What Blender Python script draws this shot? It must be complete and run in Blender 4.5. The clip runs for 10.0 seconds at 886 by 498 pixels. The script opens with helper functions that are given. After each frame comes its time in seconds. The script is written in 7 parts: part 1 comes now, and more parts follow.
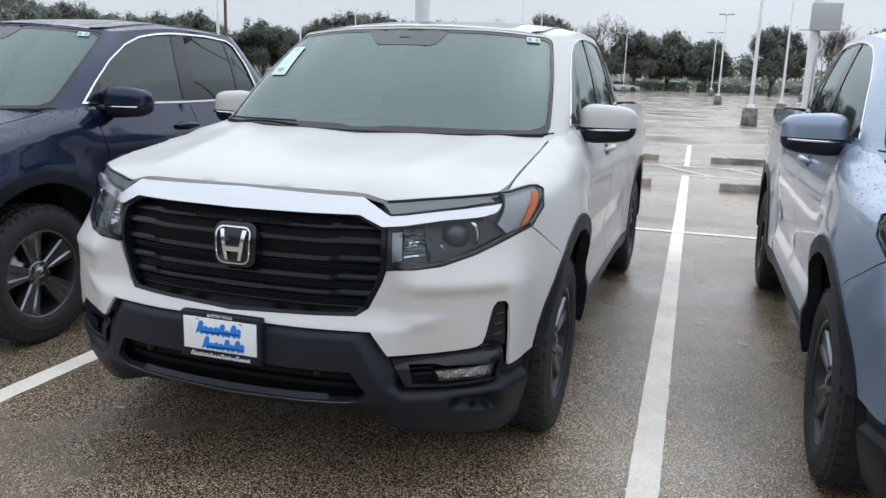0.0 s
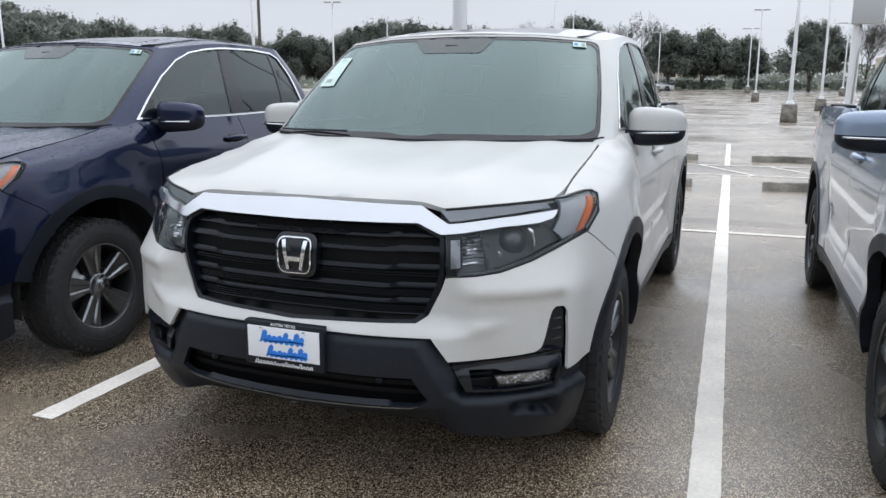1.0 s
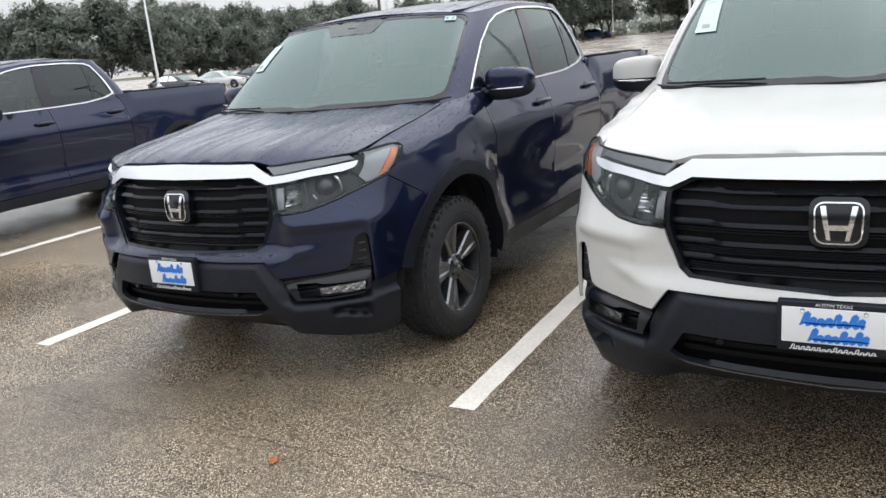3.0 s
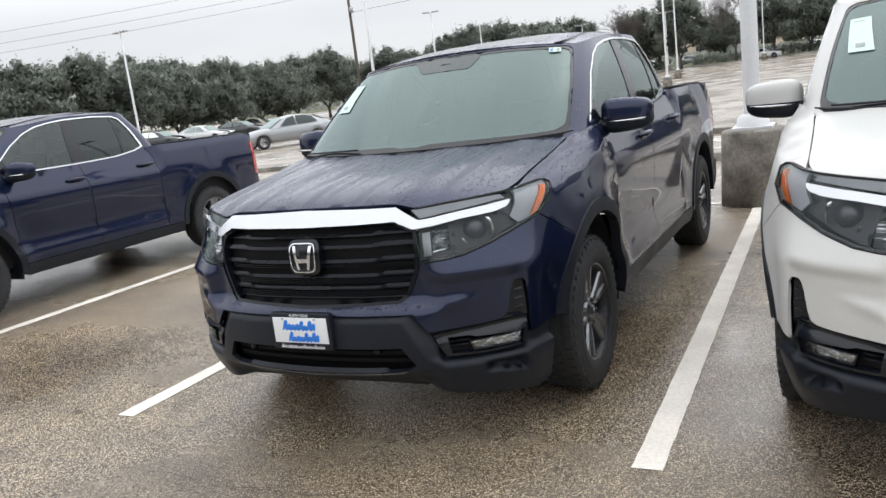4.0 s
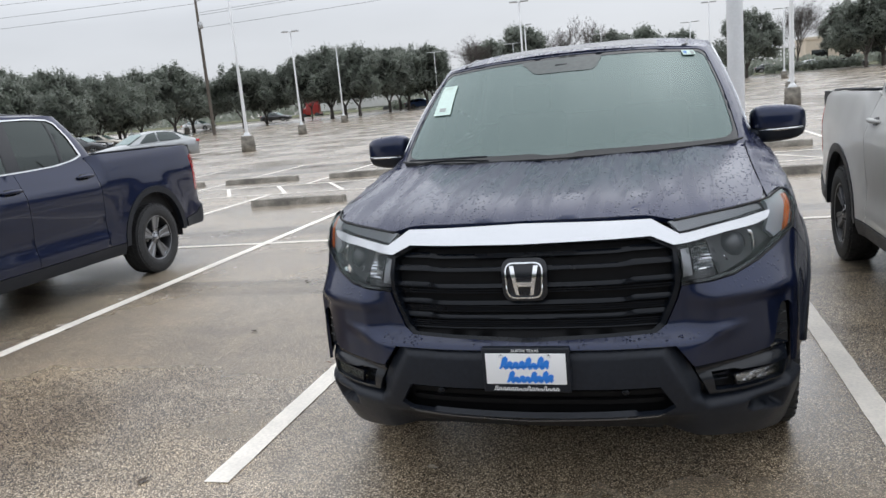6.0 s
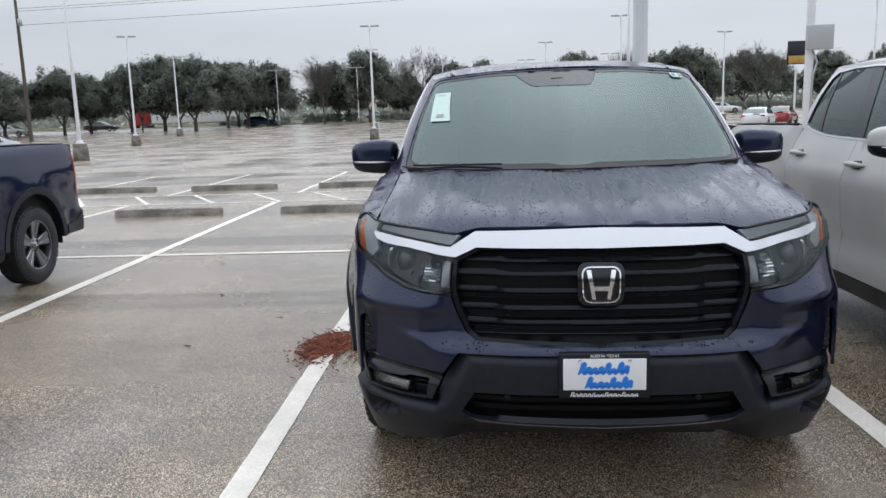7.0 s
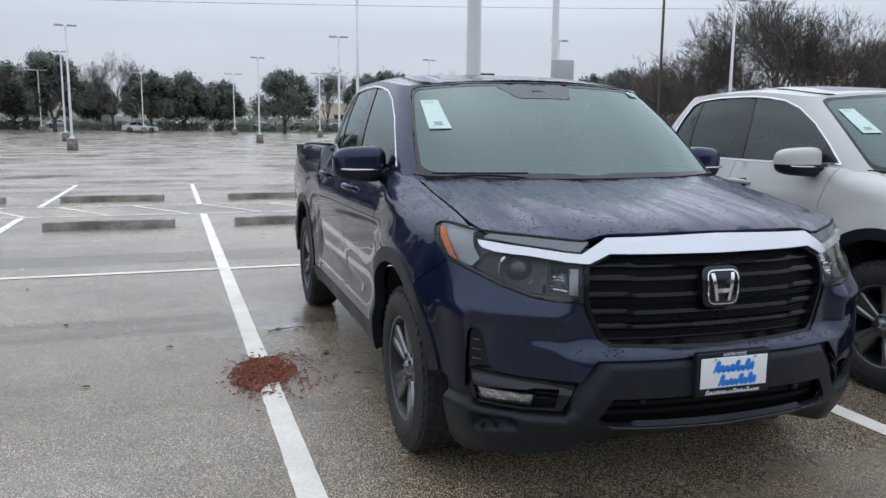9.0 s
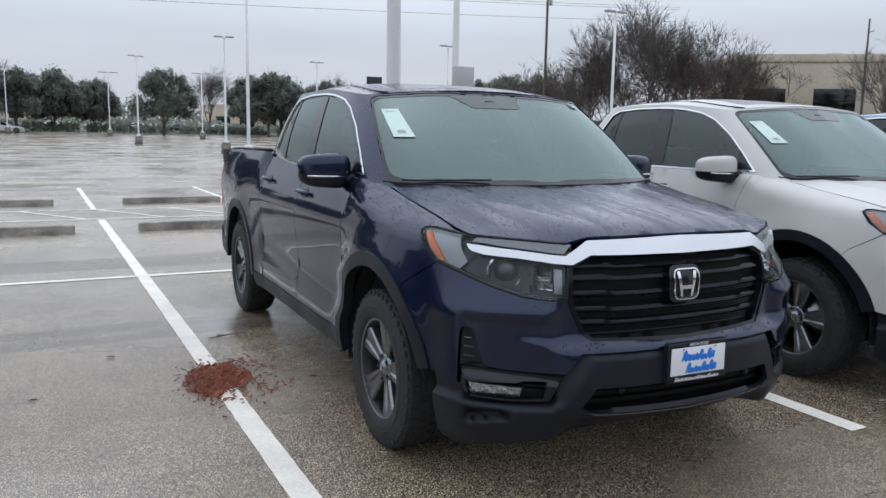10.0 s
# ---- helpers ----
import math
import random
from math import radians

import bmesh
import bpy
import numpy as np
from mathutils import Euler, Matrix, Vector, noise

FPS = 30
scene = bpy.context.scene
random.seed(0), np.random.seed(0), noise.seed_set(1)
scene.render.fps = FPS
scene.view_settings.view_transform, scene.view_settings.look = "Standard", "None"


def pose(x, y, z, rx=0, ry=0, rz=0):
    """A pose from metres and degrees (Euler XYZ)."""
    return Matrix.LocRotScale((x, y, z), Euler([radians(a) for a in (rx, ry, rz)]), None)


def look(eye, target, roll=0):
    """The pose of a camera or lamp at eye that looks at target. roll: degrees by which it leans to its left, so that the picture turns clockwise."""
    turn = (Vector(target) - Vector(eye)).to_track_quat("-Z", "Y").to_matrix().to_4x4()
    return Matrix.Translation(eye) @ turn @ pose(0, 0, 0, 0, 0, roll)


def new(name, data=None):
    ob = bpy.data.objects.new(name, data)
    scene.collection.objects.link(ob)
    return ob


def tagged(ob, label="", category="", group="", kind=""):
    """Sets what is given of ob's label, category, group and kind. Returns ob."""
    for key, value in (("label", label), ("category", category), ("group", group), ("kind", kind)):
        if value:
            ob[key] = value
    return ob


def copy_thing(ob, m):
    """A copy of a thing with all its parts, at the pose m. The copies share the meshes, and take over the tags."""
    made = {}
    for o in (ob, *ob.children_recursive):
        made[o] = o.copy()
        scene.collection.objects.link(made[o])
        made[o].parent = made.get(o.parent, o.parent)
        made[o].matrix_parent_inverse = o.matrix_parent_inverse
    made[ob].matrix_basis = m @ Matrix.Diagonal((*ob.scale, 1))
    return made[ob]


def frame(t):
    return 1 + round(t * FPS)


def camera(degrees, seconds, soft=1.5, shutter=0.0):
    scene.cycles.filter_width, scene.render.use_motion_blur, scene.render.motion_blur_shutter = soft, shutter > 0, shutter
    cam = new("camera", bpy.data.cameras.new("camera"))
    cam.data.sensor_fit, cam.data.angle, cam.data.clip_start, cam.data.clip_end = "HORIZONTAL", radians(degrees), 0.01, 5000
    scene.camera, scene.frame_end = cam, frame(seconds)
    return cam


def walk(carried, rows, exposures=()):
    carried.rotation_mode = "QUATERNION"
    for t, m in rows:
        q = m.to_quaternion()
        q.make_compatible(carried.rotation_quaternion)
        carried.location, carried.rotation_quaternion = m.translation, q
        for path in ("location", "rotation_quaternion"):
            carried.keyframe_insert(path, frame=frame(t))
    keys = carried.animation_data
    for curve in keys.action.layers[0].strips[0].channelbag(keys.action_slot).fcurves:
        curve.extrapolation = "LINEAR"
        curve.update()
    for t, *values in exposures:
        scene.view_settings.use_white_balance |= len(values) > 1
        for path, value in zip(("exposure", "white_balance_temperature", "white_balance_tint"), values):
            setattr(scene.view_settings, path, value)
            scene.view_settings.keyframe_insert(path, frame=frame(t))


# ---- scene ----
cam = camera(59.2, 10.0)
PATH = [
    (0, (0.108, 0.149, 1.464), (-0.475, 2.016, 1.046), 1.8),
    (0.5, (0.103, 0.129, 1.465), (-0.515, 1.987, 1.058), 0.9),
    (1, (0.043, 0.096, 1.477), (-0.625, 1.936, 1.069), 0.2),
    (1.5, (-0.154, 0.056, 1.46), (-0.97, 1.829, 1.022), -0.3),
    (2, (-0.549, 0.035, 1.483), (-1.517, 1.713, 0.988), -2.4),
    (2.2, (-0.698, -0.017, 1.497), (-1.702, 1.63, 0.967), -3.2),
    (3.3, (-1.535, -0.166, 1.514), (-2.45, 1.551, 1.048), -6.1),
    (3.5, (-1.703, -0.195, 1.516), (-2.609, 1.535, 1.082), -6.3),
    (4, (-2.125, -0.21, 1.515), (-3.02, 1.537, 1.129), -7.1),
    (4.5, (-2.491, -0.17, 1.497), (-3.334, 1.606, 1.13), -7.9),
    (5, (-2.955, -0.096, 1.509), (-3.724, 1.714, 1.146), -7.7),
    (5.5, (-3.414, -0.183, 1.537), (-4.074, 1.671, 1.178), -6.4),
    (5.7, (-3.521, -0.213, 1.562), (-4.13, 1.655, 1.19), -6.2),
    (6.8, (-4.458, -0.217, 1.488), (-4.657, 1.745, 1.156), -2.1),
    (7, (-4.604, -0.242, 1.501), (-4.704, 1.727, 1.166), -1.8),
    (7.5, (-4.974, -0.12, 1.464), (-4.872, 1.851, 1.141), -1.6),
    (8, (-5.413, -0.111, 1.454), (-5.121, 1.843, 1.146), -0.6),
    (8.5, (-5.759, -0.087, 1.471), (-5.286, 1.833, 1.167), -0.1),
    (9, (-6.111, 0.115, 1.462), (-5.464, 1.983, 1.164), 0.5),
    (9.5, (-6.447, 0.123, 1.475), (-5.652, 1.935, 1.186), 0.7),
    (10, (-6.548, 0.126, 1.483), (-5.634, 1.881, 1.197), 1.0),
]
walk(cam, [(t, look(eye, target, roll)) for t, eye, target, roll in PATH],
     [(0.0, 0.51, 6040, 10), (2.0, 0.62, 6130, 10), (3.5, 0.80, 6480, 10), (4.5, 0.69, 6400, 10), (5.5, 0.57, 6330, 10), (7.0, 0.36, 6110, 10), (8.5, 0.26, 5870, 10), (10.0, 0.26, 5900, 10)])

# ---- overcast daylight ----
world = bpy.data.worlds.new("overcast_sky")
scene.world = world
world.use_nodes = True
wn, wl = world.node_tree.nodes, world.node_tree.links
wn.clear()
SUN_EL, SUN_AZ = 62.0, 18.0


def build_sky():
    sky = wn.new("ShaderNodeTexSky")
    sky.sky_type = "NISHITA"
    sky.sun_disc = False
    sky.sun_elevation, sky.sun_rotation = radians(SUN_EL), radians(SUN_AZ)
    sky.air_density, sky.dust_density = 1.0, 3.0
    grey = wn.new("ShaderNodeHueSaturation")
    grey.inputs["Saturation"].default_value = 0.15
    wl.new(sky.outputs[0], grey.inputs["Color"])
    bg_sky = wn.new("ShaderNodeBackground")
    bg_sky.inputs["Strength"].default_value = 0.03
    wl.new(grey.outputs[0], bg_sky.inputs["Color"])
    # the cloud deck: bright overhead, a little darker and streaked towards the horizon
    geo = wn.new("ShaderNodeTexCoord")
    sep = wn.new("ShaderNodeSeparateXYZ")
    wl.new(geo.outputs["Generated"], sep.inputs[0])
    ramp = wn.new("ShaderNodeValToRGB")
    el = ramp.color_ramp.elements
    el[0].position, el[0].color = 0.0, (0.413, 0.418, 0.425, 1)
    el[1].position, el[1].color = 0.9, (0.86, 0.885, 0.920, 1)
    mid = el.new(0.12)
    mid.color = (0.364, 0.374, 0.390, 1)
    mid2 = el.new(0.3)
    mid2.color = (0.75, 0.768, 0.802, 1)
    wl.new(sep.outputs["Z"], ramp.inputs["Fac"])
    stretch = wn.new("ShaderNodeMapping")
    stretch.inputs["Scale"].default_value = (1.6, 1.6, 6.0)
    wl.new(geo.outputs["Generated"], stretch.inputs["Vector"])
    noise_node = wn.new("ShaderNodeTexNoise")
    noise_node.inputs["Scale"].default_value = 2.2
    noise_node.inputs["Detail"].default_value = 5
    wl.new(stretch.outputs[0], noise_node.inputs["Vector"])
    remap = wn.new("ShaderNodeMapRange")
    remap.inputs["From Min"].default_value, remap.inputs["From Max"].default_value = 0.3, 0.7
    remap.inputs["To Min"].default_value, remap.inputs["To Max"].default_value = 0.94, 1.06
    wl.new(noise_node.outputs["Fac"], remap.inputs["Value"])
    mul = wn.new("ShaderNodeMix")
    mul.data_type, mul.blend_type = "RGBA", "MULTIPLY"
    mul.inputs["Factor"].default_value = 1.0
    wl.new(ramp.outputs[0], mul.inputs["A"])
    wl.new(remap.outputs[0], mul.inputs["B"])
    # the deck is a little brighter on the side of the veiled sun
    side = wn.new("ShaderNodeVectorMath")
    side.operation = "DOT_PRODUCT"
    side.inputs[1].default_value = (math.sin(radians(SUN_AZ)), math.cos(radians(SUN_AZ)), 0)
    wl.new(geo.outputs["Generated"], side.inputs[0])
    tilt = wn.new("ShaderNodeMapRange")
    tilt.inputs["From Min"].default_value, tilt.inputs["From Max"].default_value = -1.0, 1.0
    tilt.inputs["To Min"].default_value, tilt.inputs["To Max"].default_value = 0.97, 1.01
    wl.new(side.outputs["Value"], tilt.inputs["Value"])
    sided = wn.new("ShaderNodeMix")
    sided.data_type, sided.blend_type = "RGBA", "MULTIPLY"
    sided.inputs["Factor"].default_value = 1.0
    wl.new(mul.outputs["Result"], sided.inputs["A"])
    wl.new(tilt.outputs[0], sided.inputs["B"])
    bg_cloud = wn.new("ShaderNodeBackground")
    bg_cloud.inputs["Strength"].default_value = 1.0
    wl.new(sided.outputs["Result"], bg_cloud.inputs["Color"])
    both = wn.new("ShaderNodeAddShader")
    wl.new(bg_sky.outputs[0], both.inputs[0])
    wl.new(bg_cloud.outputs[0], both.inputs[1])
    out = wn.new("ShaderNodeOutputWorld")
    wl.new(both.outputs[0], out.inputs[0])


build_sky()
sun = new("sun", bpy.data.lights.new("sun", "SUN"))
sun.data.energy, sun.data.angle, sun.data.color = 0.3, radians(95), (1.0, 0.97, 0.93)
sun.matrix_world = look((0, 0, 60), (math.sin(radians(SUN_AZ)) * -30, math.cos(radians(SUN_AZ)) * -30, 60 - 30 * math.tan(radians(SUN_EL))))

# ---- materials ----
def mat(name, color, rough=0.5, metal=0.0, coat=0.0, spec=0.5, grain=0.0, grain_scale=40.0, stain=0.0, stain_scale=1.5,
        bump=0.0, bump_scale=80.0, rough_var=0.0, rough_scale=3.0, ior=None):
    """A principled material with two scales of colour variation, uneven gloss and fine relief."""
    m = bpy.data.materials.new(name)
    m.use_nodes = True
    n, l = m.node_tree.nodes, m.node_tree.links
    p = n["Principled BSDF"]
    p.inputs["Base Color"].default_value = (*color, 1)
    p.inputs["Roughness"].default_value = rough
    p.inputs["Metallic"].default_value = metal
    p.inputs["Coat Weight"].default_value = coat
    p.inputs["Coat Roughness"].default_value = 0.04
    p.inputs["Specular IOR Level"].default_value = spec
    if ior:
        p.inputs["IOR"].default_value = ior
    co = n.new("ShaderNodeTexCoord")

    def noise_of(scale, detail=4.0):
        t = n.new("ShaderNodeTexNoise")
        t.inputs["Scale"].default_value, t.inputs["Detail"].default_value = scale, detail
        l.new(co.outputs["Object"], t.inputs["Vector"])
        return t.outputs["Fac"]

    def span(value, lo, hi):
        r = n.new("ShaderNodeMapRange")
        r.inputs["From Min"].default_value, r.inputs["From Max"].default_value = 0.3, 0.7
        r.inputs["To Min"].default_value, r.inputs["To Max"].default_value = lo, hi
        l.new(value, r.inputs["Value"])
        return r.outputs[0]

    last = None
    for amount, scale in ((grain, grain_scale), (stain, stain_scale)):
        if amount:
            mix = n.new("ShaderNodeMix")
            mix.data_type, mix.blend_type = "RGBA", "MULTIPLY"
            mix.inputs["Factor"].default_value = 1.0
            if last:
                l.new(last, mix.inputs["A"])
            else:
                mix.inputs["A"].default_value = (*color, 1)
            l.new(span(noise_of(scale), 1 - amount, 1 + amount), mix.inputs["B"])
            last = mix.outputs["Result"]
    if last:
        l.new(last, p.inputs["Base Color"])
    if rough_var:
        l.new(span(noise_of(rough_scale), max(rough - rough_var, 0.02), rough + rough_var), p.inputs["Roughness"])
    if bump:
        b = n.new("ShaderNodeBump")
        b.inputs["Strength"].default_value, b.inputs["Distance"].default_value = bump, 0.004
        l.new(noise_of(bump_scale), b.inputs["Height"])
        l.new(b.outputs[0], p.inputs["Normal"])
    return m


def paint(name, color, metal, rough, film=0.0, drops=False, spec=0.5):
    """Clear-coated car paint, with a thin film of road dust and, where wet, beads of rain."""
    m = mat(name, color, rough, metal, 1.0, spec, grain=0.05, grain_scale=300.0, stain=0.06, stain_scale=2.0)
    n, l = m.node_tree.nodes, m.node_tree.links
    p = n["Principled BSDF"]
    co = n.new("ShaderNodeTexCoord")
    if drops:
        v = n.new("ShaderNodeTexVoronoi")
        v.inputs["Scale"].default_value = 74.0
        v.inputs["Randomness"].default_value = 1.0
        warp = n.new("ShaderNodeMapping")
        warp.inputs["Scale"].default_value = (1.0, 0.75, 1.0)
        l.new(co.outputs["Object"], warp.inputs["Vector"])
        l.new(warp.outputs[0], v.inputs["Vector"])
        bead = n.new("ShaderNodeMapRange")
        bead.inputs["From Min"].default_value, bead.inputs["From Max"].default_value = 0.38, 0.12
        l.new(v.outputs["Distance"], bead.inputs["Value"])
        # beads sit in patches, mostly on faces that look up
        t = n.new("ShaderNodeTexNoise")
        t.inputs["Scale"].default_value, t.inputs["Detail"].default_value = 2.2, 4.0
        flow = n.new("ShaderNodeMapping")
        flow.inputs["Scale"].default_value = (3.2, 1.0, 1.5)
        l.new(co.outputs["Object"], flow.inputs["Vector"])
        l.new(flow.outputs[0], t.inputs["Vector"])
        chance = n.new("ShaderNodeSeparateColor")
        l.new(v.outputs["Color"], chance.inputs[0])
        kept = n.new("ShaderNodeMapRange")
        kept.inputs["From Min"].default_value, kept.inputs["From Max"].default_value = 0.25, 0.75
        l.new(chance.outputs[0], kept.inputs["Value"])
        some = n.new("ShaderNodeMath")
        some.operation = "MULTIPLY"
        l.new(bead.outputs[0], some.inputs[0])
        l.new(kept.outputs[0], some.inputs[1])
        patch = n.new("ShaderNodeMapRange")
        patch.inputs["From Min"].default_value, patch.inputs["From Max"].default_value = 0.36, 0.56
        l.new(t.outputs["Fac"], patch.inputs["Value"])
        g = n.new("ShaderNodeNewGeometry")
        s = n.new("ShaderNodeSeparateXYZ")
        l.new(g.outputs["Normal"], s.inputs[0])
        up = n.new("ShaderNodeMapRange")
        up.inputs["From Min"].default_value, up.inputs["From Max"].default_value = 0.35, 0.85
        up.inputs["To Min"].default_value = 0.03
        l.new(s.outputs["Z"], up.inputs["Value"])
        a = n.new("ShaderNodeMath")
        a.operation = "MULTIPLY"
        l.new(some.outputs[0], a.inputs[0])
        l.new(patch.outputs[0], a.inputs[1])
        c = n.new("ShaderNodeMath")
        c.operation = "MULTIPLY"
        l.new(a.outputs[0], c.inputs[0])
        l.new(up.outputs[0], c.inputs[1])
        b = n.new("ShaderNodeBump")
        b.inputs["Strength"].default_value, b.inputs["Distance"].default_value = 1.0, 0.0042
        l.new(c.outputs[0], b.inputs["Height"])
        l.new(b.outputs[0], p.inputs["Coat Normal"])
        l.new(b.outputs[0], p.inputs["Normal"])
    # rain runs and dust make the coat's gloss uneven
    run = n.new("ShaderNodeMapping")
    run.inputs["Scale"].default_value = (9.0, 1.0, 1.2)
    l.new(co.outputs["Object"], run.inputs["Vector"])
    t2 = n.new("ShaderNodeTexNoise")
    t2.inputs["Scale"].default_value, t2.inputs["Detail"].default_value = 1.6, 5.0
    l.new(run.outputs[0], t2.inputs["Vector"])
    r2 = n.new("ShaderNodeMapRange")
    r2.inputs["From Min"].default_value, r2.inputs["From Max"].default_value = 0.35, 0.72
    r2.inputs["To Min"].default_value, r2.inputs["To Max"].default_value = 0.01, 0.05 + film
    l.new(t2.outputs["Fac"], r2.inputs["Value"])
    if not drops:
        g = n.new("ShaderNodeNewGeometry")
        s = n.new("ShaderNodeSeparateXYZ")
        l.new(g.outputs["Normal"], s.inputs[0])
        up = n.new("ShaderNodeMapRange")
        up.inputs["From Min"].default_value, up.inputs["From Max"].default_value = 0.35, 0.85
        l.new(s.outputs["Z"], up.inputs["Value"])
    # a film of fine drizzle dulls the faces that look up
    soft = n.new("ShaderNodeMath")
    soft.operation = "MULTIPLY_ADD"
    streak = n.new("ShaderNodeMapRange")
    streak.inputs["From Min"].default_value, streak.inputs["From Max"].default_value = 0.38, 0.66
    streak.inputs["To Min"].default_value, streak.inputs["To Max"].default_value = (0.08, 0.36) if drops else (0.10, 0.16)
    l.new(t2.outputs["Fac"], streak.inputs["Value"])
    l.new(streak.outputs[0], soft.inputs[1])
    l.new(up.outputs[0], soft.inputs[0])
    l.new(r2.outputs[0], soft.inputs[2])
    l.new(soft.outputs[0], p.inputs["Coat Roughness"])
    return m


def pane(name, tint, ior=1.5, film=0.0, film_color=(0.3, 0.33, 0.33)):
    """Thin window glass: tinted see-through with a mirror gloss that grows towards grazing angles, and a film of
    drizzle that also stands in for reflected sky.
    """
    m = bpy.data.materials.new(name)
    m.use_nodes = True
    n, l = m.node_tree.nodes, m.node_tree.links
    n.clear()
    tr = n.new("ShaderNodeBsdfTransparent")
    tr.inputs[0].default_value = (*tint, 1)
    base = tr.outputs[0]
    if film:
        df = n.new("ShaderNodeBsdfDiffuse")
        df.inputs[0].default_value = (*film_color, 1)
        mx = n.new("ShaderNodeMixShader")
        mx.inputs[0].default_value = film
        l.new(base, mx.inputs[1])
        l.new(df.outputs[0], mx.inputs[2])
        base = mx.outputs[0]
    gl = n.new("ShaderNodeBsdfGlossy")
    gl.inputs["Roughness"].default_value = 0.02
    gl.inputs["Color"].default_value = (0.86, 0.97, 0.945, 1)
    fr = n.new("ShaderNodeFresnel")
    fr.inputs[0].default_value = ior
    mix = n.new("ShaderNodeMixShader")
    l.new(fr.outputs[0], mix.inputs[0])
    l.new(base, mix.inputs[1])
    l.new(gl.outputs[0], mix.inputs[2])
    out = n.new("ShaderNodeOutputMaterial")
    l.new(mix.outputs[0], out.inputs[0])
    return m


BLUE = paint("navy_pearl_paint", (0.0105, 0.0168, 0.0470), 0.85, 0.46, drops=True)
BLUE.node_tree.nodes["Principled BSDF"].inputs["Specular Tint"].default_value = (0.30, 0.33, 0.45, 1)
BLUE.node_tree.nodes["Principled BSDF"].inputs["Coat IOR"].default_value = 1.47
WHITE = paint("pearl_white_paint", (0.55, 0.545, 0.525), 0.0, 0.45, drops=False, spec=0.25)
WHITE.node_tree.nodes["Principled BSDF"].inputs["Coat Weight"].default_value = 0.45
GREY = paint("blue_grey_metallic_paint", (0.24, 0.30, 0.40), 0.45, 0.35, drops=True)
BLACK_TRIM = mat("black_textured_plastic", (0.0095, 0.0122, 0.0185), 0.45, spec=0.3, grain=0.2, grain_scale=60, bump=0.15, bump_scale=500, rough_var=0.08)
GLOSS_BLACK = mat("gloss_black_plastic", (0.006, 0.008, 0.0125), 0.2, spec=0.5, grain=0.1, rough_var=0.06)
GRILLE_BLACK = mat("satin_black_plastic", (0.005, 0.0068, 0.0105), 0.24, spec=0.22, grain=0.15, grain_scale=50, rough_var=0.08)
LINER = mat("black_liner", (0.012, 0.0125, 0.014), 0.8, grain=0.2)
# blacker than the liner: the shade inside the openings is put into the colour
DEEP = mat("recess_shade_black", (0.004, 0.0042, 0.005), 0.7, spec=0.2, grain=0.2)
CHROME = mat("satin_chrome", (0.66, 0.67, 0.69), 0.2, 1.0, rough_var=0.06)
BRIGHT = mat("bright_chrome", (0.80, 0.81, 0.83), 0.08, 1.0)
RUBBER = mat("tyre_rubber", (0.024, 0.025, 0.027), 0.72, grain=0.25, grain_scale=25, bump=0.2, bump_scale=200, rough_var=0.12)
RIM = mat("dark_machined_alloy", (0.235, 0.242, 0.256), 0.30, 0.95, grain=0.1, rough_var=0.08)
DISC = mat("bare_steel", (0.28, 0.28, 0.29), 0.32, 1.0, grain=0.1, grain_scale=20, rough_var=0.08)
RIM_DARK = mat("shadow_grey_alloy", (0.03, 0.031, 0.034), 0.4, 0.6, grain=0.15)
# the strong film here carries the sky's reflection as a flat colour
GLASS_WIND = pane("windshield_glass", (0.45, 0.53, 0.51), 1.72, 0.62, (0.100, 0.148, 0.142))
GLASS_FRONT = pane("green_side_glass", (0.40, 0.50, 0.47), 1.55, 0.10)
GLASS_DARK = pane("privacy_glass", (0.05, 0.052, 0.056), 1.55, 0.05, (0.1, 0.1, 0.11))
LENS = pane("headlight_lens", (0.95, 0.96, 0.97), 1.33)
BEZEL = mat("dark_grey_lamp_bezel", (0.020, 0.021, 0.024), 0.28, 0.2)
FACET = mat("faceted_reflector", (0.30, 0.305, 0.32), 0.28, 0.35)
FOG_REFLECTOR = mat("dimmed_reflector", (0.40, 0.40, 0.41), 0.16, 1.0)
HOUSING_DARK = mat("black_lamp_bezel", (0.022, 0.023, 0.026), 0.3, 0.0)
GUIDE = mat("pale_light_guide", (0.36, 0.37, 0.39), 0.35, 0.1, grain=0.08, grain_scale=90)
FRIT = mat("black_glass_print", (0.012, 0.013, 0.015), 0.06, spec=0.5, grain=0.1, ior=1.5)
POD = mat("tinted_black_glass_print", (0.040, 0.052, 0.050), 0.05, spec=0.5, grain=0.1, ior=1.5)
DOME = mat("smoked_projector_glass", (0.05, 0.053, 0.06), 0.12, spec=0.8)
AMBER = mat("amber_reflector", (0.75, 0.17, 0.03), 0.2, 0.0, 0.6)
RED_LENS = mat("red_tail_lens", (0.45, 0.015, 0.02), 0.12, 0.0, 1.0)
CABIN = mat("charcoal_cabin_trim", (0.035, 0.036, 0.038), 0.7, grain=0.2)
SEAT = mat("grey_seat_cloth", (0.06, 0.06, 0.062), 0.85, grain=0.2)
# white paper, with the green dimming of the windshield mixed into its colour
PAPER = mat("glass_tinted_paper", (0.60, 0.74, 0.68), 0.6, grain=0.04)
PLATE_WHITE = mat("white_plate_sheet", (0.82, 0.83, 0.85), 0.35)
PLATE_BLUE = mat("bright_blue_print", (0.03, 0.22, 0.75), 0.35)
PRINT_PALE = mat("pale_green_print", (0.55, 0.66, 0.58), 0.6)
PRINT_FAINT = mat("grey_print", (0.35, 0.38, 0.37), 0.6)
PRINT_BLUE = mat("pale_blue_print", (0.15, 0.3, 0.6), 0.6)

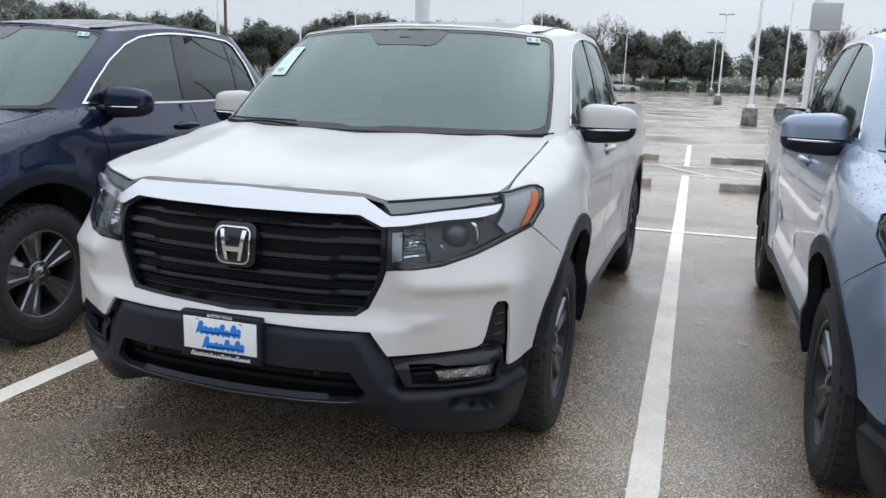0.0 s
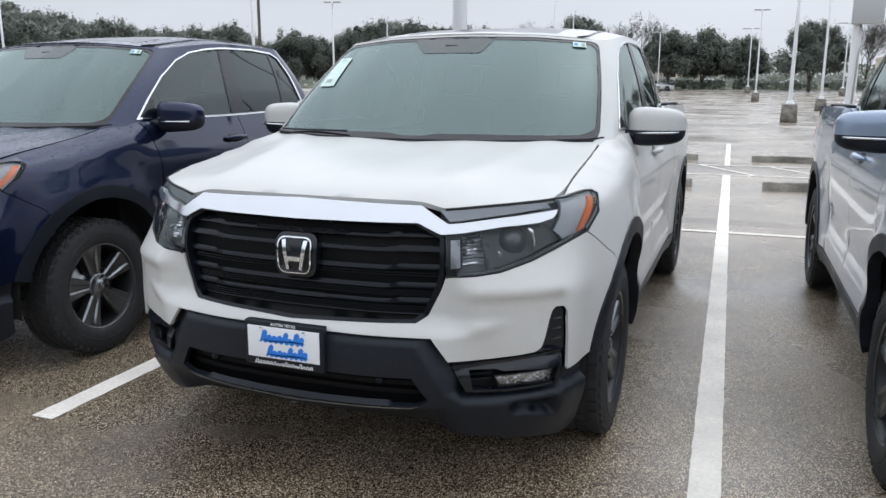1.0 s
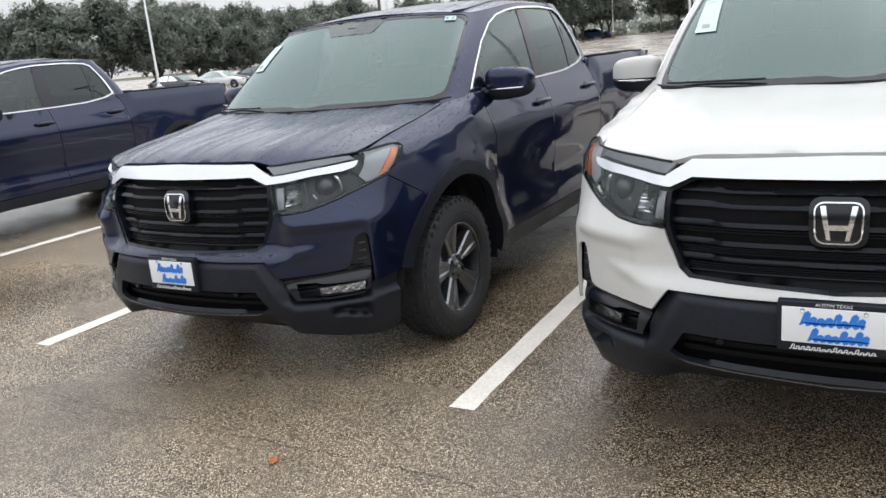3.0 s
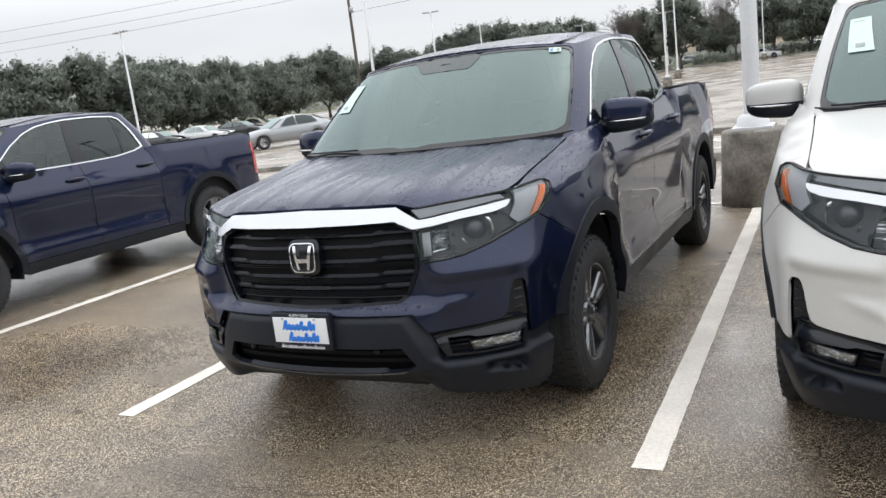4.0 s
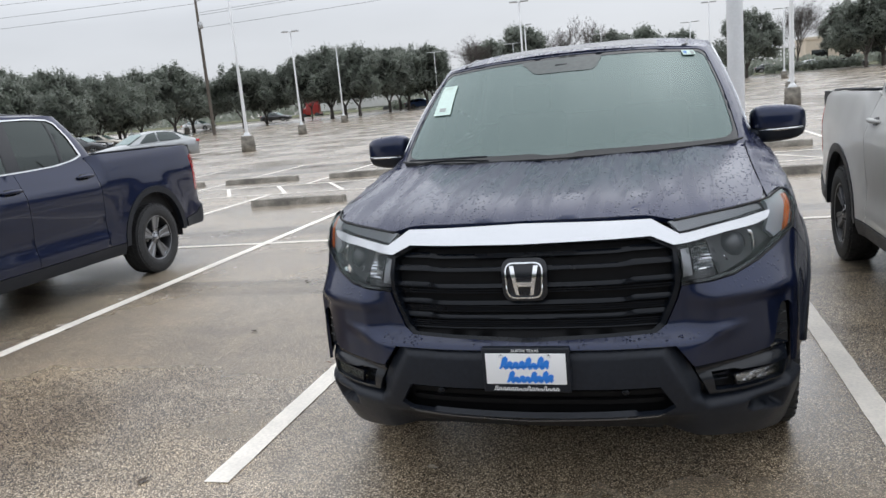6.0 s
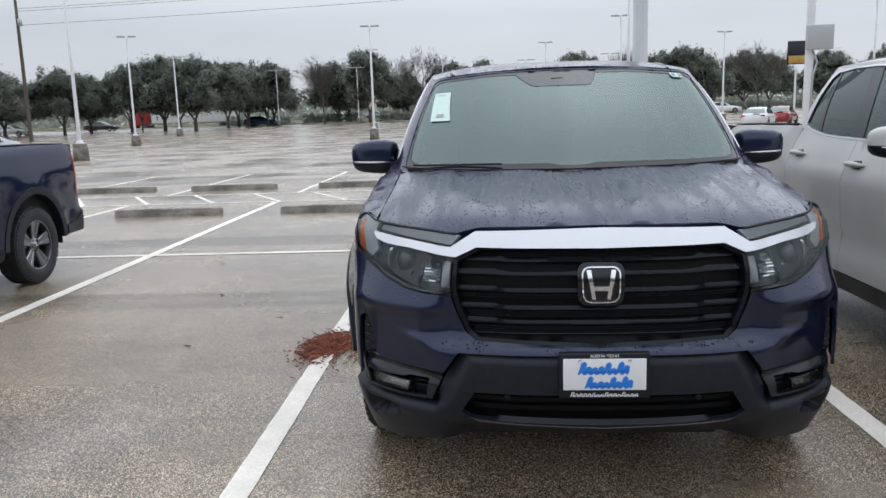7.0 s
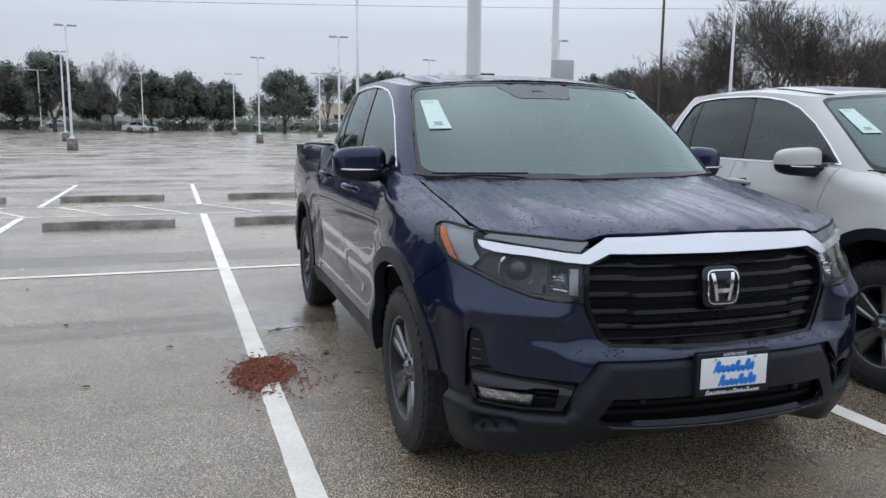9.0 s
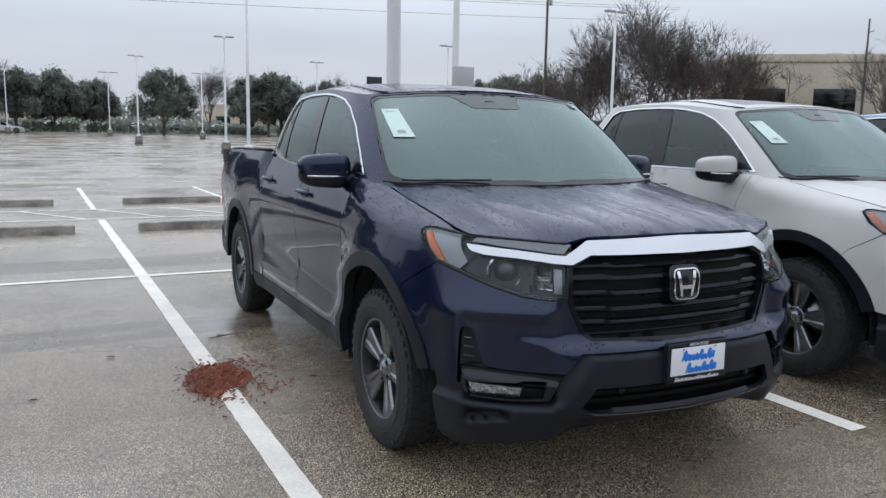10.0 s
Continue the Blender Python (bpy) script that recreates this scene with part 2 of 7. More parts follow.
# ---- modelling tools ----
from mathutils import geometry


def part(name, bm, material, parent=None, label="", smooth=True):
    """Links a bmesh as one mesh object under a thing or a part."""
    me = bpy.data.meshes.new(name)
    if smooth:
        for f in bm.faces:
            f.smooth = True
    bm.to_mesh(me)
    bm.free()
    me.materials.append(material)
    ob = new(name, me)
    if parent:
        ob.parent = parent
    return tagged(ob, label)


def thing(name, label, category, group="", kind=""):
    return tagged(new(name), label, category, group, kind)


def monotone(knots):
    """A smooth curve through (t, value) knots that overshoots nowhere."""
    t = np.array([k[0] for k in knots], float)
    v = np.array([k[1] for k in knots], float)
    h = np.diff(t)
    d = np.diff(v) / h
    m = np.zeros(len(t))
    m[0], m[-1] = d[0], d[-1]
    for i in range(1, len(t) - 1):
        if d[i - 1] * d[i] > 0:
            w1, w2 = 2 * h[i] + h[i - 1], h[i] + 2 * h[i - 1]
            m[i] = (w1 + w2) / (w1 / d[i - 1] + w2 / d[i])

    def f(x):
        x = min(max(x, t[0]), t[-1])
        i = min(max(int(np.searchsorted(t, x)) - 1, 0), len(h) - 1)
        s = (x - t[i]) / h[i]
        return ((1 + 2 * s) * (1 - s) ** 2 * v[i] + s * (1 - s) ** 2 * h[i] * m[i]
                + s * s * (3 - 2 * s) * v[i + 1] + s * s * (s - 1) * h[i] * m[i + 1])
    return f


def clamp(x, a=0.0, b=1.0):
    return min(max(x, a), b)


def ease(x):
    x = clamp(x)
    return x * x * (3 - 2 * x)


def rounded(poly, r, scale=(1.0, 1.0), steps=4):
    """The polygon with its corners rounded by about r metres; r may be a list, corner by corner."""
    out, n = [], len(poly)
    for i, p in enumerate(poly):
        rad = r[i] if isinstance(r, (list, tuple)) else r
        a, b = poly[i - 1], poly[(i + 1) % n]
        P, A, B = (Vector((q[0] * scale[0], q[1] * scale[1])) for q in (p, a, b))
        la, lb = (A - P).length, (B - P).length
        k = min(rad, la * 0.45, lb * 0.45)
        if k < 1e-4:
            out.append(tuple(p))
            continue
        s, e = P + (A - P) * (k / la), P + (B - P) * (k / lb)
        for j in range(steps + 1):
            w = j / steps
            q = s * (1 - w) ** 2 + P * 2 * w * (1 - w) + e * w * w
            out.append((q.x / scale[0], q.y / scale[1]))
    return out


def mirrored(poly):
    """Closes a right half outline, given from the bottom middle to the top middle, with its mirror image."""
    left = [(-x, y) for x, y in reversed(poly) if abs(x) > 1e-6]
    return list(poly) + left


def panel(outer, fmap, step, holes=(), lip=0.012, out=None, centre=(0, 1.6, 0.7)):
    """A sheet cut to an outline in a surface's own coordinates, meshed with an even grid and mapped into space; its rim is folded inwards by lip."""
    su, sv = step if isinstance(step, tuple) else (step, step)
    verts, edges = [], []

    def loop(poly):
        pts = []
        for i, p in enumerate(poly):
            q = poly[(i + 1) % len(poly)]
            k = max(1, int(math.ceil(math.hypot((q[0] - p[0]) / su, (q[1] - p[1]) / sv))))
            for j in range(k):
                pts.append(((p[0] + (q[0] - p[0]) * j / k) / su, (p[1] + (q[1] - p[1]) * j / k) / sv))
        base = len(verts)
        verts.extend(pts)
        edges.extend((base + i, base + (i + 1) % len(pts)) for i in range(len(pts)))
    loop(outer)
    for hole in holes:
        loop(hole)
    rim = np.array(verts)
    lo, hi = rim.min(0), rim.max(0)
    for gx in np.arange(math.ceil(lo[0]), hi[0], 1.0):
        for gy in np.arange(math.ceil(lo[1]), hi[1], 1.0):
            if ((rim[:, 0] - gx) ** 2 + (rim[:, 1] - gy) ** 2).min() > 0.2:
                verts.append((gx, gy))
    vo, _, fo, *_ = geometry.delaunay_2d_cdt([Vector(v) for v in verts], edges, [], 0, 1e-6)
    loops = [np.array([(p[0] / su, p[1] / sv) for p in poly]) for poly in (outer, *holes)]

    def within(x, y):
        odd = False
        for pts in loops:
            ax, ay = pts[:, 0], pts[:, 1]
            bx, by = np.roll(ax, -1), np.roll(ay, -1)
            cross = (ay > y) != (by > y)
            dy = np.where(by == ay, 1e-9, by - ay)
            odd ^= bool(np.count_nonzero(cross & (x < (bx - ax) * (y - ay) / dy + ax)) % 2)
        return odd
    fo = [f for f in fo if within(sum(vo[i][0] for i in f) / 3, sum(vo[i][1] for i in f) / 3)]
    used = sorted({i for f in fo for i in f})
    where = {i: k for k, i in enumerate(used)}
    bm = bmesh.new()
    pts = [Vector(fmap(vo[i][0] * su, vo[i][1] * sv)) for i in used]
    bv = [bm.verts.new(p) for p in pts]
    for f in fo:
        try:
            bm.faces.new([bv[where[i]] for i in f])
        except ValueError:
            pass
    bm.normal_update()
    facing = 0.0
    for f in bm.faces:
        away = Vector(out) if out else f.calc_center_median() - Vector(centre)
        facing += f.normal.dot(away) * f.calc_area()
    if facing < 0:
        bmesh.ops.reverse_faces(bm, faces=bm.faces)
        bm.normal_update()
    if lip:
        rims = [e for e in bm.edges if len(e.link_faces) == 1]
        low = {}
        for e in rims:
            for v in e.verts:
                if v not in low:
                    low[v] = bm.verts.new(v.co - v.normal * lip)
        for e in rims:
            f = e.link_faces[0]
            a, b = e.verts
            for l in f.loops:
                if l.edge == e:
                    a, b = l.vert, l.link_loop_next.vert
            bm.faces.new((b, a, low[a], low[b]))
        for e in rims:
            e.smooth = False
    return bm


def flipped(bm):
    """The mirror image in x."""
    c = bm.copy()
    for v in c.verts:
        v.co.x = -v.co.x
    bmesh.ops.reverse_faces(c, faces=c.faces)
    return c


def box(bm, lo, hi, bevel=0.0, segs=2):
    ret = bmesh.ops.create_cube(bm, size=1.0)
    vs = ret["verts"]
    for v in vs:
        v.co = Vector([lo[i] + (v.co[i] + 0.5) * (hi[i] - lo[i]) for i in range(3)])
    if bevel:
        es = list({e for v in vs for e in v.link_edges})
        bmesh.ops.bevel(bm, geom=es, offset=bevel, segments=segs, affect="EDGES", profile=0.6)
    return bm


def lathe(profile, axis="x", steps=48, closed=False):
    """A body of revolution from (along, radius) points about the axis through the origin."""
    bm = bmesh.new()
    rows = []
    for k in range(steps):
        a = 2 * math.pi * k / steps
        c, s = math.cos(a), math.sin(a)
        row = []
        for d, r in profile:
            row.append(bm.verts.new((d, r * c, r * s) if axis == "x" else (r * c, r * s, d) if axis == "z" else (r * c, d, r * s)))
        rows.append(row)
    n = len(profile)
    for k in range(steps):
        a, b = rows[k], rows[(k + 1) % steps]
        for i in range(n if closed else n - 1):
            j = (i + 1) % n
            bm.faces.new((a[i], a[j], b[j], b[i]))
    bmesh.ops.recalc_face_normals(bm, faces=bm.faces)
    return bm


def tube(bm, pts, r, sides=6, caps=True):
    """A tube along points; r is a number or one for each point."""
    rows = []
    pts = [Vector(p) for p in pts]
    for i, p in enumerate(pts):
        d = (pts[min(i + 1, len(pts) - 1)] - pts[max(i - 1, 0)]).normalized()
        u = d.cross(Vector((0, 0, 1)) if abs(d.z) < 0.9 else Vector((1, 0, 0))).normalized()
        w = d.cross(u)
        rr = r[i] if isinstance(r, (list, tuple)) else r
        rows.append([bm.verts.new(p + (u * math.cos(2 * math.pi * k / sides) + w * math.sin(2 * math.pi * k / sides)) * rr) for k in range(sides)])
    for a, b in zip(rows, rows[1:]):
        for k in range(sides):
            bm.faces.new((a[k], a[(k + 1) % sides], b[(k + 1) % sides], b[k]))
    if caps:
        bm.faces.new(rows[0][::-1])
        bm.faces.new(rows[-1])
    return bm


def moved(bm, m):
    bm.transform(m)
    return bm


def joined(*bms):
    out = bmesh.new()
    for b in bms:
        me = bpy.data.meshes.new("joint")
        b.to_mesh(me)
        out.from_mesh(me)
        b.free()
        bpy.data.meshes.remove(me)
    return out

# ---- the pickup truck: faces -y, front axle over the origin ----
PLAN = [(0, -0.965), (0.25, -0.955), (0.45, -0.92), (0.55, -0.89), (0.70, -0.815), (0.815, -0.732), (0.910, -0.61), (0.962, -0.455),
        (0.985, -0.30), (0.994, -0.1), (0.994, 0.2), (0.992, 0.8), (0.992, 2.0), (0.992, 3.0), (0.986, 3.6), (0.968, 4.0),
        (0.935, 4.14), (0.86, 4.215), (0.6, 4.245), (0, 4.26)]
plan_len = [0.0]
for (xa, ya), (xb, yb) in zip(PLAN, PLAN[1:]):
    plan_len.append(plan_len[-1] + math.hypot(xb - xa, yb - ya))
plan_x = monotone(list(zip(plan_len, [p[0] for p in PLAN])))
plan_y = monotone(list(zip(plan_len, [p[1] for p in PLAN])))
L_END = plan_len[-1]
dense = np.linspace(0, L_END, 1200)
dense_x = np.array([plan_x(s) for s in dense])
dense_y = np.array([plan_y(s) for s in dense])


def fx(x):
    """Girth coordinate of a place on the front, by its distance from the middle."""
    k = 330
    s = float(np.interp(abs(x), dense_x[:k], dense[:k]))
    return s if x >= 0 else -s


def sy(y):
    """Girth coordinate of a place on the side, by how far it lies behind the front axle."""
    return float(np.interp(y, dense_y[:1100], dense[:1100]))


T_FRONT = monotone([(.26, -.02), (.32, .02), (.42, .06), (.52, .072), (.62, .066), (.66, .058), (.685, .02), (.72, .002), (.80, 0), (.90, 0), (1.0, -.03), (1.08, -.062), (1.12, -.09)])
T_CORNER = monotone([(.22, -.03), (.32, .025), (.42, .056), (.52, .068), (.62, .069), (.72, .066), (.785, .066), (.80, .062), (.85, .034), (.90, .004), (1.0, -.045), (1.05, -.062), (1.1, -.08)])
T_DROP = monotone([(-.3, 0), (-.2, -.008), (-.12, -.03), (-.07, -.09), (-.04, -.22), (-.018, -.5), (0, -1.0)])
T_FENDER = monotone([(.26, -.02), (.4, .012), (.6, .018), (.8, .022), (.95, .016), (1.05, .008), (1.3, 0)])
T_DOOR = monotone([(.28, -.06), (.34, -.03), (.42, -.012), (.52, -.006), (.58, -.022), (.66, -.026), (.76, -.014), (.88, -.002), (1.00, .006), (1.05, .004), (1.10, -.014), (1.2, -.045), (1.27, -.072), (1.32, -.085)])
T_BED = monotone([(.28, -.05), (.42, -.01), (.6, -.006), (.85, 0), (1.0, .004), (1.08, 0), (1.15, -.012), (1.25, -.03), (1.33, -.05), (1.37, -.07)])
T_REAR = monotone([(.28, -.05), (.45, .03), (.60, .035), (.65, .0), (.9, 0), (1.1, -.01), (1.37, -.05)])
SEAM_Z = monotone([(-.95, 1.065), (-.6, 1.098), (-.4, 1.132), (0, 1.192), (.25, 1.238), (.45, 1.262)])


def pocket(s, z):
    """Depth of the hollow between lamp and fog lamp: undercut below the lamp, with a wedge that runs out of the strip under the grille."""
    if z > .83 or z < .40:
        return 0.0
    x = plan_x(s)
    wide = ease((x - .53) / .13) * ease((.965 - s) / .040)
    if wide == 0:
        return 0.0
    top = clamp((.806 - z) / .034) * ease((z - .44) / .10)
    k = clamp((x - .49) / .25)
    z_hi, z_lo = .714, .652 + .058 * k
    ramp_ = clamp((z_hi - z) / max(z_hi - z_lo, .004)) if z > z_lo else 1 - .75 * ease((z_lo - z) / .05)
    return .018 * wide * top * (1 - ramp_ * (1 - ease((x - .60) / .16)))


def side_d(s, z):
    y, x = plan_y(s), plan_x(s)

    def fender():
        k = clamp(x + T_FENDER(z) - 0.845, 0.02, 0.17)
        return T_DROP(z - SEAM_Z(y)) * k + T_FENDER(z)
    a, b, b2, c = fx(0.535), fx(0.64), fx(0.82), sy(-0.45)
    if s < a:
        d = T_FRONT(z)
    elif s < b:
        w = ease((s - a) / (b - a))
        d = T_FRONT(z) * (1 - w) + T_CORNER(z) * w
    elif s < b2:
        d = T_CORNER(z)
    elif s < c:
        w = ease((s - b2) / (c - b2))
        d = T_CORNER(z) * (1 - w) + fender() * w
    elif y < 0.25:
        d = fender()
    elif y < 0.55:
        w = ease((y - 0.25) / 0.3)
        d = fender() * (1 - w) + T_DOOR(z) * w
    elif y < 2.35:
        d = T_DOOR(z)
    elif y < 2.5:
        w = ease((y - 2.35) / 0.15)
        d = T_DOOR(z) * (1 - w) + T_BED(z) * w
    elif y < 4.05:
        d = T_BED(z)
    else:
        w = ease((y - 4.05) / 0.16)
        d = T_BED(z) * (1 - w) + T_REAR(z) * w
    if s < 0.97:
        d -= pocket(s, z)
    if -0.9 < y < 4.1 and x > 0.85:
        for wy, flare in ((0.0, 0.026), (3.18, 0.018)):
            r = math.hypot(y - wy, z - 0.39)
            d += flare * math.exp(-((r - 0.53) / 0.11) ** 2) * ease((y + 0.62) / 0.22)
    return d


def skin(s, z, extra=0.0):
    """A place on the body's skin from the girth coordinate (negative on the other side) and the height."""
    q = abs(s)
    e = 0.004
    x, y = plan_x(q), plan_y(q)
    tx, ty = plan_x(min(q + e, L_END)) - plan_x(max(q - e, 0)), plan_y(min(q + e, L_END)) - plan_y(max(q - e, 0))
    if q < 0.01:
        tx, ty = 1.0, 0.0
    n = math.hypot(tx, ty)
    d = side_d(q, z) + extra
    x, y = x + ty / n * d, y - tx / n * d
    return (x if s >= 0 else -x, y, z)


def bare(extra=0.0):
    """The skin without the hollow of the bumper's corner."""
    return lambda s, z: skin(s, z, extra + pocket(abs(s), z))


def near(x, y, z, lo=0.0, hi=2.0):
    """(girth, height) of the place on the skin next to a point."""
    best = (9.0, 0.0)
    for k in range(401):
        q = lo + (hi - lo) * k / 400
        p = skin(q, z)
        best = min(best, (math.hypot(p[0] - x, p[1] - y), q))
    return best[1], z


def on_skin(extra=0.0):
    return lambda s, z: skin(s, z, extra)


def arch(wy, r, a0, a1, k=14):
    """Points of a wheel arch in (girth, height), angles from the rear over the top to the front."""
    return [(sy(wy + r * math.cos(radians(a0 + (a1 - a0) * i / k))), 0.39 + r * math.sin(radians(a0 + (a1 - a0) * i / k))) for i in range(k + 1)]


# the cab above the belt line: two loops, u runs from the middle of the windshield (0) round to the middle of the back (3)
BELT = [(0, 0, .05, 1.245), (.5, .43, .09, 1.245), (.9, .775, .22, 1.25), (1.0, .842, .295, 1.255), (1.1, .885, .40, 1.262), (1.2, .905, .52, 1.266),
        (1.5, .912, 1.2, 1.268), (1.9, .905, 2.2, 1.30), (2.0, .885, 2.42, 1.33), (2.1, .83, 2.51, 1.33), (2.2, .74, 2.535, 1.33), (3, 0, 2.55, 1.33)]
ROOF = [(0, 0, .77, 1.745), (.5, .36, .785, 1.738), (.9, .655, .845, 1.715), (1.0, .712, .90, 1.712), (1.1, .740, 1.0, 1.722), (1.2, .750, 1.11, 1.735),
        (1.5, .757, 1.5, 1.765), (1.9, .745, 2.07, 1.762), (2.0, .73, 2.19, 1.755), (2.1, .69, 2.25, 1.752), (2.2, .61, 2.28, 1.752), (3, 0, 2.30, 1.765)]
belt_f = [monotone([(k[0], k[i]) for k in BELT]) for i in (1, 2, 3)]
roof_f = [monotone([(k[0], k[i]) for k in ROOF]) for i in (1, 2, 3)]


def cab(u, v, extra=0.0):
    q = abs(u)
    lo = Vector([f(q) for f in belt_f])
    hi = Vector([f(q) for f in roof_f])
    p = lo.lerp(hi, v)
    away = Vector((math.sin(clamp(q / 2, 0, 1.5) * math.pi * 0.5) if q < 2 else clamp(3 - q), -math.cos(clamp(q, 0, 3) / 3 * math.pi), 0.35))
    if 1.05 < q < 2.0:
        away = Vector((1, 0, 0.35))
    p += away.normalized() * (0.018 * math.sin(math.pi * clamp(v)) + extra)
    return (p.x if u >= 0 else -p.x, p.y, p.z)


def on_cab(extra=0.0):
    return lambda u, v: cab(u, v, extra)


def glass_at(y, z):
    """(u, v) on the cab's side for a place behind the front axle and a height."""
    us = np.linspace(1.0, 2.2, 80)
    best = None
    for u in us:
        zl, zh = belt_f[2](u), roof_f[2](u)
        v = (z - zl) / (zh - zl)
        yy = belt_f[1](u) * (1 - v) + roof_f[1](u) * v
        if best is None or abs(yy - y) < best[0]:
            best = (abs(yy - y), u, v)
    return best[1], best[2]


hood_c = monotone([(-.95, 1.075), (-.905, 1.098), (-.86, 1.118), (-.75, 1.143), (-.55, 1.172), (-.25, 1.208), (0, 1.236), (.3, 1.262)])
# the hood's front edge: height by distance from the middle; its place follows the skin below it
HOOD_EDGE = monotone([(0, 1.100), (.40, 1.096), (.455, 1.090), (.515, 1.074), (.60, 1.080), (.70, 1.087), (.80, 1.094), (.84, 1.098)])


def hood_base(x, y):
    zc, ze = hood_c(y), SEAM_Z(y) + 0.002
    z = zc - (zc - ze) * (x / 0.842) ** 2.6
    ridge = 0.40 + 0.24 * clamp((y + 0.9) / 1.1)
    z += 0.008 * math.exp(-((x - ridge) / 0.07) ** 2) * clamp((y + 0.92) / 0.1)
    return z - 0.010 * ease(1 - abs(x) / 0.3) * clamp((y + 0.7) / 0.6)


hood_front = []
for k in range(180):
    q_ = 1.22 * k / 179
    x_ = skin(q_, 1.09)[0]
    p_ = skin(q_, HOOD_EDGE(x_))
    hood_front.append((p_[0], p_[1], q_, HOOD_EDGE(p_[0])))
hood_front = [h for h in hood_front if h[0] <= .836]
hf_x, hf_y, hf_s = ([h[i] for h in hood_front] for i in (0, 1, 2))


def edge_y(x):
    return float(np.interp(abs(x), hf_x, hf_y)) + 0.004


def hood_z(x, y):
    x = abs(x)
    ye = edge_y(x)
    return hood_base(x, y) - (hood_base(x, ye) - HOOD_EDGE(x)) * math.exp(-max(0, y - ye) / 0.075)


def side_pair(name, outline, material, parent, extra=0.0, step=0.05, lip=0.012, label="", holes=()):
    """The same panel on both flanks."""
    bm = panel(outline, on_skin(extra), step, holes, lip)
    other = flipped(bm)
    return part(name, bm, material, parent, label), part(name, other, material, parent, label)


def build_wheel(truck, place, out):
    """Tyre with tread blocks on a five-spoke alloy rim; out is +1 or -1, the way its face looks."""
    hub = new("wheel")
    hub.parent = truck
    R = 0.382
    prof = [(-.10, .235), (-.118, .25), (-.122, .29), (-.118, .33), (-.107, .360), (-.087, .371), (.087, .371), (.107, .360), (.118, .33), (.122, .29), (.118, .25), (.10, .235)]
    tyre = lathe(prof, steps=56)
    blocks = bmesh.new()
    for k in range(44):
        for row, (c, w) in enumerate(((-.078, .036), (-.027, .030), (.027, .030), (.078, .036))):
            b = bmesh.new()
            box(b, (c - w / 2, -.021, .362), (c + w / 2, .021, R - .004), 0.0)
            moved(b, Matrix.Rotation(2 * math.pi * (k + 0.35 * (row % 2)) / 44, 4, "X") @ Matrix.Rotation(0.25 if row in (1, 2) else 0, 4, "Z"))
            blocks = joined(blocks, b)
        for sgn in (-1, 1):
            b = bmesh.new()
            box(b, (.100, -.012, .345), (.1125, .012, .364), 0.0)
            moved(b, Matrix.Rotation(2 * math.pi * (k + (0.5 if k % 2 else 0.4)) / 44, 4, "X") @ Matrix.Scale(sgn, 4, (1, 0, 0)))
            blocks = joined(blocks, b)
    ring = lathe([(.121, .296), (.1235, .298), (.1235, .301), (.121, .303)], steps=56)
    part("tyre", joined(tyre, ring), RUBBER, hub)
    part("tread", blocks, RUBBER, hub, smooth=False)
    rim = lathe([(-.10, .236), (.09, .236), (.104, .243), (.108, .238), (.104, .231), (.09, .224), (.05, .214), (-.08, .205)], steps=56)
    part("rim", rim, RIM_DARK, hub)
    part("rim_lip", lathe([(.100, .2425), (.1045, .2435), (.1085, .2385), (.1045, .2315), (.100, .229)], steps=56), RIM, hub)
    # a dark disc added in place of the shaded gaps behind the spokes
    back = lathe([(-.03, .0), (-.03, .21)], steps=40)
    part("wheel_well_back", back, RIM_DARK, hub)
    part("brake_disc", lathe([(-.02, .165), (.0, .165), (.0, .09), (.02, .085), (.03, .06), (.03, .0)], steps=40), DISC, hub, "bare steel brake disc")
    for k in range(5):
        b = bmesh.new()
        turn = Matrix.Rotation(2 * math.pi * k / 5, 4, "X")
        # a broad flaring spoke with bevelled edges and a shallow groove down its middle
        rows = []
        for r, w, h, g in ((.040, .026, .070, .001), (.075, .034, .078, .004), (.12, .046, .084, .008), (.17, .058, .089, .010), (.205, .067, .093, .008), (.230, .076, .097, .004)):
            rows.append([b.verts.new(c) for c in ((h - .055, -w - .004, r), (h - .010, -w, r), (h, -w + .007, r), (h, -.42 * w, r), (h - g, -.26 * w, r), (h - g, .26 * w, r), (h, .42 * w, r), (h, w - .007, r), (h - .010, w, r), (h - .055, w + .004, r))])
        for a, c in zip(rows, rows[1:]):
            for i in range(9):
                b.faces.new((a[i], a[i + 1], c[i + 1], c[i]))
        b.faces.new(rows[-1])
        bmesh.ops.recalc_face_normals(b, faces=b.faces)
        part("spoke", moved(b, turn), RIM, hub, smooth=False)
        nut = moved(lathe([(.068, .0), (.090, .0), (.090, .006), (.084, .0095), (.066, .0095)], steps=8), Matrix.Translation((0, 0, .057)))
        part("lug_nut", moved(nut, Matrix.Rotation(2 * math.pi * (k + .5) / 5, 4, "X")), RIM_DARK, hub)
    part("hub_cap", lathe([(.05, .072), (.074, .070), (.080, .062), (.080, .034), (.090, .031), (.092, .0)], steps=30), RIM, hub)
    part("cap_badge", moved(box(bmesh.new(), (.0915, -.012, -.012), (.0945, .012, .012), 0.0015), Matrix()), CHROME, hub)
    hub.matrix_basis = Matrix.Translation(place) @ (Matrix() if out > 0 else Matrix.Rotation(math.pi, 4, "Z")) @ Matrix.Rotation(0.3 * place[1] + 0.2 * out, 4, "X")
    return hub


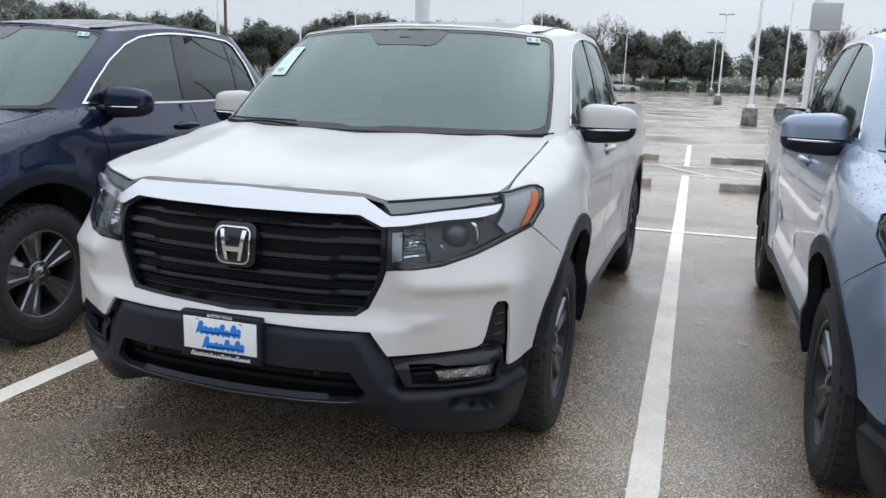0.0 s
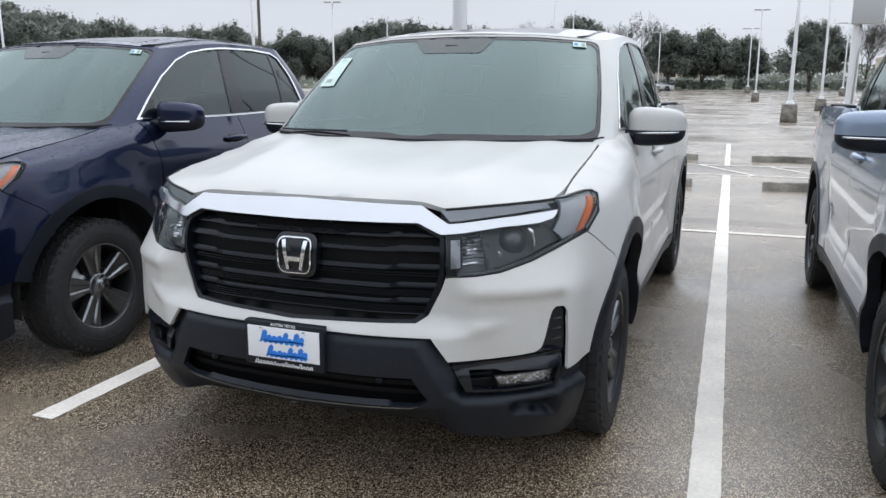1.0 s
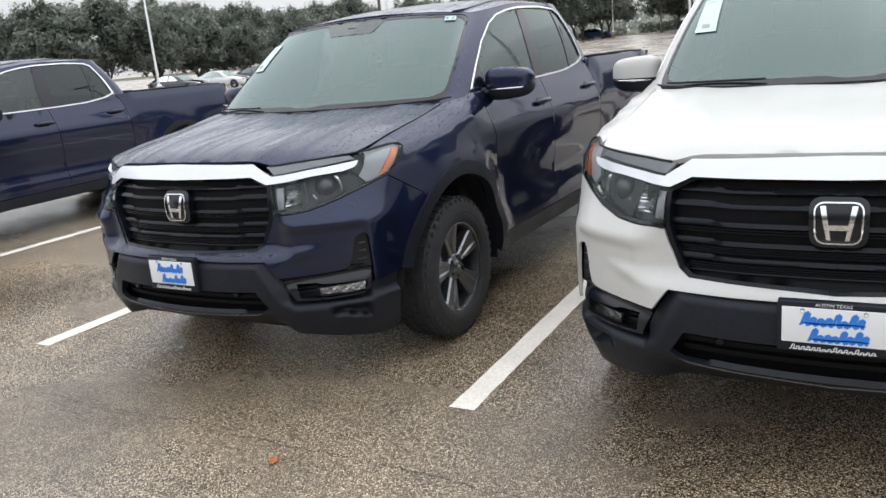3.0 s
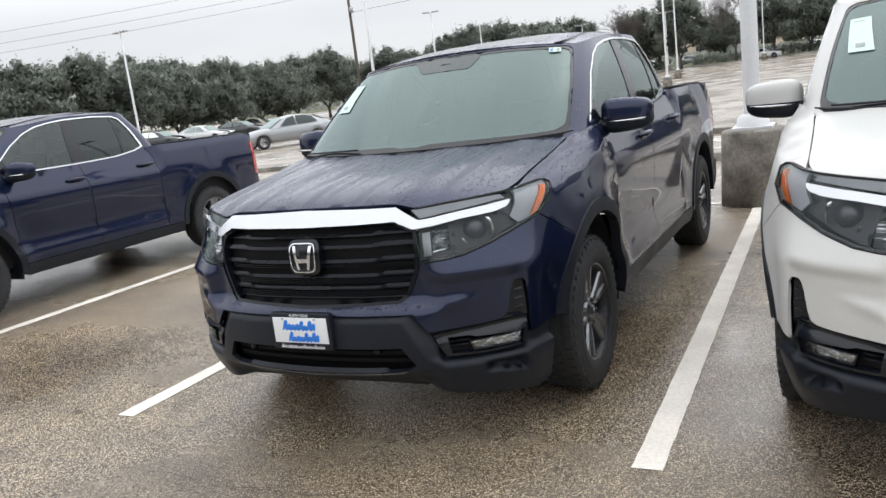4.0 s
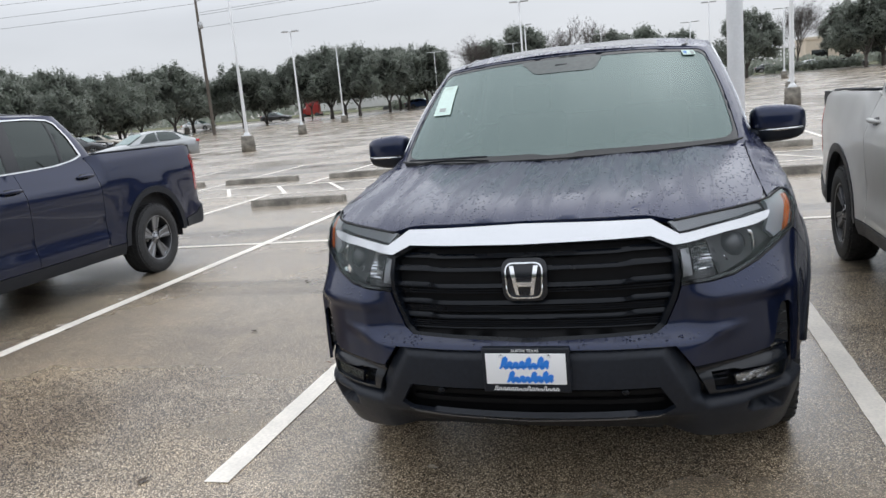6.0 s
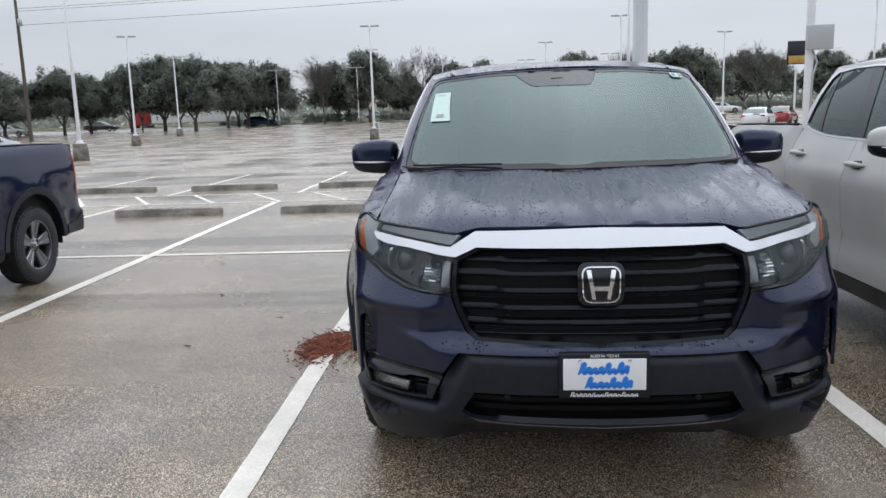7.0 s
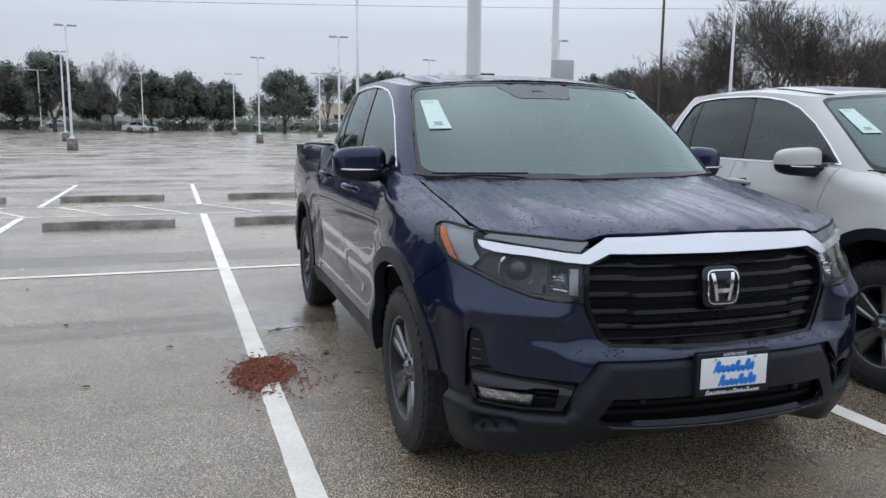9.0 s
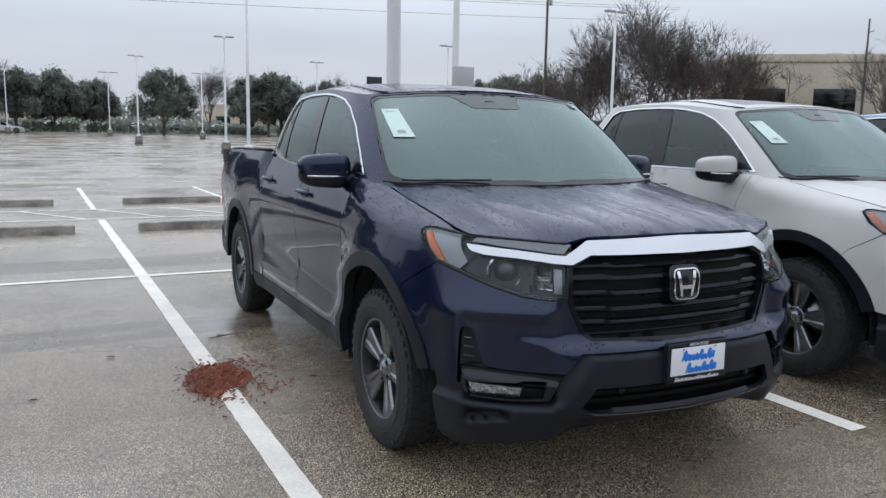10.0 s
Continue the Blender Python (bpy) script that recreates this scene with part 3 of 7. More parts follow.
def add_word(name, text, size, material, parent, m):
    """Raised lettering in the built-in font, as a mesh."""
    cu = bpy.data.curves.new(name, "FONT")
    cu.body, cu.size, cu.align_x, cu.align_y, cu.extrude = text, size, "CENTER", "CENTER", 0.0006
    tmp = new(name, cu)
    me = bpy.data.meshes.new_from_object(tmp.evaluated_get(bpy.context.evaluated_depsgraph_get()))
    bpy.data.objects.remove(tmp)
    me.materials.clear()
    me.materials.append(material)
    me.transform(m)
    ob = new(name, me)
    ob.parent = parent
    return ob


def build_truck(paint_mat, name_label):
    t = thing("pickup_truck", name_label, "pickup truck", "parked pickup trucks")
    # --- nose: painted bumper cover with the grille opening ---
    arch_front = arch(0, .552, 128, 165, 6)
    sl = near(.905, -.70, .655)[0] - .012
    # the edge of the paint: down the diagonal, out over the fog lamp, round the upright vent
    low_edge = [(fx(.497), .652), (fx(.548), .574), (fx(.66), .577), (fx(.75), .583), (sl - .094, .589), (sl - .072, .600), (sl - .060, .630), (sl - .042, .700), (sl - .032, .728), (sl - .020, .740), (sl + .010, .740),
                (sl + .020, .724), (sl + .024, .64), (sl + .026, .510)]
    cover = [(0, .654)] + low_edge + arch_front[::-1] + [(sy(-.335), .822), (sy(-.36), .862), near(.915, -.524, .973), near(.862, -.66, .930), near(.80, -.745, .898), (fx(.70), .866), (fx(.540), .846),
             (fx(.525), .80), (fx(.485), .715), (fx(.445), .690), (0, .676)]
    part("bumper_cover", panel(mirrored(cover), on_skin(), .0135, out=(0, -1, 0)), paint_mat, t)
    # --- black lower bumper with a jutting ledge under each fog lamp ---
    ledge = [(sl + .020, .502), (sl + .008, .474), (sl - .022, .455), (fx(.71), .447), (fx(.598), .452)]
    lower = [(0, .306), (fx(.485), .302), (fx(.74), .254), (sy(-.62), .222), (sy(-.565), .238)] + arch(0, .552, 193, 166, 5) + ledge + [(fx(.546), .568), (fx(.495), .647), (0, .648)]
    intake = [(fx(-.44), .512), (fx(.44), .512), (fx(.49), .43), (fx(.455), .408), (0, .392), (fx(-.455), .408), (fx(-.49), .43)]

    def lower_map(s, z):
        q = abs(s)
        slope = 0.042 * clamp((z - .412) / .042) * ease((q - fx(.575)) / .02) * ease((sl + .022 - q) / .03)
        dent = 0.060 * ease((q - fx(.72)) / .06) * ease((z - .340 - .025 * clamp((sl - q) / .12)) / .012) * ease((.414 - z) / .006) * ease((sl + .010 - q) / .02)
        # the valance turns under at the bottom, and the upper edge is chamfered
        under = (.115 - .108 * ease((q - fx(.46)) / .14)) * clamp((.396 - z) / .11) ** .8
        chamfer = .016 * clamp((z - .628) / .020) * ease((fx(.53) - q) / .03)
        diag = fx(.495) + (.647 - z) * (fx(.590) - fx(.495)) / .195
        chamfer = max(chamfer, .034 * clamp(1 - (diag - q) / .058) * ease((z - .43) / .03))
        return skin(s, z, 0.002 + pocket(q, z) - slope - dent - chamfer - under)
    bumper = part("lower_bumper", panel(mirrored(lower), lower_map, .0125, (intake,), 0.022, (0, -1, 0)), BLACK_TRIM, t)
    # plain sheet that closes the intake, its shade in the colour
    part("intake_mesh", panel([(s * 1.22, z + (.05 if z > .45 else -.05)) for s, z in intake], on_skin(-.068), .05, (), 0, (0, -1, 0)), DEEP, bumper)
    for z0 in (.480, .446):
        part("intake_bar", panel([(fx(-.46), z0 - .009), (fx(.46), z0 - .009), (fx(.46), z0 + .009), (fx(-.46), z0 + .009)], on_skin(-.042), .05, (), .016, (0, -1, 0)), DEEP, bumper)
    for sg in (1, -1):
        hook = moved(lathe([(-.02, .0), (-.02, .013), (.0, .015), (.005, .012), (.005, 0)], axis="y", steps=16), Matrix.Translation(skin(sg * fx(.33), .492, -.034)))
        part("tow_cover", hook, GRILLE_BLACK, bumper)
    part("chin_strip", panel(mirrored([(0, .382), (fx(.43), .397), (fx(.462), .410), (fx(.43), .402), (0, .387)]), on_skin(.006), .03, (), .006, (0, -1, 0)), RIM, bumper)
    f0, f1 = near(.705, -.835, .49)[0], near(.888, -.72, .51)[0]
    surround = [(fx(.551), .569), (fx(.602), .456), (fx(.71), .451), (sl - .023, .459), (sl + .004, .477), (sl + .016, .504)] + [(sl + .021, .578)] + [(a + .003, b - .002) for a, b in low_edge[5:1:-1]]
    slot = [(sl - .070, .597), (sl - .058, .630), (sl - .040, .700), (sl - .030, .727), (sl - .018, .738), (sl + .008, .738), (sl + .018, .722), (sl + .021, .64), (sl + .021, .579)]
    mouth = [(fx(.610), .536), (fx(.622), .466), (fx(.71), .460), (f1 - .004, .466), (f1 + .008, .522), (f0 + .02, .528), (f0 - .01, .536)]

    def shelf(s, z):
        edge = .570 + .022 * clamp((abs(s) - fx(.55)) / (sl - .06 - fx(.55)))
        low = edge - z
        return skin(s, z, pocket(abs(s), z) * ease((low - .004) / .05) - .005 - .024 * ease(low / .026) * (1 - .4 * ease((low - .026) / .05)))
    for sg in (1, -1):
        def sd(poly):
            return [(sg * a, b) for a, b in poly]
        frame_ob = part("fog_surround", panel(sd(surround), shelf, .009, (sd(mouth),), .03, (sg, -1, 0)), GLOSS_BLACK, t)
        part("vent", panel(sd(slot), on_skin(-.020), .02, (), 0, (sg, -1, 0)), LINER, frame_ob)
        part("fog_pocket", panel(sd([(a + (.02 if a > fx(.7) else -.02), b + (.012 if b > .5 else -.012)) for a, b in mouth]), bare(-.085), .05, (), 0, (0, -1, 0)), LINER, frame_ob)
        for z0 in (.488, .508, .528):
            part("pocket_slat", panel(sd([(fx(.60), z0 - .004), (f0 - .012, z0 - .002), (f0 - .012, z0 + .005), (fx(.60), z0 + .003)]), bare(-.060), .03, (), .02, (0, -1, 0)), BLACK_TRIM, frame_ob)
        fog = part("fog_light", panel(sd([(f0 + .010, .472), (f1 - .006, .473), (f1 + .006, .515), (f0 - .006, .506)]), bare(-.030), .02, (), .03, (0, -1, 0)), LENS, t, "clear fog lamp lens")
        part("reflector", panel(sd([(f0 + .010, .472), (f1 - .007, .473), (f1 + .005, .515), (f0 - .005, .506)]), bare(-.046), .012, (), 0, (0, -1, 0)), CHROME, fog)
        studs = bmesh.new()
        rng = random.Random(9)
        for i in range(15):
            for j in range(4):
                w0, w1 = (i + .1) / 15, (i + .9) / 15
                h0, h1 = .06 + j * .235, .06 + j * .235 + .19
                pts = []
                for w, h in ((w0, h0), (w1, h0), (w1, h1), (w0, h1)):
                    lo_z, hi_z = .473 + .001 * w, .506 + .009 * w
                    pts.append(skin(sg * (f0 + .004 + (f1 - f0 - .004) * w), lo_z + (hi_z - lo_z) * h, -.038 - (.0028 * ((i * 7 + j * 3) % 5) / 4) * (h == h1) + rng.uniform(-.0005, .0005) + pocket(f0 + .004 + (f1 - f0 - .004) * w, lo_z + (hi_z - lo_z) * h)))
                studs.faces.new([studs.verts.new(c) for c in (pts if sg > 0 else pts[::-1])])
        part("reflector_facets", studs, FOG_REFLECTOR, fog, smooth=False)
        part("lamp_bezel", panel(sd([(f0 + .004, .467), (f1 - .002, .468), (f1 + .012, .520), (f0 - .012, .511)]), bare(-.030), .02, (sd([(f0 + .010, .472), (f1 - .006, .473), (f1 + .006, .515), (f0 - .006, .506)]),), .02, (0, -1, 0)), GLOSS_BLACK, fog)
        for k in range(3):
            z0 = .622 + k * .036
            part("vent_fin", panel(sd([(sl - .030 + k * .004, z0), (sl + .006, z0 + .001), (sl + .006, z0 + .0045), (sl - .030 + k * .004, z0 + .0035)]), on_skin(-.006), .02, (), .012, (sg, -1, 0)), RIM, frame_ob)
    # --- grille ---
    g_out = [(0, .672), (fx(.443), .686), (fx(.481), .713), (fx(.521), .80), (fx(.535), .85), (fx(.535), .985), (fx(.445), 1.03), (0, 1.03)]
    g_in = [(0, .686), (fx(.435), .700), (fx(.468), .725), (fx(.506), .81), (fx(.520), .86), (fx(.520), .977), (fx(.438), 1.018), (0, 1.02)]
    grille = part("grille", panel(mirrored(g_out), on_skin(-.006), .04, (mirrored(g_in),), .06, (0, -1, 0)), GRILLE_BLACK, t, "gloss black grille with horizontal slats")
    # plain sheet behind the slats, blackened as deep shade
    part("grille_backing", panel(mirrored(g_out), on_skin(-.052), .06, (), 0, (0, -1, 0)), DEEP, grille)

    def g_half(z):
        right = sorted((b, a) for a, b in g_in)
        pts = [(z_, s_) for z_, s_ in right if s_ > 0]
        return float(np.interp(z, [p[0] for p in pts], [p[1] for p in pts])) + .012
    step = fx(.36)
    for z0 in (.985, .938, .876, .812, .758):
        h = g_half(z0)
        # the slats step up and thicken towards their ends
        for sg in (1, -1):
            bar = [(0, z0 - .011), (sg * (step - .02), z0 - .011), (sg * (step + .025), z0 - .008), (sg * h, z0 - .008), (sg * h, z0 + .010), (sg * (step + .025), z0 + .010), (sg * (step - .02), z0 + .003), (0, z0 + .003)]
            part("grille_slat", panel(bar, lambda s, z, z0=z0: skin(s, z, -.024 - max(0, z - z0 - .0065) * 2.0 * ease((abs(s) - step) / .03) - max(0, z - z0 + .0005) * 2.0 * ease((step - abs(s)) / .03)), .012, (), .010, (0, -1, 0)), GRILLE_BLACK, grille)
    # fine ribs between the lower slats
    for z0 in (.855, .846, .792, .784, .776, .736, .728, .720, .712):
        h = g_half(z0)
        line = [(-h, z0 - .0022), (h, z0 - .0022), (h, z0 + .0022), (-h, z0 + .0022)]
        part("grille_rib", panel(line, on_skin(-.030), .05, (), .012, (0, -1, 0)), GRILLE_BLACK, grille)
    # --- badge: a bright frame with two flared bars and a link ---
    bx, bz = .070, .898
    ring_o = rounded([(-bx + .006, bz - .066), (bx - .006, bz - .066), (bx, bz + .064), (-bx, bz + .064)], .034, steps=6)
    ring_i = rounded([(-bx + .0105, bz - .0615), (bx - .0105, bz - .0615), (bx - .0045, bz + .0595), (-bx + .0045, bz + .0595)], .030, steps=6)
    plinth = rounded([(-bx - .010, bz - .078), (bx + .010, bz - .078), (bx + .014, bz + .076), (-bx - .014, bz + .076)], .04, steps=6)
    badge = part("badge", panel(plinth, on_skin(-.004), .02, (), .05, (0, -1, 0)), GLOSS_BLACK, t, "bright chrome badge on a black plinth")
    part("badge_ring", panel(ring_o, on_skin(.008), .012, (ring_i,), .014, (0, -1, 0)), BRIGHT, badge)
    for sg in (1, -1):
        part("badge_bar", panel([(sg * a, b) for a, b in ((.019, bz - .053), (.031, bz - .053), (.052, bz + .052), (.036, bz + .052))], on_skin(.008), .012, (), .014, (0, -1, 0)), BRIGHT, badge)
    part("badge_link", panel(rounded([(-.027, bz - .022), (.027, bz - .022), (.031, bz - .006), (-.031, bz - .006)], .006), on_skin(.007), .012, (), .013, (0, -1, 0)), BRIGHT, badge)
    # --- chrome brow that runs out into the lamps ---
    tip, tip2 = near(.822, -.60, 1.046)[0], near(.78, -.66, 1.03)[0]
    brow = [(0, 1.024), (fx(.447), 1.028), (fx(.522), .992), (fx(.60), .996), (fx(.72), 1.012), (tip2, 1.020), (tip - .022, 1.032), (tip - .006, 1.044), (tip + .004, 1.060), (tip2, 1.053), (fx(.72), 1.042), (fx(.60), 1.028), (fx(.548), 1.026), (fx(.457), 1.084), (0, 1.094)]
    part("chrome_brow", panel(mirrored(brow), on_skin(.014), .03, (), .03, (0, -1, 0)), CHROME, t, "satin chrome bar over the grille")
    # --- headlights ---
    up = [(q, z - .004) for x, y, q, z in hood_front if x > .515][::9]
    lens = [(fx(.540), .850), (fx(.70), .870), near(.80, -.745, .902), near(.862, -.66, .934), near(.915, -.518, .978), (sy(-.45), 1.035), (sy(-.40), 1.094), (sy(-.41), 1.105), (sy(-.44), 1.106), (sy(-.51), 1.100), (sy(-.575), 1.094)] + up[::-1] + [(fx(.515), 1.062), (fx(.538), .985)]

    def lamp_edge(w):
        """Height range of the lamp near its outer edge, w from the bottom corner (0) to the tip (1): girth of that edge."""
        return sy(-.518 + .118 * w)
    for sg in (1, -1):
        def sd(poly):
            return [(sg * a, b) for a, b in poly]
        lamp = part("headlight", panel(sd(lens), on_skin(.001), .03, (), .05, (sg, -1, 0)), LENS, t, "clear headlight lens with amber marker")
        part("lamp_housing", panel(sd(lens), on_skin(-.050), .04, (), 0, (sg, -1, 0)), HOUSING_DARK, lamp)
        # pale outer wrap with the amber marker set into it
        o = lamp_edge
        part("light_guide", panel(sd([(o(-.9), .955), (o(0) - .003, .980), (o(.55) - .003, 1.035), (o(1) - .004, 1.092), (o(.7) - .02, 1.102), (o(.0) - .075, 1.094), (o(-.3) - .070, 1.03), (o(-.7) - .06, .985)]), on_skin(-.026), .02, (), .015, (sg, -1, 0)), GUIDE, lamp)
        part("amber_marker", panel(sd([(o(-.25) - .026, .968), (o(-.15) - .016, .974), (o(.45) - .016, 1.030), (o(.95) - .018, 1.086), (o(.8) - .032, 1.090), (o(.3) - .034, 1.035)]), on_skin(-.014), .02, (), .010, (sg, -1, 0)), AMBER, lamp)
        part("upper_lamp_strip", panel(sd([(fx(.552), 1.031), (fx(.60), 1.033), (fx(.72), 1.047), (tip - .01, 1.066), (tip - .03, 1.082), (fx(.70), 1.077), (fx(.520), 1.067)]), on_skin(-.003), .02, (), .012, (sg, -1, 0)), FACET, lamp)
        part("lamp_inner_bezel", panel(sd([(fx(.65), .872), (fx(.70), .876), near(.80, -.745, .910), near(.855, -.67, .940), near(.86, -.62, .99), near(.835, -.66, 1.012), (fx(.72), 1.004), (fx(.65), .990)]), on_skin(-.042), .03, (), 0, (sg, -1, 0)), BEZEL, lamp)
        # the projector: a dark dome with a bright crescent on its outer side, and a small one low on its inner side
        c = Vector(skin(sg * fx(.762), .950, -.066))
        m = Matrix.Translation(c) @ Matrix.Rotation(sg * .62, 4, "Z")
        dome = lathe([(-.050, .0), (-.048, .020), (-.040, .038), (-.026, .050), (.0, .056)], axis="y", steps=28)
        part("projector", moved(dome, m), DOME, lamp)
        for nm, r, a0, a1, w in (("projector_arc", .070, -24, 50, .0080), ("projector_arc", .064, 200, 238, .0062)):
            arc = [m @ Vector((sg * r * math.cos(radians(a)), -.040, r * math.sin(radians(a)))) for a in np.linspace(a0, a1, 9)]
            part(nm, tube(bmesh.new(), arc, [w * .3] + [w] * 7 + [w * .3], 6), BRIGHT, lamp)
        # inner reflector: bright horizontal ribs in a bowl, each broken into a few faces
        facets = bmesh.new()
        rng = random.Random(5)
        for j in range(9):
            z0 = .882 + j * .0102
            cuts = [.594, rng.uniform(.608, .620), rng.uniform(.630, .645), .662]
            for x0, x1 in zip(cuts, cuts[1:]):
                tu, tv = rng.uniform(-.004, .004), rng.uniform(-.0045, .0035)
                rows = []
                for k, (dz, dd) in enumerate(((0, -.003), (.004, .001), (.009, -.002))):
                    rows.append([facets.verts.new(skin(sg * fx(xx), z0 + dz + .10 * (xx - .594), -.046 + .016 * ((xx - .628) / .034) ** 2 + dd + tu * (xx - x0) / (x1 - x0) + tv * dz / .009)) for xx in (x0, x1 - .0008)])
                for a, b in zip(rows, rows[1:]):
                    facets.faces.new((a[0], a[1], b[1], b[0]) if sg > 0 else (a[1], a[0], b[0], b[1]))
        part("reflector", facets, CHROME, lamp, smooth=False)
        part("inner_pane", panel(sd([(fx(.556), .870), (fx(.586), .876), (fx(.588), .968), (fx(.556), .966)]), on_skin(-.030), .015, (), .012, (sg, -1, 0)), FACET, lamp)
        part("lamp_divider", panel(sd([(fx(.668), .872), (fx(.690), .878), (fx(.676), .985), (fx(.662), .985)]), on_skin(-.030), .015, (), .02, (sg, -1, 0)), HOUSING_DARK, lamp)
        seal = [skin(sg * q_, z_, .0015) for q_, z_ in lens[:5] + lens[5:-2]]
        part("lamp_seal", tube(bmesh.new(), seal, .0042, 6), LINER, lamp)
        border = [(q_, z_ + .010) for q_, z_ in lens[:5]]
        part("lower_border", panel(sd(lens[:5] + border[::-1]), on_skin(-.004), .02, (), .01, (sg, -1, 0)), GLOSS_BLACK, lamp)
        bulb = moved(lathe([(-.03, .0), (-.028, .006), (-.01, .007), (.02, .007)], axis="y", steps=12), Matrix.Translation(skin(sg * fx(.622), .928, -.03)))
        part("bulb_shade", bulb, BRIGHT, lamp)
    # --- hood ---
    hood = [(x, edge_y(x)) for x in (0, .1, .2, .3, .4, .45, .48, .512, .55, .60, .65, .70, .74, .78, .81, .832)] + [(.841, -.551), (.846, -.51), (.847, -.43), (.844, -.36), (.842, -.2), (.842, .0), (.842, .15), (.838, .215), (.80, .222), (.6, .135), (.43, .085), (.2, .055), (0, .045)]
    part("hood", panel(mirrored(hood), lambda x, y: (x, y, hood_z(x, y)), .045, (), .02, (0, 0, 1)), paint_mat, t)
    # cowl and wipers
    cowl = [(0, .040), (.2, .050), (.43, .080), (.6, .130), (.80, .216), (.85, .30), (.79, .26), (.6, .19), (.43, .135), (0, .10)]
    part("cowl", panel(mirrored(cowl), lambda x, y: (x, y, 1.240 + 0.02 * clamp((y - .03) / .3)), .05, (), .02, (0, 0, 1)), LINER, t)
    for x0, x1 in ((-.78, -.34),):
        w = bmesh.new()
        tube(w, [(x0 + (x1 - x0) * k / 8, .058 + .165 * (abs(x0 + (x1 - x0) * k / 8) / .8) ** 2, 1.264 + .004 * k / 8) for k in range(9)], .0048, 5)
        part("wiper", w, BLACK_TRIM, t)
    # --- fenders ---
    a_f = arch(0, .552, 2, 128, 16)
    fend = [(sy(.556), .41)] + [a_f[0]] + a_f[1:] + [(sy(-.333), .824), (sy(-.357), .865), (near(.915, -.524, .973)[0] + .002, .978), (sy(-.444), 1.037), (sy(-.392), 1.094), (sy(-.405), 1.108), (sy(-.44), 1.110), (sy(-.51), 1.104), (sy(-.575), 1.098)]
    fend += [(sy(y), SEAM_Z(y) - .001) for y in (-.50, -.42, -.35, -.25, -.12, 0, .1, .2, .3, .4)] + [(sy(.452), 1.262), (sy(.495), 1.15), (sy(.518), 1.0), (sy(.528), .8), (sy(.552), .5)]
    side_pair("fender", fend[1:], paint_mat, t, 0, .04)
    # --- doors ---
    d1 = [(sy(.562), .432), (sy(.534), .8), (sy(.524), 1.0), (sy(.501), 1.15), (sy(.460), 1.262), (sy(.9), 1.266), (sy(1.395), 1.268), (sy(1.42), 1.1), (sy(1.44), .8), (sy(1.45), .432)]
    d2 = [(sy(1.456), .432), (sy(1.446), .8), (sy(1.426), 1.1), (sy(1.401), 1.268), (sy(1.9), 1.283), (sy(2.2), 1.306), (sy(2.315), 1.318), (sy(2.352), 1.275), (sy(2.374), 1.21), (sy(2.385), 1.1), (sy(2.395), .8), (sy(2.40), .432)]
    doors = [side_pair("door", d1, paint_mat, t, 0, .05), side_pair("door", d2, paint_mat, t, 0, .05)]
    for pair, hy, hz in zip(doors, (1.30, 2.235), (1.128, 1.158)):
        for ob, sg in zip(pair, (1, -1)):
            cup = panel(rounded([(sg * sy(hy - .09), hz - .028), (sg * sy(hy + .03), hz - .03), (sg * sy(hy + .05), hz + .02), (sg * sy(hy - .08), hz + .03)], .02), lambda s, z: skin(s, z, .002), .03, (), .0, (sg, 0, 0))
            part("handle_cup", cup, GLOSS_BLACK, ob)
            h = bmesh.new()
            pts = []
            for k in range(9):
                yy = hy - .13 + .25 * k / 8
                p = Vector(skin(sg * sy(yy), hz + .006 * math.sin(k / 8 * math.pi), .004 + .034 * math.sin(math.pi * clamp(k / 8)) ** .6))
                pts.append(p)
            tube(h, pts, [.008, .014, .017, .018, .018, .018, .017, .014, .008], 8)
            part("handle", h, paint_mat, ob)
    # --- sills and arch mouldings ---
    side_pair("sill", [(sy(.56), .315), (sy(2.62), .315), (sy(2.62), .425), (sy(.56), .425)], BLACK_TRIM, t, .006, .06, .03)
    for wy, a0, a1 in ((0, -6, 165), (3.18, 0, 180)):
        ring = arch(wy, .556, a0, a1, 22) + arch(wy, .488, a1, a0, 22)
        side_pair("arch_moulding", ring, BLACK_TRIM, t, .008, .05, .05)
        inner = bmesh.new()
        prev = None
        for k in range(25):
            a = radians(-8 + 196 * k / 24)
            row = [inner.verts.new((xx, wy + .515 * math.cos(a), .39 + .515 * math.sin(a))) for xx in (.955, .55)]
            if prev:
                inner.faces.new((prev[0], prev[1], row[1], row[0]))
            prev = row
        wall = inner.faces.new([inner.verts.new((.55, wy + .52 * math.cos(radians(a)), .39 + .52 * math.sin(radians(a)))) for a in range(-10, 191, 20)])
        other = flipped(inner)
        part("wheel_liner", inner, LINER, t)
        part("wheel_liner", other, LINER, t)
    # mud flap behind each front wheel
    for sg in (1, -1):
        fl = box(bmesh.new(), (sg * .86 - .10, .50, .29), (sg * .86 + .10, .525, .46), .008)
        part("splash_guard", fl, BLACK_TRIM, t)
    # --- bed ---
    a_r = arch(3.18, .552, 175, 5, 18)
    bed = [(sy(2.406), .432), (sy(2.62), .432)] + a_r + [(sy(3.76), .50), (sy(4.02), .53), (sy(4.16), .62), (sy(4.17), .78), (sy(4.06), .80), (sy(4.04), 1.20), (sy(4.13), 1.235), (sy(4.15), 1.30), (sy(4.0), 1.335),
           (sy(3.0), 1.345), (sy(2.52), 1.352), (sy(2.40), 1.350), (sy(2.33), 1.340), (sy(2.321), 1.320), (sy(2.358), 1.275), (sy(2.380), 1.21), (sy(2.391), 1.1), (sy(2.401), .8)]
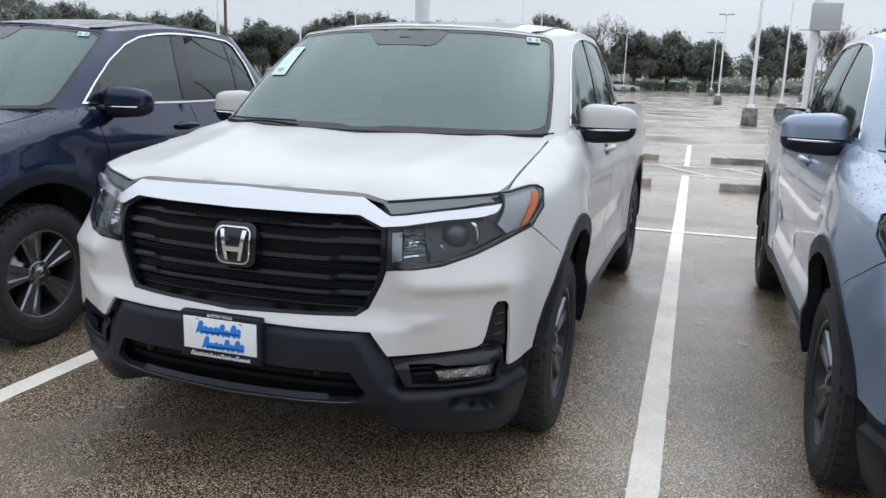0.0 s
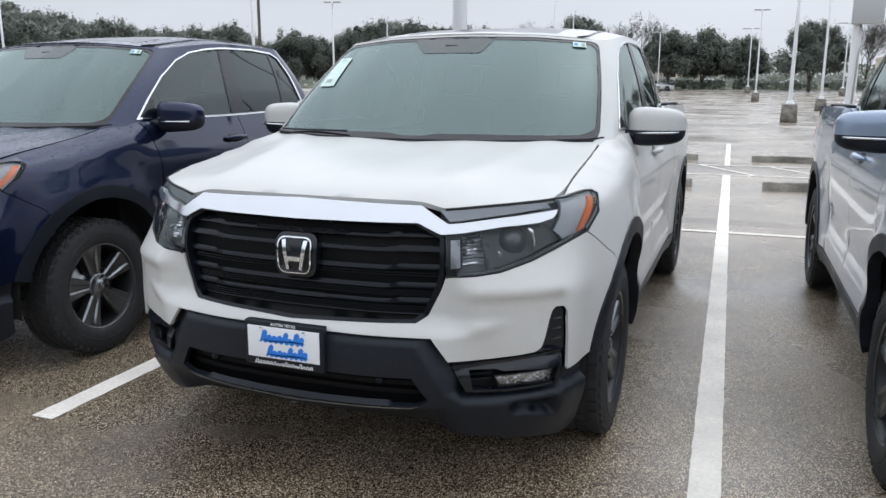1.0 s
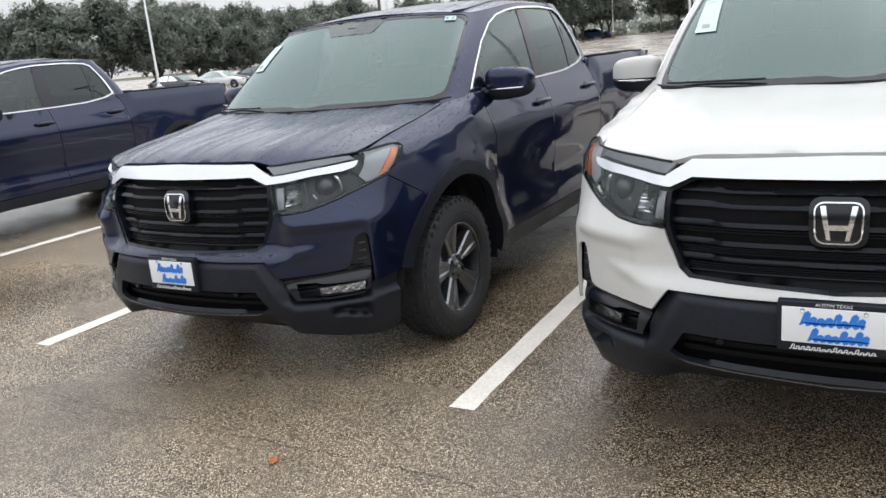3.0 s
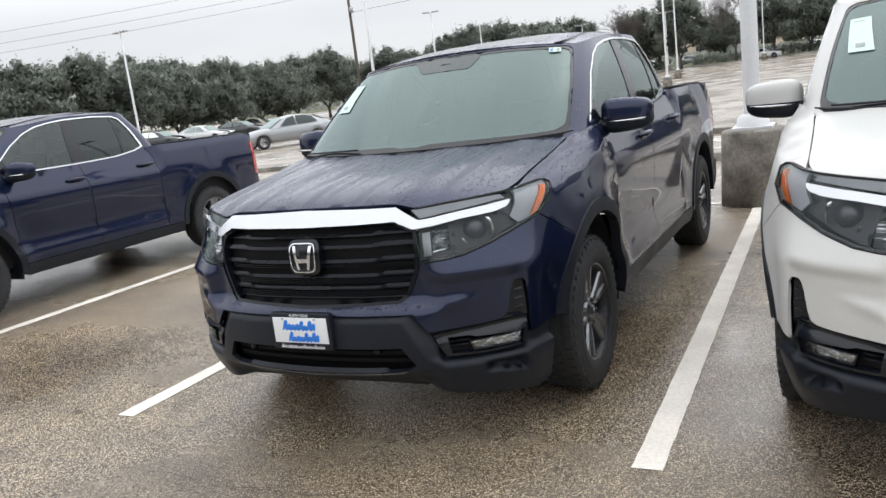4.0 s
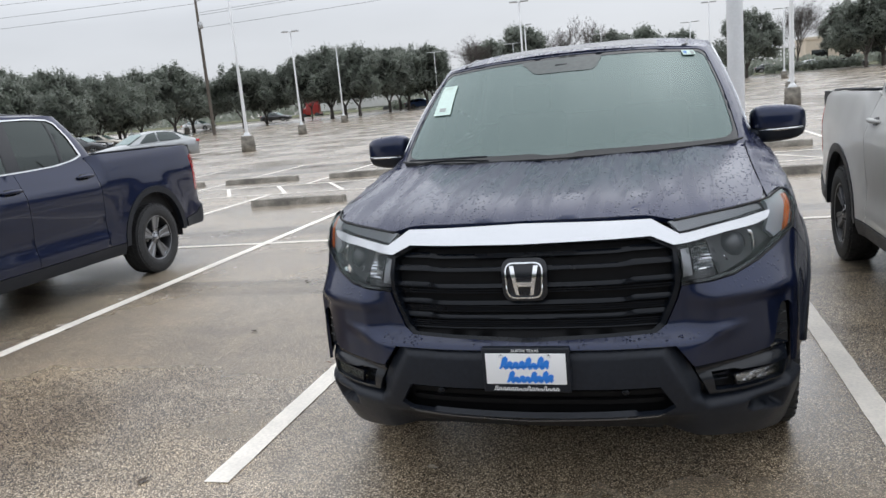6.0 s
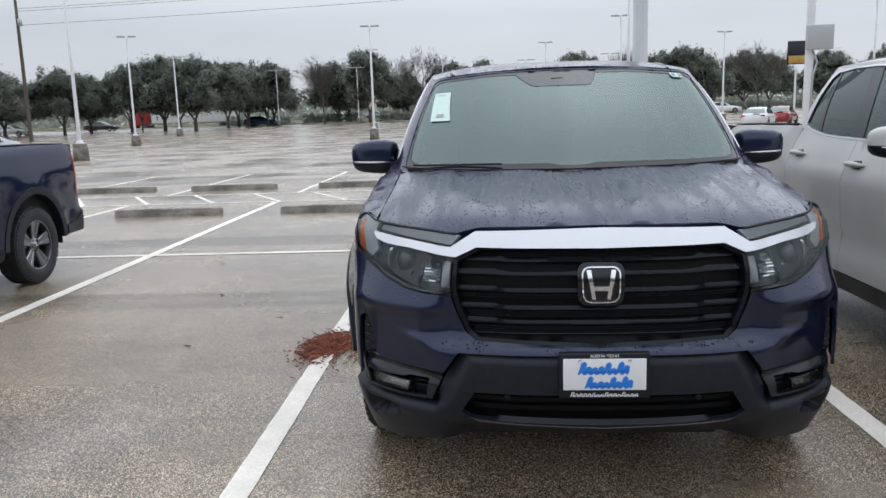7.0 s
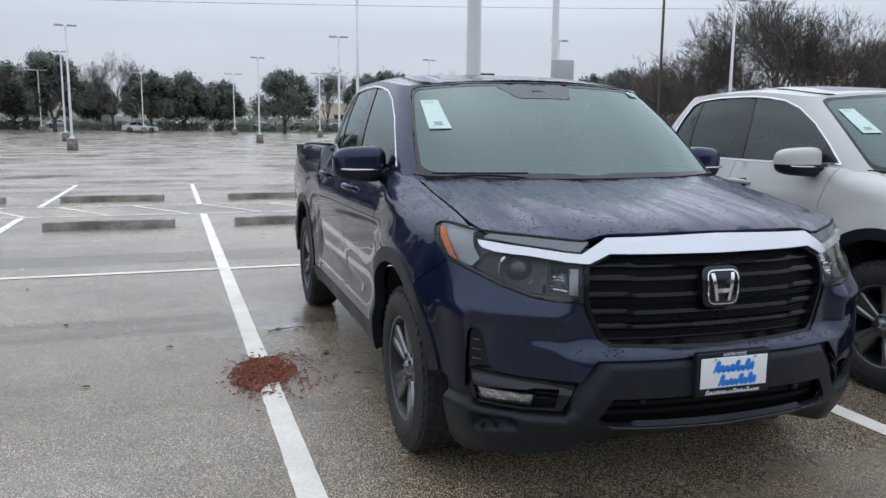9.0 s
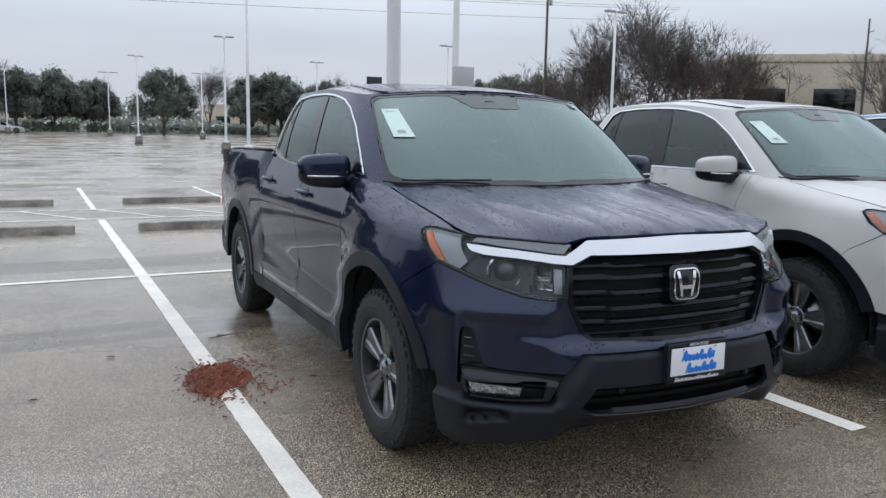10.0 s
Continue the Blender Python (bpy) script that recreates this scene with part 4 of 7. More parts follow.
    side_pair("bed_side", bed, paint_mat, t, 0, .05)
    side_pair("tail_light", [(sy(4.06), .805), (sy(4.17), .785), (fx(0) + L_END - .80, .80), (L_END - .80, 1.20), (sy(4.135), 1.23), (sy(4.045), 1.195)], RED_LENS, t, .004, .03, .03, "red tail lamp lens")
    gate = [(L_END - .795, .66), (L_END, .66), (L_END, 1.33), (L_END - .78, 1.32)]
    side_pair("tailgate", gate, paint_mat, t, 0, .06, .02)
    side_pair("rear_bumper", [(sy(3.77), .40), (sy(4.1), .40), (L_END, .38), (L_END, .655), (L_END - .8, .65), (sy(4.16), .615), (sy(4.02), .525), (sy(3.76), .495)], BLACK_TRIM, t, .01, .05, .03)
    for sg in (1, -1):
        pts = [skin(sg * sy(y), z, -.05) for y, z in ((2.48, 1.358), (3.0, 1.356), (3.6, 1.35), (4.1, 1.335))]
        part("bed_rail_cap", tube(bmesh.new(), pts, .010, 8), BLACK_TRIM, t)
    tub = bmesh.new()
    box(tub, (-.80, 2.56, .78), (.80, 4.14, .80))
    for sg in (1, -1):
        box(tub, (sg * .88 - .05, 2.56, .6), (sg * .88 + .02, 4.14, 1.33))
    box(tub, (-.86, 2.50, .6), (.86, 2.56, 1.33))
    box(tub, (-.86, 4.14, .6), (.86, 4.18, 1.31))
    part("bed_liner", tub, LINER, t, smooth=False)
    part("bed_header", box(bmesh.new(), (-.925, 2.425, 1.10), (.925, 2.56, 1.348), .018, 3), paint_mat, t)
    # --- cab shell with its openings ---
    ws = [(0, -.055), (.93, -.055), (.985, .02), (.980, .94), (.93, .980), (0, .985)]
    ws = mirrored(rounded(ws, [0, .06, .06, .06, .06, 0], (.9, .55), 3))
    dlo = [glass_at(y, z) for y, z in ((.468, 1.285), (.60, 1.40), (.76, 1.525), (.95, 1.63), (1.10, 1.685), (1.25, 1.712), (1.5, 1.73), (1.8, 1.732), (2.05, 1.715), (2.125, 1.68), (2.20, 1.55), (2.285, 1.385), (2.27, 1.362), (2.15, 1.325), (1.9, 1.295), (1.4, 1.282), (.9, 1.280))]

    def grown(poly, k):
        cu, cv = sum(p[0] for p in poly) / len(poly), sum(p[1] for p in poly) / len(poly)
        return [(cu + (a - cu) * (1 + k), cv + (b - cv) * (1 + k * 1.9)) for a, b in poly]
    dlo_l = [(-a, b) for a, b in dlo]
    shell = [(-2.999, -.02), (-1.3, -.02), (-1.0, -.07), (1.0, -.07), (1.3, -.02), (2.999, -.02), (2.999, 1.0), (-2.999, 1.0)]
    part("cab_shell", panel(shell, on_cab(), (.035, .07), (ws, dlo, dlo_l), .02), paint_mat, t)
    # --- windshield with its frit band, camera pod, mirror and papers ---
    wind = part("windshield", panel(grown(ws, .02), on_cab(-.006), (.05, .08), (), 0, (0, -1, .6)), GLASS_WIND, t, "greenish laminated windshield reflecting grey sky")
    wind.visible_shadow = False
    frit_in = mirrored(rounded([(0, .022), (.07, .022), (.13, .040), (.5, .042), (.89, .038), (.962, .08), (.962, .90), (.918, .948), (0, .948)], [0, .02, .02, 0, .05, .05, .04, .04, 0], (.9, .55), 3))
    part("frit_band", panel(grown(ws, .006), on_cab(-.0035), (.05, .05), (frit_in,), 0, (0, -1, .6)), FRIT, wind, "black printed glass border")
    pod = panel(rounded([(-.36, .955), (-.22, .80), (.20, .80), (.26, .955)], .03, (.9, .55)), on_cab(-.003), (.03, .05), (), .0, (0, -1, .6))
    part("camera_pod", pod, POD, wind)
    glassy = box(bmesh.new(), (-.035, 0, -.02), (.035, .03, .02), .006)
    part("camera_eye", moved(glassy, Matrix.Translation(cab(-.04, .86, -.018))), RIM_DARK, wind)
    mir = moved(box(bmesh.new(), (-.12, -.02, -.032), (.12, .02, .032), .015, 3), Matrix.Translation((0, .93, 1.625)) @ Matrix.Rotation(.2, 4, "X"))
    mir2 = tube(bmesh.new(), [(0, .93, 1.64), (0, .86, 1.69)], .01, 6)
    part("inside_mirror", joined(mir, mir2), LINER, wind)

    def sheet(poly, extra, material, parent, name, label=""):
        return part(name, panel(poly, on_cab(extra), (.03, .05), (), .001, (0, -1, .6)), material, parent, label)
    note = sheet([(-.872, .47), (-.738, .47), (-.792, .80), (-.914, .80)], .002, PAPER, wind, "window_sticker", "white price sticker with printed lines")
    sheet([(-.835, .51), (-.785, .51), (-.790, .545), (-.840, .545)], .005, PRINT_FAINT, wind, "sticker_print")
    sheet([(-.882, .765), (-.820, .765), (-.822, .780), (-.884, .780)], .005, PRINT_PALE, wind, "sticker_print")
    sheet([(.795, .90), (.885, .90), (.880, .955), (.79, .955)], .004, PAPER, wind, "stock_tag", "small white stock tag")
    sheet([(.80, .915), (.822, .915), (.822, .942), (.80, .942)], .007, PRINT_BLUE, wind, "tag_print")
    sheet([(.85, .91), (.872, .91), (.870, .945), (.848, .945)], .007, PRINT_FAINT, wind, "tag_print")
    # --- side glass ---

    def cut(poly, y0, y1, z_lo=1.2, z_hi=1.9):
        """The window outline between two lines across the flank."""
        pts = [(.468, 1.285), (.60, 1.40), (.76, 1.525), (.95, 1.63), (1.10, 1.685), (1.25, 1.712), (1.5, 1.73), (1.8, 1.732), (2.05, 1.715), (2.125, 1.68), (2.20, 1.55), (2.285, 1.385), (2.27, 1.362), (2.15, 1.325), (1.9, 1.295), (1.4, 1.282), (.9, 1.280)]
        for lim, keep in ((y0, 1), (y1, -1)):
            res = []
            for i, p in enumerate(pts):
                q = pts[(i + 1) % len(pts)]
                lp, lq = lim(p[1]), lim(q[1])
                ip, iq = (p[0] - lp) * keep >= 0, (q[0] - lq) * keep >= 0
                if ip:
                    res.append(p)
                if ip != iq:
                    f = (lp - p[0]) / ((q[0] - p[0]) - (lq - lp))
                    res.append((p[0] + (q[0] - p[0]) * f, p[1] + (q[1] - p[1]) * f))
            pts = res
        return [glass_at(y, z) for y, z in pts]

    def lean(y, k=.10):
        return lambda z: y + (z - 1.28) * k
    panes = (("door_window", lean(-9), lean(1.365), GLASS_FRONT, 0), ("door_window", lean(1.495), lean(2.02, -.02), GLASS_DARK, 1), ("quarter_window", lean(2.05, -.02), lean(9), GLASS_DARK, 1))
    for name, a, b, gm, di in panes:
        poly = cut(None, a, b)
        for sg in (1, -1):
            ob = part(name, panel([(sg * u, v) for u, v in poly], on_cab(-.006), (.03, .08), (), .004, (sg, 0, 0)), gm, doors[di][0 if sg > 0 else 1], "green-tinted door glass" if di == 0 else "dark privacy glass")
    for nm, a, b in (("window_pillar", lean(1.365), lean(1.495)), ("window_divider", lean(2.02, -.02), lean(2.05, -.02)), ("mirror_sail", lean(-9), lean(.66, -.25))):
        poly = cut(None, a, b)
        for sg in (1, -1):
            part(nm, panel([(sg * u, v) for u, v in poly], on_cab(-.002), (.03, .08), (), .02, (sg, 0, 0)), GLOSS_BLACK, t)
    big = grown(dlo, .022)
    for sg in (1, -1):
        part("window_trim", panel([(sg * a, b) for a, b in big], on_cab(.005), (.03, .05), ([(sg * a, b) for a, b in grown(dlo, -.006)],), .012, (sg, 0, 0)), CHROME, t, "bright chrome window surround")
    part("rear_window", panel(rounded([(2.3, .1), (2.998, .1), (2.998, .9), (2.35, .9)], .05, (.9, .5)), on_cab(.004), (.06, .1), (), .0, (0, 1, 0)), GLASS_DARK, t)
    part("rear_window", panel(rounded([(-2.3, .1), (-2.998, .1), (-2.998, .9), (-2.35, .9)], .05, (.9, .5)), on_cab(.004), (.06, .1), (), .0, (0, 1, 0)), GLASS_DARK, t)
    # --- roof ---
    us = [0, .15, .3, .5, .7, .85, .93, 1.0, 1.06, 1.12, 1.2, 1.3, 1.45, 1.6, 1.75, 1.9, 2.0, 2.05, 2.1, 2.15, 2.2, 2.5, 2.8, 3.0]
    rim = [(roof_f[0](u), roof_f[1](u)) for u in us]
    edge_z = monotone([(roof_f[1](u), roof_f[2](u)) for u in (1.0, 1.1, 1.2, 1.5, 1.9, 2.2, 3)])

    def roof_map(x, y):
        half = float(np.interp(y, [p[1] for p in rim], [p[0] for p in rim]))
        half = max(half, .70) if .9 < y < 2.2 else .70
        rx = clamp(abs(x) / half)
        y_f, y_b = .77 + .13 * rx ** 2.5, 2.30 - .05 * rx ** 3
        base = edge_z(y) if y > .92 else 1.712
        base = base + (1.745 - 1.712) * (1 - rx ** 2) * ease((1.1 - y) / .3)
        up = .052 * (1 - rx ** 3) * clamp((y - y_f) / .38) ** .7 * clamp((y_b - y) / .45) ** .7 + .006 * (1 - rx ** 6)
        return (x, y, base + up)
    part("roof", panel(mirrored(rim), roof_map, .05, (), .02, (0, 0, 1)), paint_mat, t)
    for sg in (1, -1):
        pts = [Vector(roof_map(sg * x, y)) + Vector((0, 0, .001)) for x, y in ((.60, .86), (.625, 1.0), (.632, 1.3), (.635, 1.7), (.63, 2.1), (.60, 2.26))]
        part("roof_moulding", tube(bmesh.new(), pts, .008, 6), GLOSS_BLACK, t)
    moon = rounded([(-.46, .98), (.46, .98), (.46, 1.42), (-.46, 1.42)], .05)
    part("moonroof", panel(moon, lambda x, y: tuple(Vector(roof_map(x, y)) + Vector((0, 0, .0008))), .05, (), .0, (0, 0, 1)), GLOSS_BLACK, t, "dark glass moonroof panel")
    fin = bmesh.new()
    rows = []
    for k, (yy, w, h) in enumerate(((2.00, .004, .006), (2.04, .020, .025), (2.10, .028, .05), (2.15, .026, .06), (2.17, .012, .03))):
        z0 = roof_map(0, yy)[2] - .01
        rows.append([fin.verts.new(c) for c in ((-w, yy, z0), (-w * .5, yy, z0 + h * .7), (0, yy, z0 + h), (w * .5, yy, z0 + h * .7), (w, yy, z0))])
    for a, b in zip(rows, rows[1:]):
        for i in range(4):
            fin.faces.new((a[i], a[i + 1], b[i + 1], b[i]))
    part("antenna_fin", fin, paint_mat, t)
    # --- door mirrors ---
    for sg in (1, -1):
        head = new("mirror")
        head.parent = t
        c = bmesh.new()
        bmesh.ops.create_uvsphere(c, u_segments=24, v_segments=16, radius=1.0)
        for v in c.verts:
            p = v.co.copy()
            q = [math.copysign(abs(a) ** .55, a) for a in p]
            v.co = Vector((q[0] * .138, q[1] * .075 * (1.0 if q[1] < 0 else .55), q[2] * .090))
            v.co.z *= 1 - .10 * v.co.x / .13
            v.co.y += .03 * (v.co.x / .13) ** 2 + .02 * v.co.x / .13
        low = c.copy()
        bmesh.ops.bisect_plane(c, geom=c.verts[:] + c.edges[:] + c.faces[:], plane_co=(0, 0, -.016), plane_no=(0, 0, 1), clear_inner=True)
        bmesh.ops.bisect_plane(low, geom=low.verts[:] + low.edges[:] + low.faces[:], plane_co=(0, 0, -.016), plane_no=(0, 0, 1), clear_outer=True)
        for v in low.verts:
            v.co.x, v.co.y = v.co.x * .985, v.co.y * .985
        place = Matrix.Translation((1.045, .64, 1.292)) @ Matrix.Rotation(radians(6), 4, "Z")
        arm = bmesh.new()
        rows = []
        for k, (xx, yy, zz, wy_, hz_) in enumerate(((.868, .58, 1.272, .085, .020), (.91, .62, 1.256, .075, .022), (.96, .64, 1.246, .065, .030), (1.03, .64, 1.248, .05, .028))):
            rows.append([arm.verts.new((xx, yy + wy_ * math.cos(a), zz + hz_ * math.sin(a))) for a in [2 * math.pi * i / 10 for i in range(10)]])
        for a, b in zip(rows, rows[1:]):
            for i in range(10):
                arm.faces.new((a[i], a[(i + 1) % 10], b[(i + 1) % 10], b[i]))
        bmesh.ops.recalc_face_normals(arm, faces=arm.faces)
        blink = tube(bmesh.new(), [(.945, .572, 1.263), (1.02, .556, 1.264), (1.10, .572, 1.265), (1.15, .602, 1.266)], .006, 6)
        gl = box(bmesh.new(), (.935, .655, 1.222), (1.15, .675, 1.362), .006)
        for nm, bm, mt, lb in (("mirror_cap", moved(c, place), paint_mat, ""), ("mirror_base", moved(low, place), BLACK_TRIM, ""), ("mirror_arm", arm, BLACK_TRIM, ""), ("turn_signal", blink, CHROME, "slim clear turn signal"), ("mirror_glass", gl, BRIGHT, "")):
            if sg < 0:
                b2 = flipped(bm)
                bm.free()
                bm = b2
            part(nm, bm, mt, head, lb)
    # --- dealer plate in its black holder ---
    py = skin(0, .60, 0)[1] - .012
    holder = part("plate_holder", box(bmesh.new(), (-.157, py - .012, .510), (.157, py + .02, .674), .006), BLACK_TRIM, t, "black dealer plate frame with white and blue print")
    part("plate", box(bmesh.new(), (-.143, py - .016, .542), (.143, py - .010, .655), .001), PLATE_WHITE, holder)
    front = Matrix.Translation((0, py - .0135, 0)) @ Matrix.Rotation(math.pi / 2, 4, "X")
    add_word("plate_line", "AUSTIN TEXAS", .0150, PLATE_WHITE, holder, front @ Matrix.Translation((0, .6645, 0)))
    # the dealer's name is drawn as plain brush-like loops
    def ribbon(pts, w):
        """A flat brush stroke along points of the plate, thicker on its way down."""
        bm = bmesh.new()
        prev = None
        for i, p in enumerate(pts):
            a_, b_ = Vector(pts[max(i - 1, 0)]), Vector(pts[min(i + 1, len(pts) - 1)])
            d_ = (b_ - a_).normalized()
            ww = w * (.55 + .45 * abs(d_.y)) * (.6 if i in (0, len(pts) - 1) else 1)
            n_ = Vector((-d_.y, d_.x)) * ww
            q = Vector(p)
            row = [bm.verts.new((c.x, 0, c.y)) for c in (q + n_, q - n_)]
            if prev:
                bm.faces.new((prev[0], row[0], row[1], prev[1]))
            prev = row
        ret = bmesh.ops.extrude_face_region(bm, geom=bm.faces[:])
        for v in ret["geom"]:
            if isinstance(v, bmesh.types.BMVert):
                v.co.y -= .0008
        bmesh.ops.recalc_face_normals(bm, faces=bm.faces)
        return bm

    def scrawl(cx, cz, total, h, w, waves, seed):
        """A slanted brush wave of uneven height under a swash; it spells nothing."""
        rng = random.Random(seed)
        pts, n = [], waves * 8
        lift = [rng.uniform(.45, .75) for _ in range(waves + 1)]
        lift[0], lift[waves // 2], lift[waves * 4 // 5] = 1.0, .95, 1.0
        for i in range(n + 1):
            ph = i / 8
            hi = lift[min(int(ph), waves)]
            z_ = -.5 + hi * (.5 - .5 * math.cos(2 * math.pi * ph))
            pts.append((cx - total / 2 + total * i / n + .30 * h * z_ + .10 * total / waves * math.sin(4 * math.pi * ph), cz + h * z_))
        bar = [(cx - total / 2 + total * k / 6, cz - h * (.30 + .05 * math.sin(k))) for k in range(7)]
        return joined(ribbon(pts, w), ribbon(bar, w * .8))
    for nm, args, mt, yy in (("plate_print", (.0, .6215, .172, .044, .0052, 8, 3), PLATE_BLUE, py - .0166),
                             ("plate_print", (.018, .5700, .160, .042, .0052, 8, 4), PLATE_BLUE, py - .0166),
                             ("frame_print", (.0, .5255, .235, .017, .0017, 16, 5), PLATE_WHITE, py - .0126)):
        part(nm, moved(scrawl(*args), Matrix.Translation((0, yy, 0))), mt, holder, smooth=False)
    for sg in (1, -1):
        part("plate_screw", moved(lathe([(.004, 0), (.003, .005), (.0, .0065)], axis="y", steps=10), Matrix.Translation((sg * .085, py - .020, .648))), CHROME, holder)
    # --- wheels ---
    for wy in (0.0, 3.18):
        for sg in (1, -1):
            build_wheel(t, (sg * .878, wy, .380), sg)
    # --- what lies behind the panels: inner skin, floor, engine block ---
    inner = [(sy(-.62), .33), (sy(-.62), 1.05), (sy(.25), 1.17), (sy(2.4), 1.20), (sy(2.5), 1.28), (sy(4.1), 1.28), (sy(4.1), .45), (sy(3.75), .40)] + arch(3.18, .56, 0, 180, 10) + [(sy(2.6), .33), (sy(.57), .33)] + arch(0, .56, 0, 180, 10)
    side_pair("inner_skin", inner, LINER, t, -.035, .12, 0)
    for nm, lo, hi in (("radiator", (-.62, -.80, .27), (.46, -.55, .98)), ("engine_block", (-.62, -.55, .25), (.62, .30, 1.06)), ("firewall", (-.86, .30, .4), (.86, .56, 1.17)),
                       ("floor_pan", (-.90, .56, .32), (.90, 2.6, .40)), ("rear_frame", (-.60, 2.6, .40), (.60, 4.1, .60))):
        part(nm, box(bmesh.new(), lo, hi, .02), LINER, t, smooth=False)
    # --- cabin ---
    dash = bmesh.new()
    rows = []
    for yy, zz in ((.22, 1.235), (.45, 1.25), (.70, 1.245), (.82, 1.20), (.85, 1.0)):
        rows.append([dash.verts.new((xx, yy + .06 * (xx / .8) ** 2, zz - .02 * (abs(xx) / .8) ** 3)) for xx in np.linspace(-.8, .8, 13)])
    for a, b in zip(rows, rows[1:]):
        for i in range(12):
            dash.faces.new((a[i], a[i + 1], b[i + 1], b[i]))
    part("dashboard", dash, CABIN, t)
    for sx in (-.40, .40):
        s = bmesh.new()
        box(s, (sx - .25, 1.15, .62), (sx + .25, 1.70, .80), .05, 3)
        back = box(bmesh.new(), (-.24, -.06, 0), (.24, .06, .66), .05, 3)
        moved(back, Matrix.Translation((sx, 1.66, .78)) @ Matrix.Rotation(-.3, 4, "X"))
        rest = moved(box(bmesh.new(), (-.13, -.05, .68), (.13, .05, .86), .04, 3), Matrix.Translation((sx, 1.66, .78)) @ Matrix.Rotation(-.3, 4, "X"))
        part("seat", joined(s, back, rest), SEAT, t)
    rear = box(bmesh.new(), (-.62, 2.28, .62), (.62, 2.42, 1.38), .05, 3)
    part("rear_seat", rear, SEAT, t)
    wheel = lathe([(k[0], .185 + k[1]) for k in [(.016 * math.cos(a), .016 * math.sin(a)) for a in [2 * math.pi * i / 8 for i in range(8)]]], axis="y", steps=32, closed=True)
    spoke = box(bmesh.new(), (-.18, -.012, -.03), (.18, .012, .03), .008)
    part("steering_wheel", moved(joined(wheel, spoke), Matrix.Translation((.40, .98, 1.10)) @ Matrix.Rotation(-.4, 4, "X")), LINER, t)
    return t


def set_paint(truck, old, fresh):
    """Repaints a copy: its painted parts take another paint, the meshes stay shared."""
    for ob in truck.children_recursive:
        for slot in ob.material_slots:
            if slot.material == old:
                slot.link = "OBJECT"
                slot.material = fresh


main_truck = build_truck(BLUE, "dark navy blue pickup truck, wet, parked nose out")
TRUCKS = [((-1.341, 3.394), -1.0, WHITE, "pearl white pickup truck parked nose out between painted lines"),
          ((1.655, 3.30), -0.3, GREY, "light blue-grey pickup truck parked beside the white one"),
          ((-9.95, 3.96), 0.0, BLUE, "dark navy blue pickup truck parked alone past the empty bay")]
for (tx_, ty_), yaw_, pm, lab in TRUCKS:
    c_ = copy_thing(main_truck, pose(tx_, ty_, 0, 0, 0, yaw_))
    tagged(c_, lab)
    set_paint(c_, BLUE, pm)
main_truck.matrix_basis = pose(-4.162, 3.441, 0, 0, 0, -1.4)

# ---- the lot ----
def ground_z(y):
    """The lot lies flat and rises a little towards its far side."""
    return 1.05 * ease((y - 55) / 75) + 0.028 * clamp(y - 132, 0, 110)


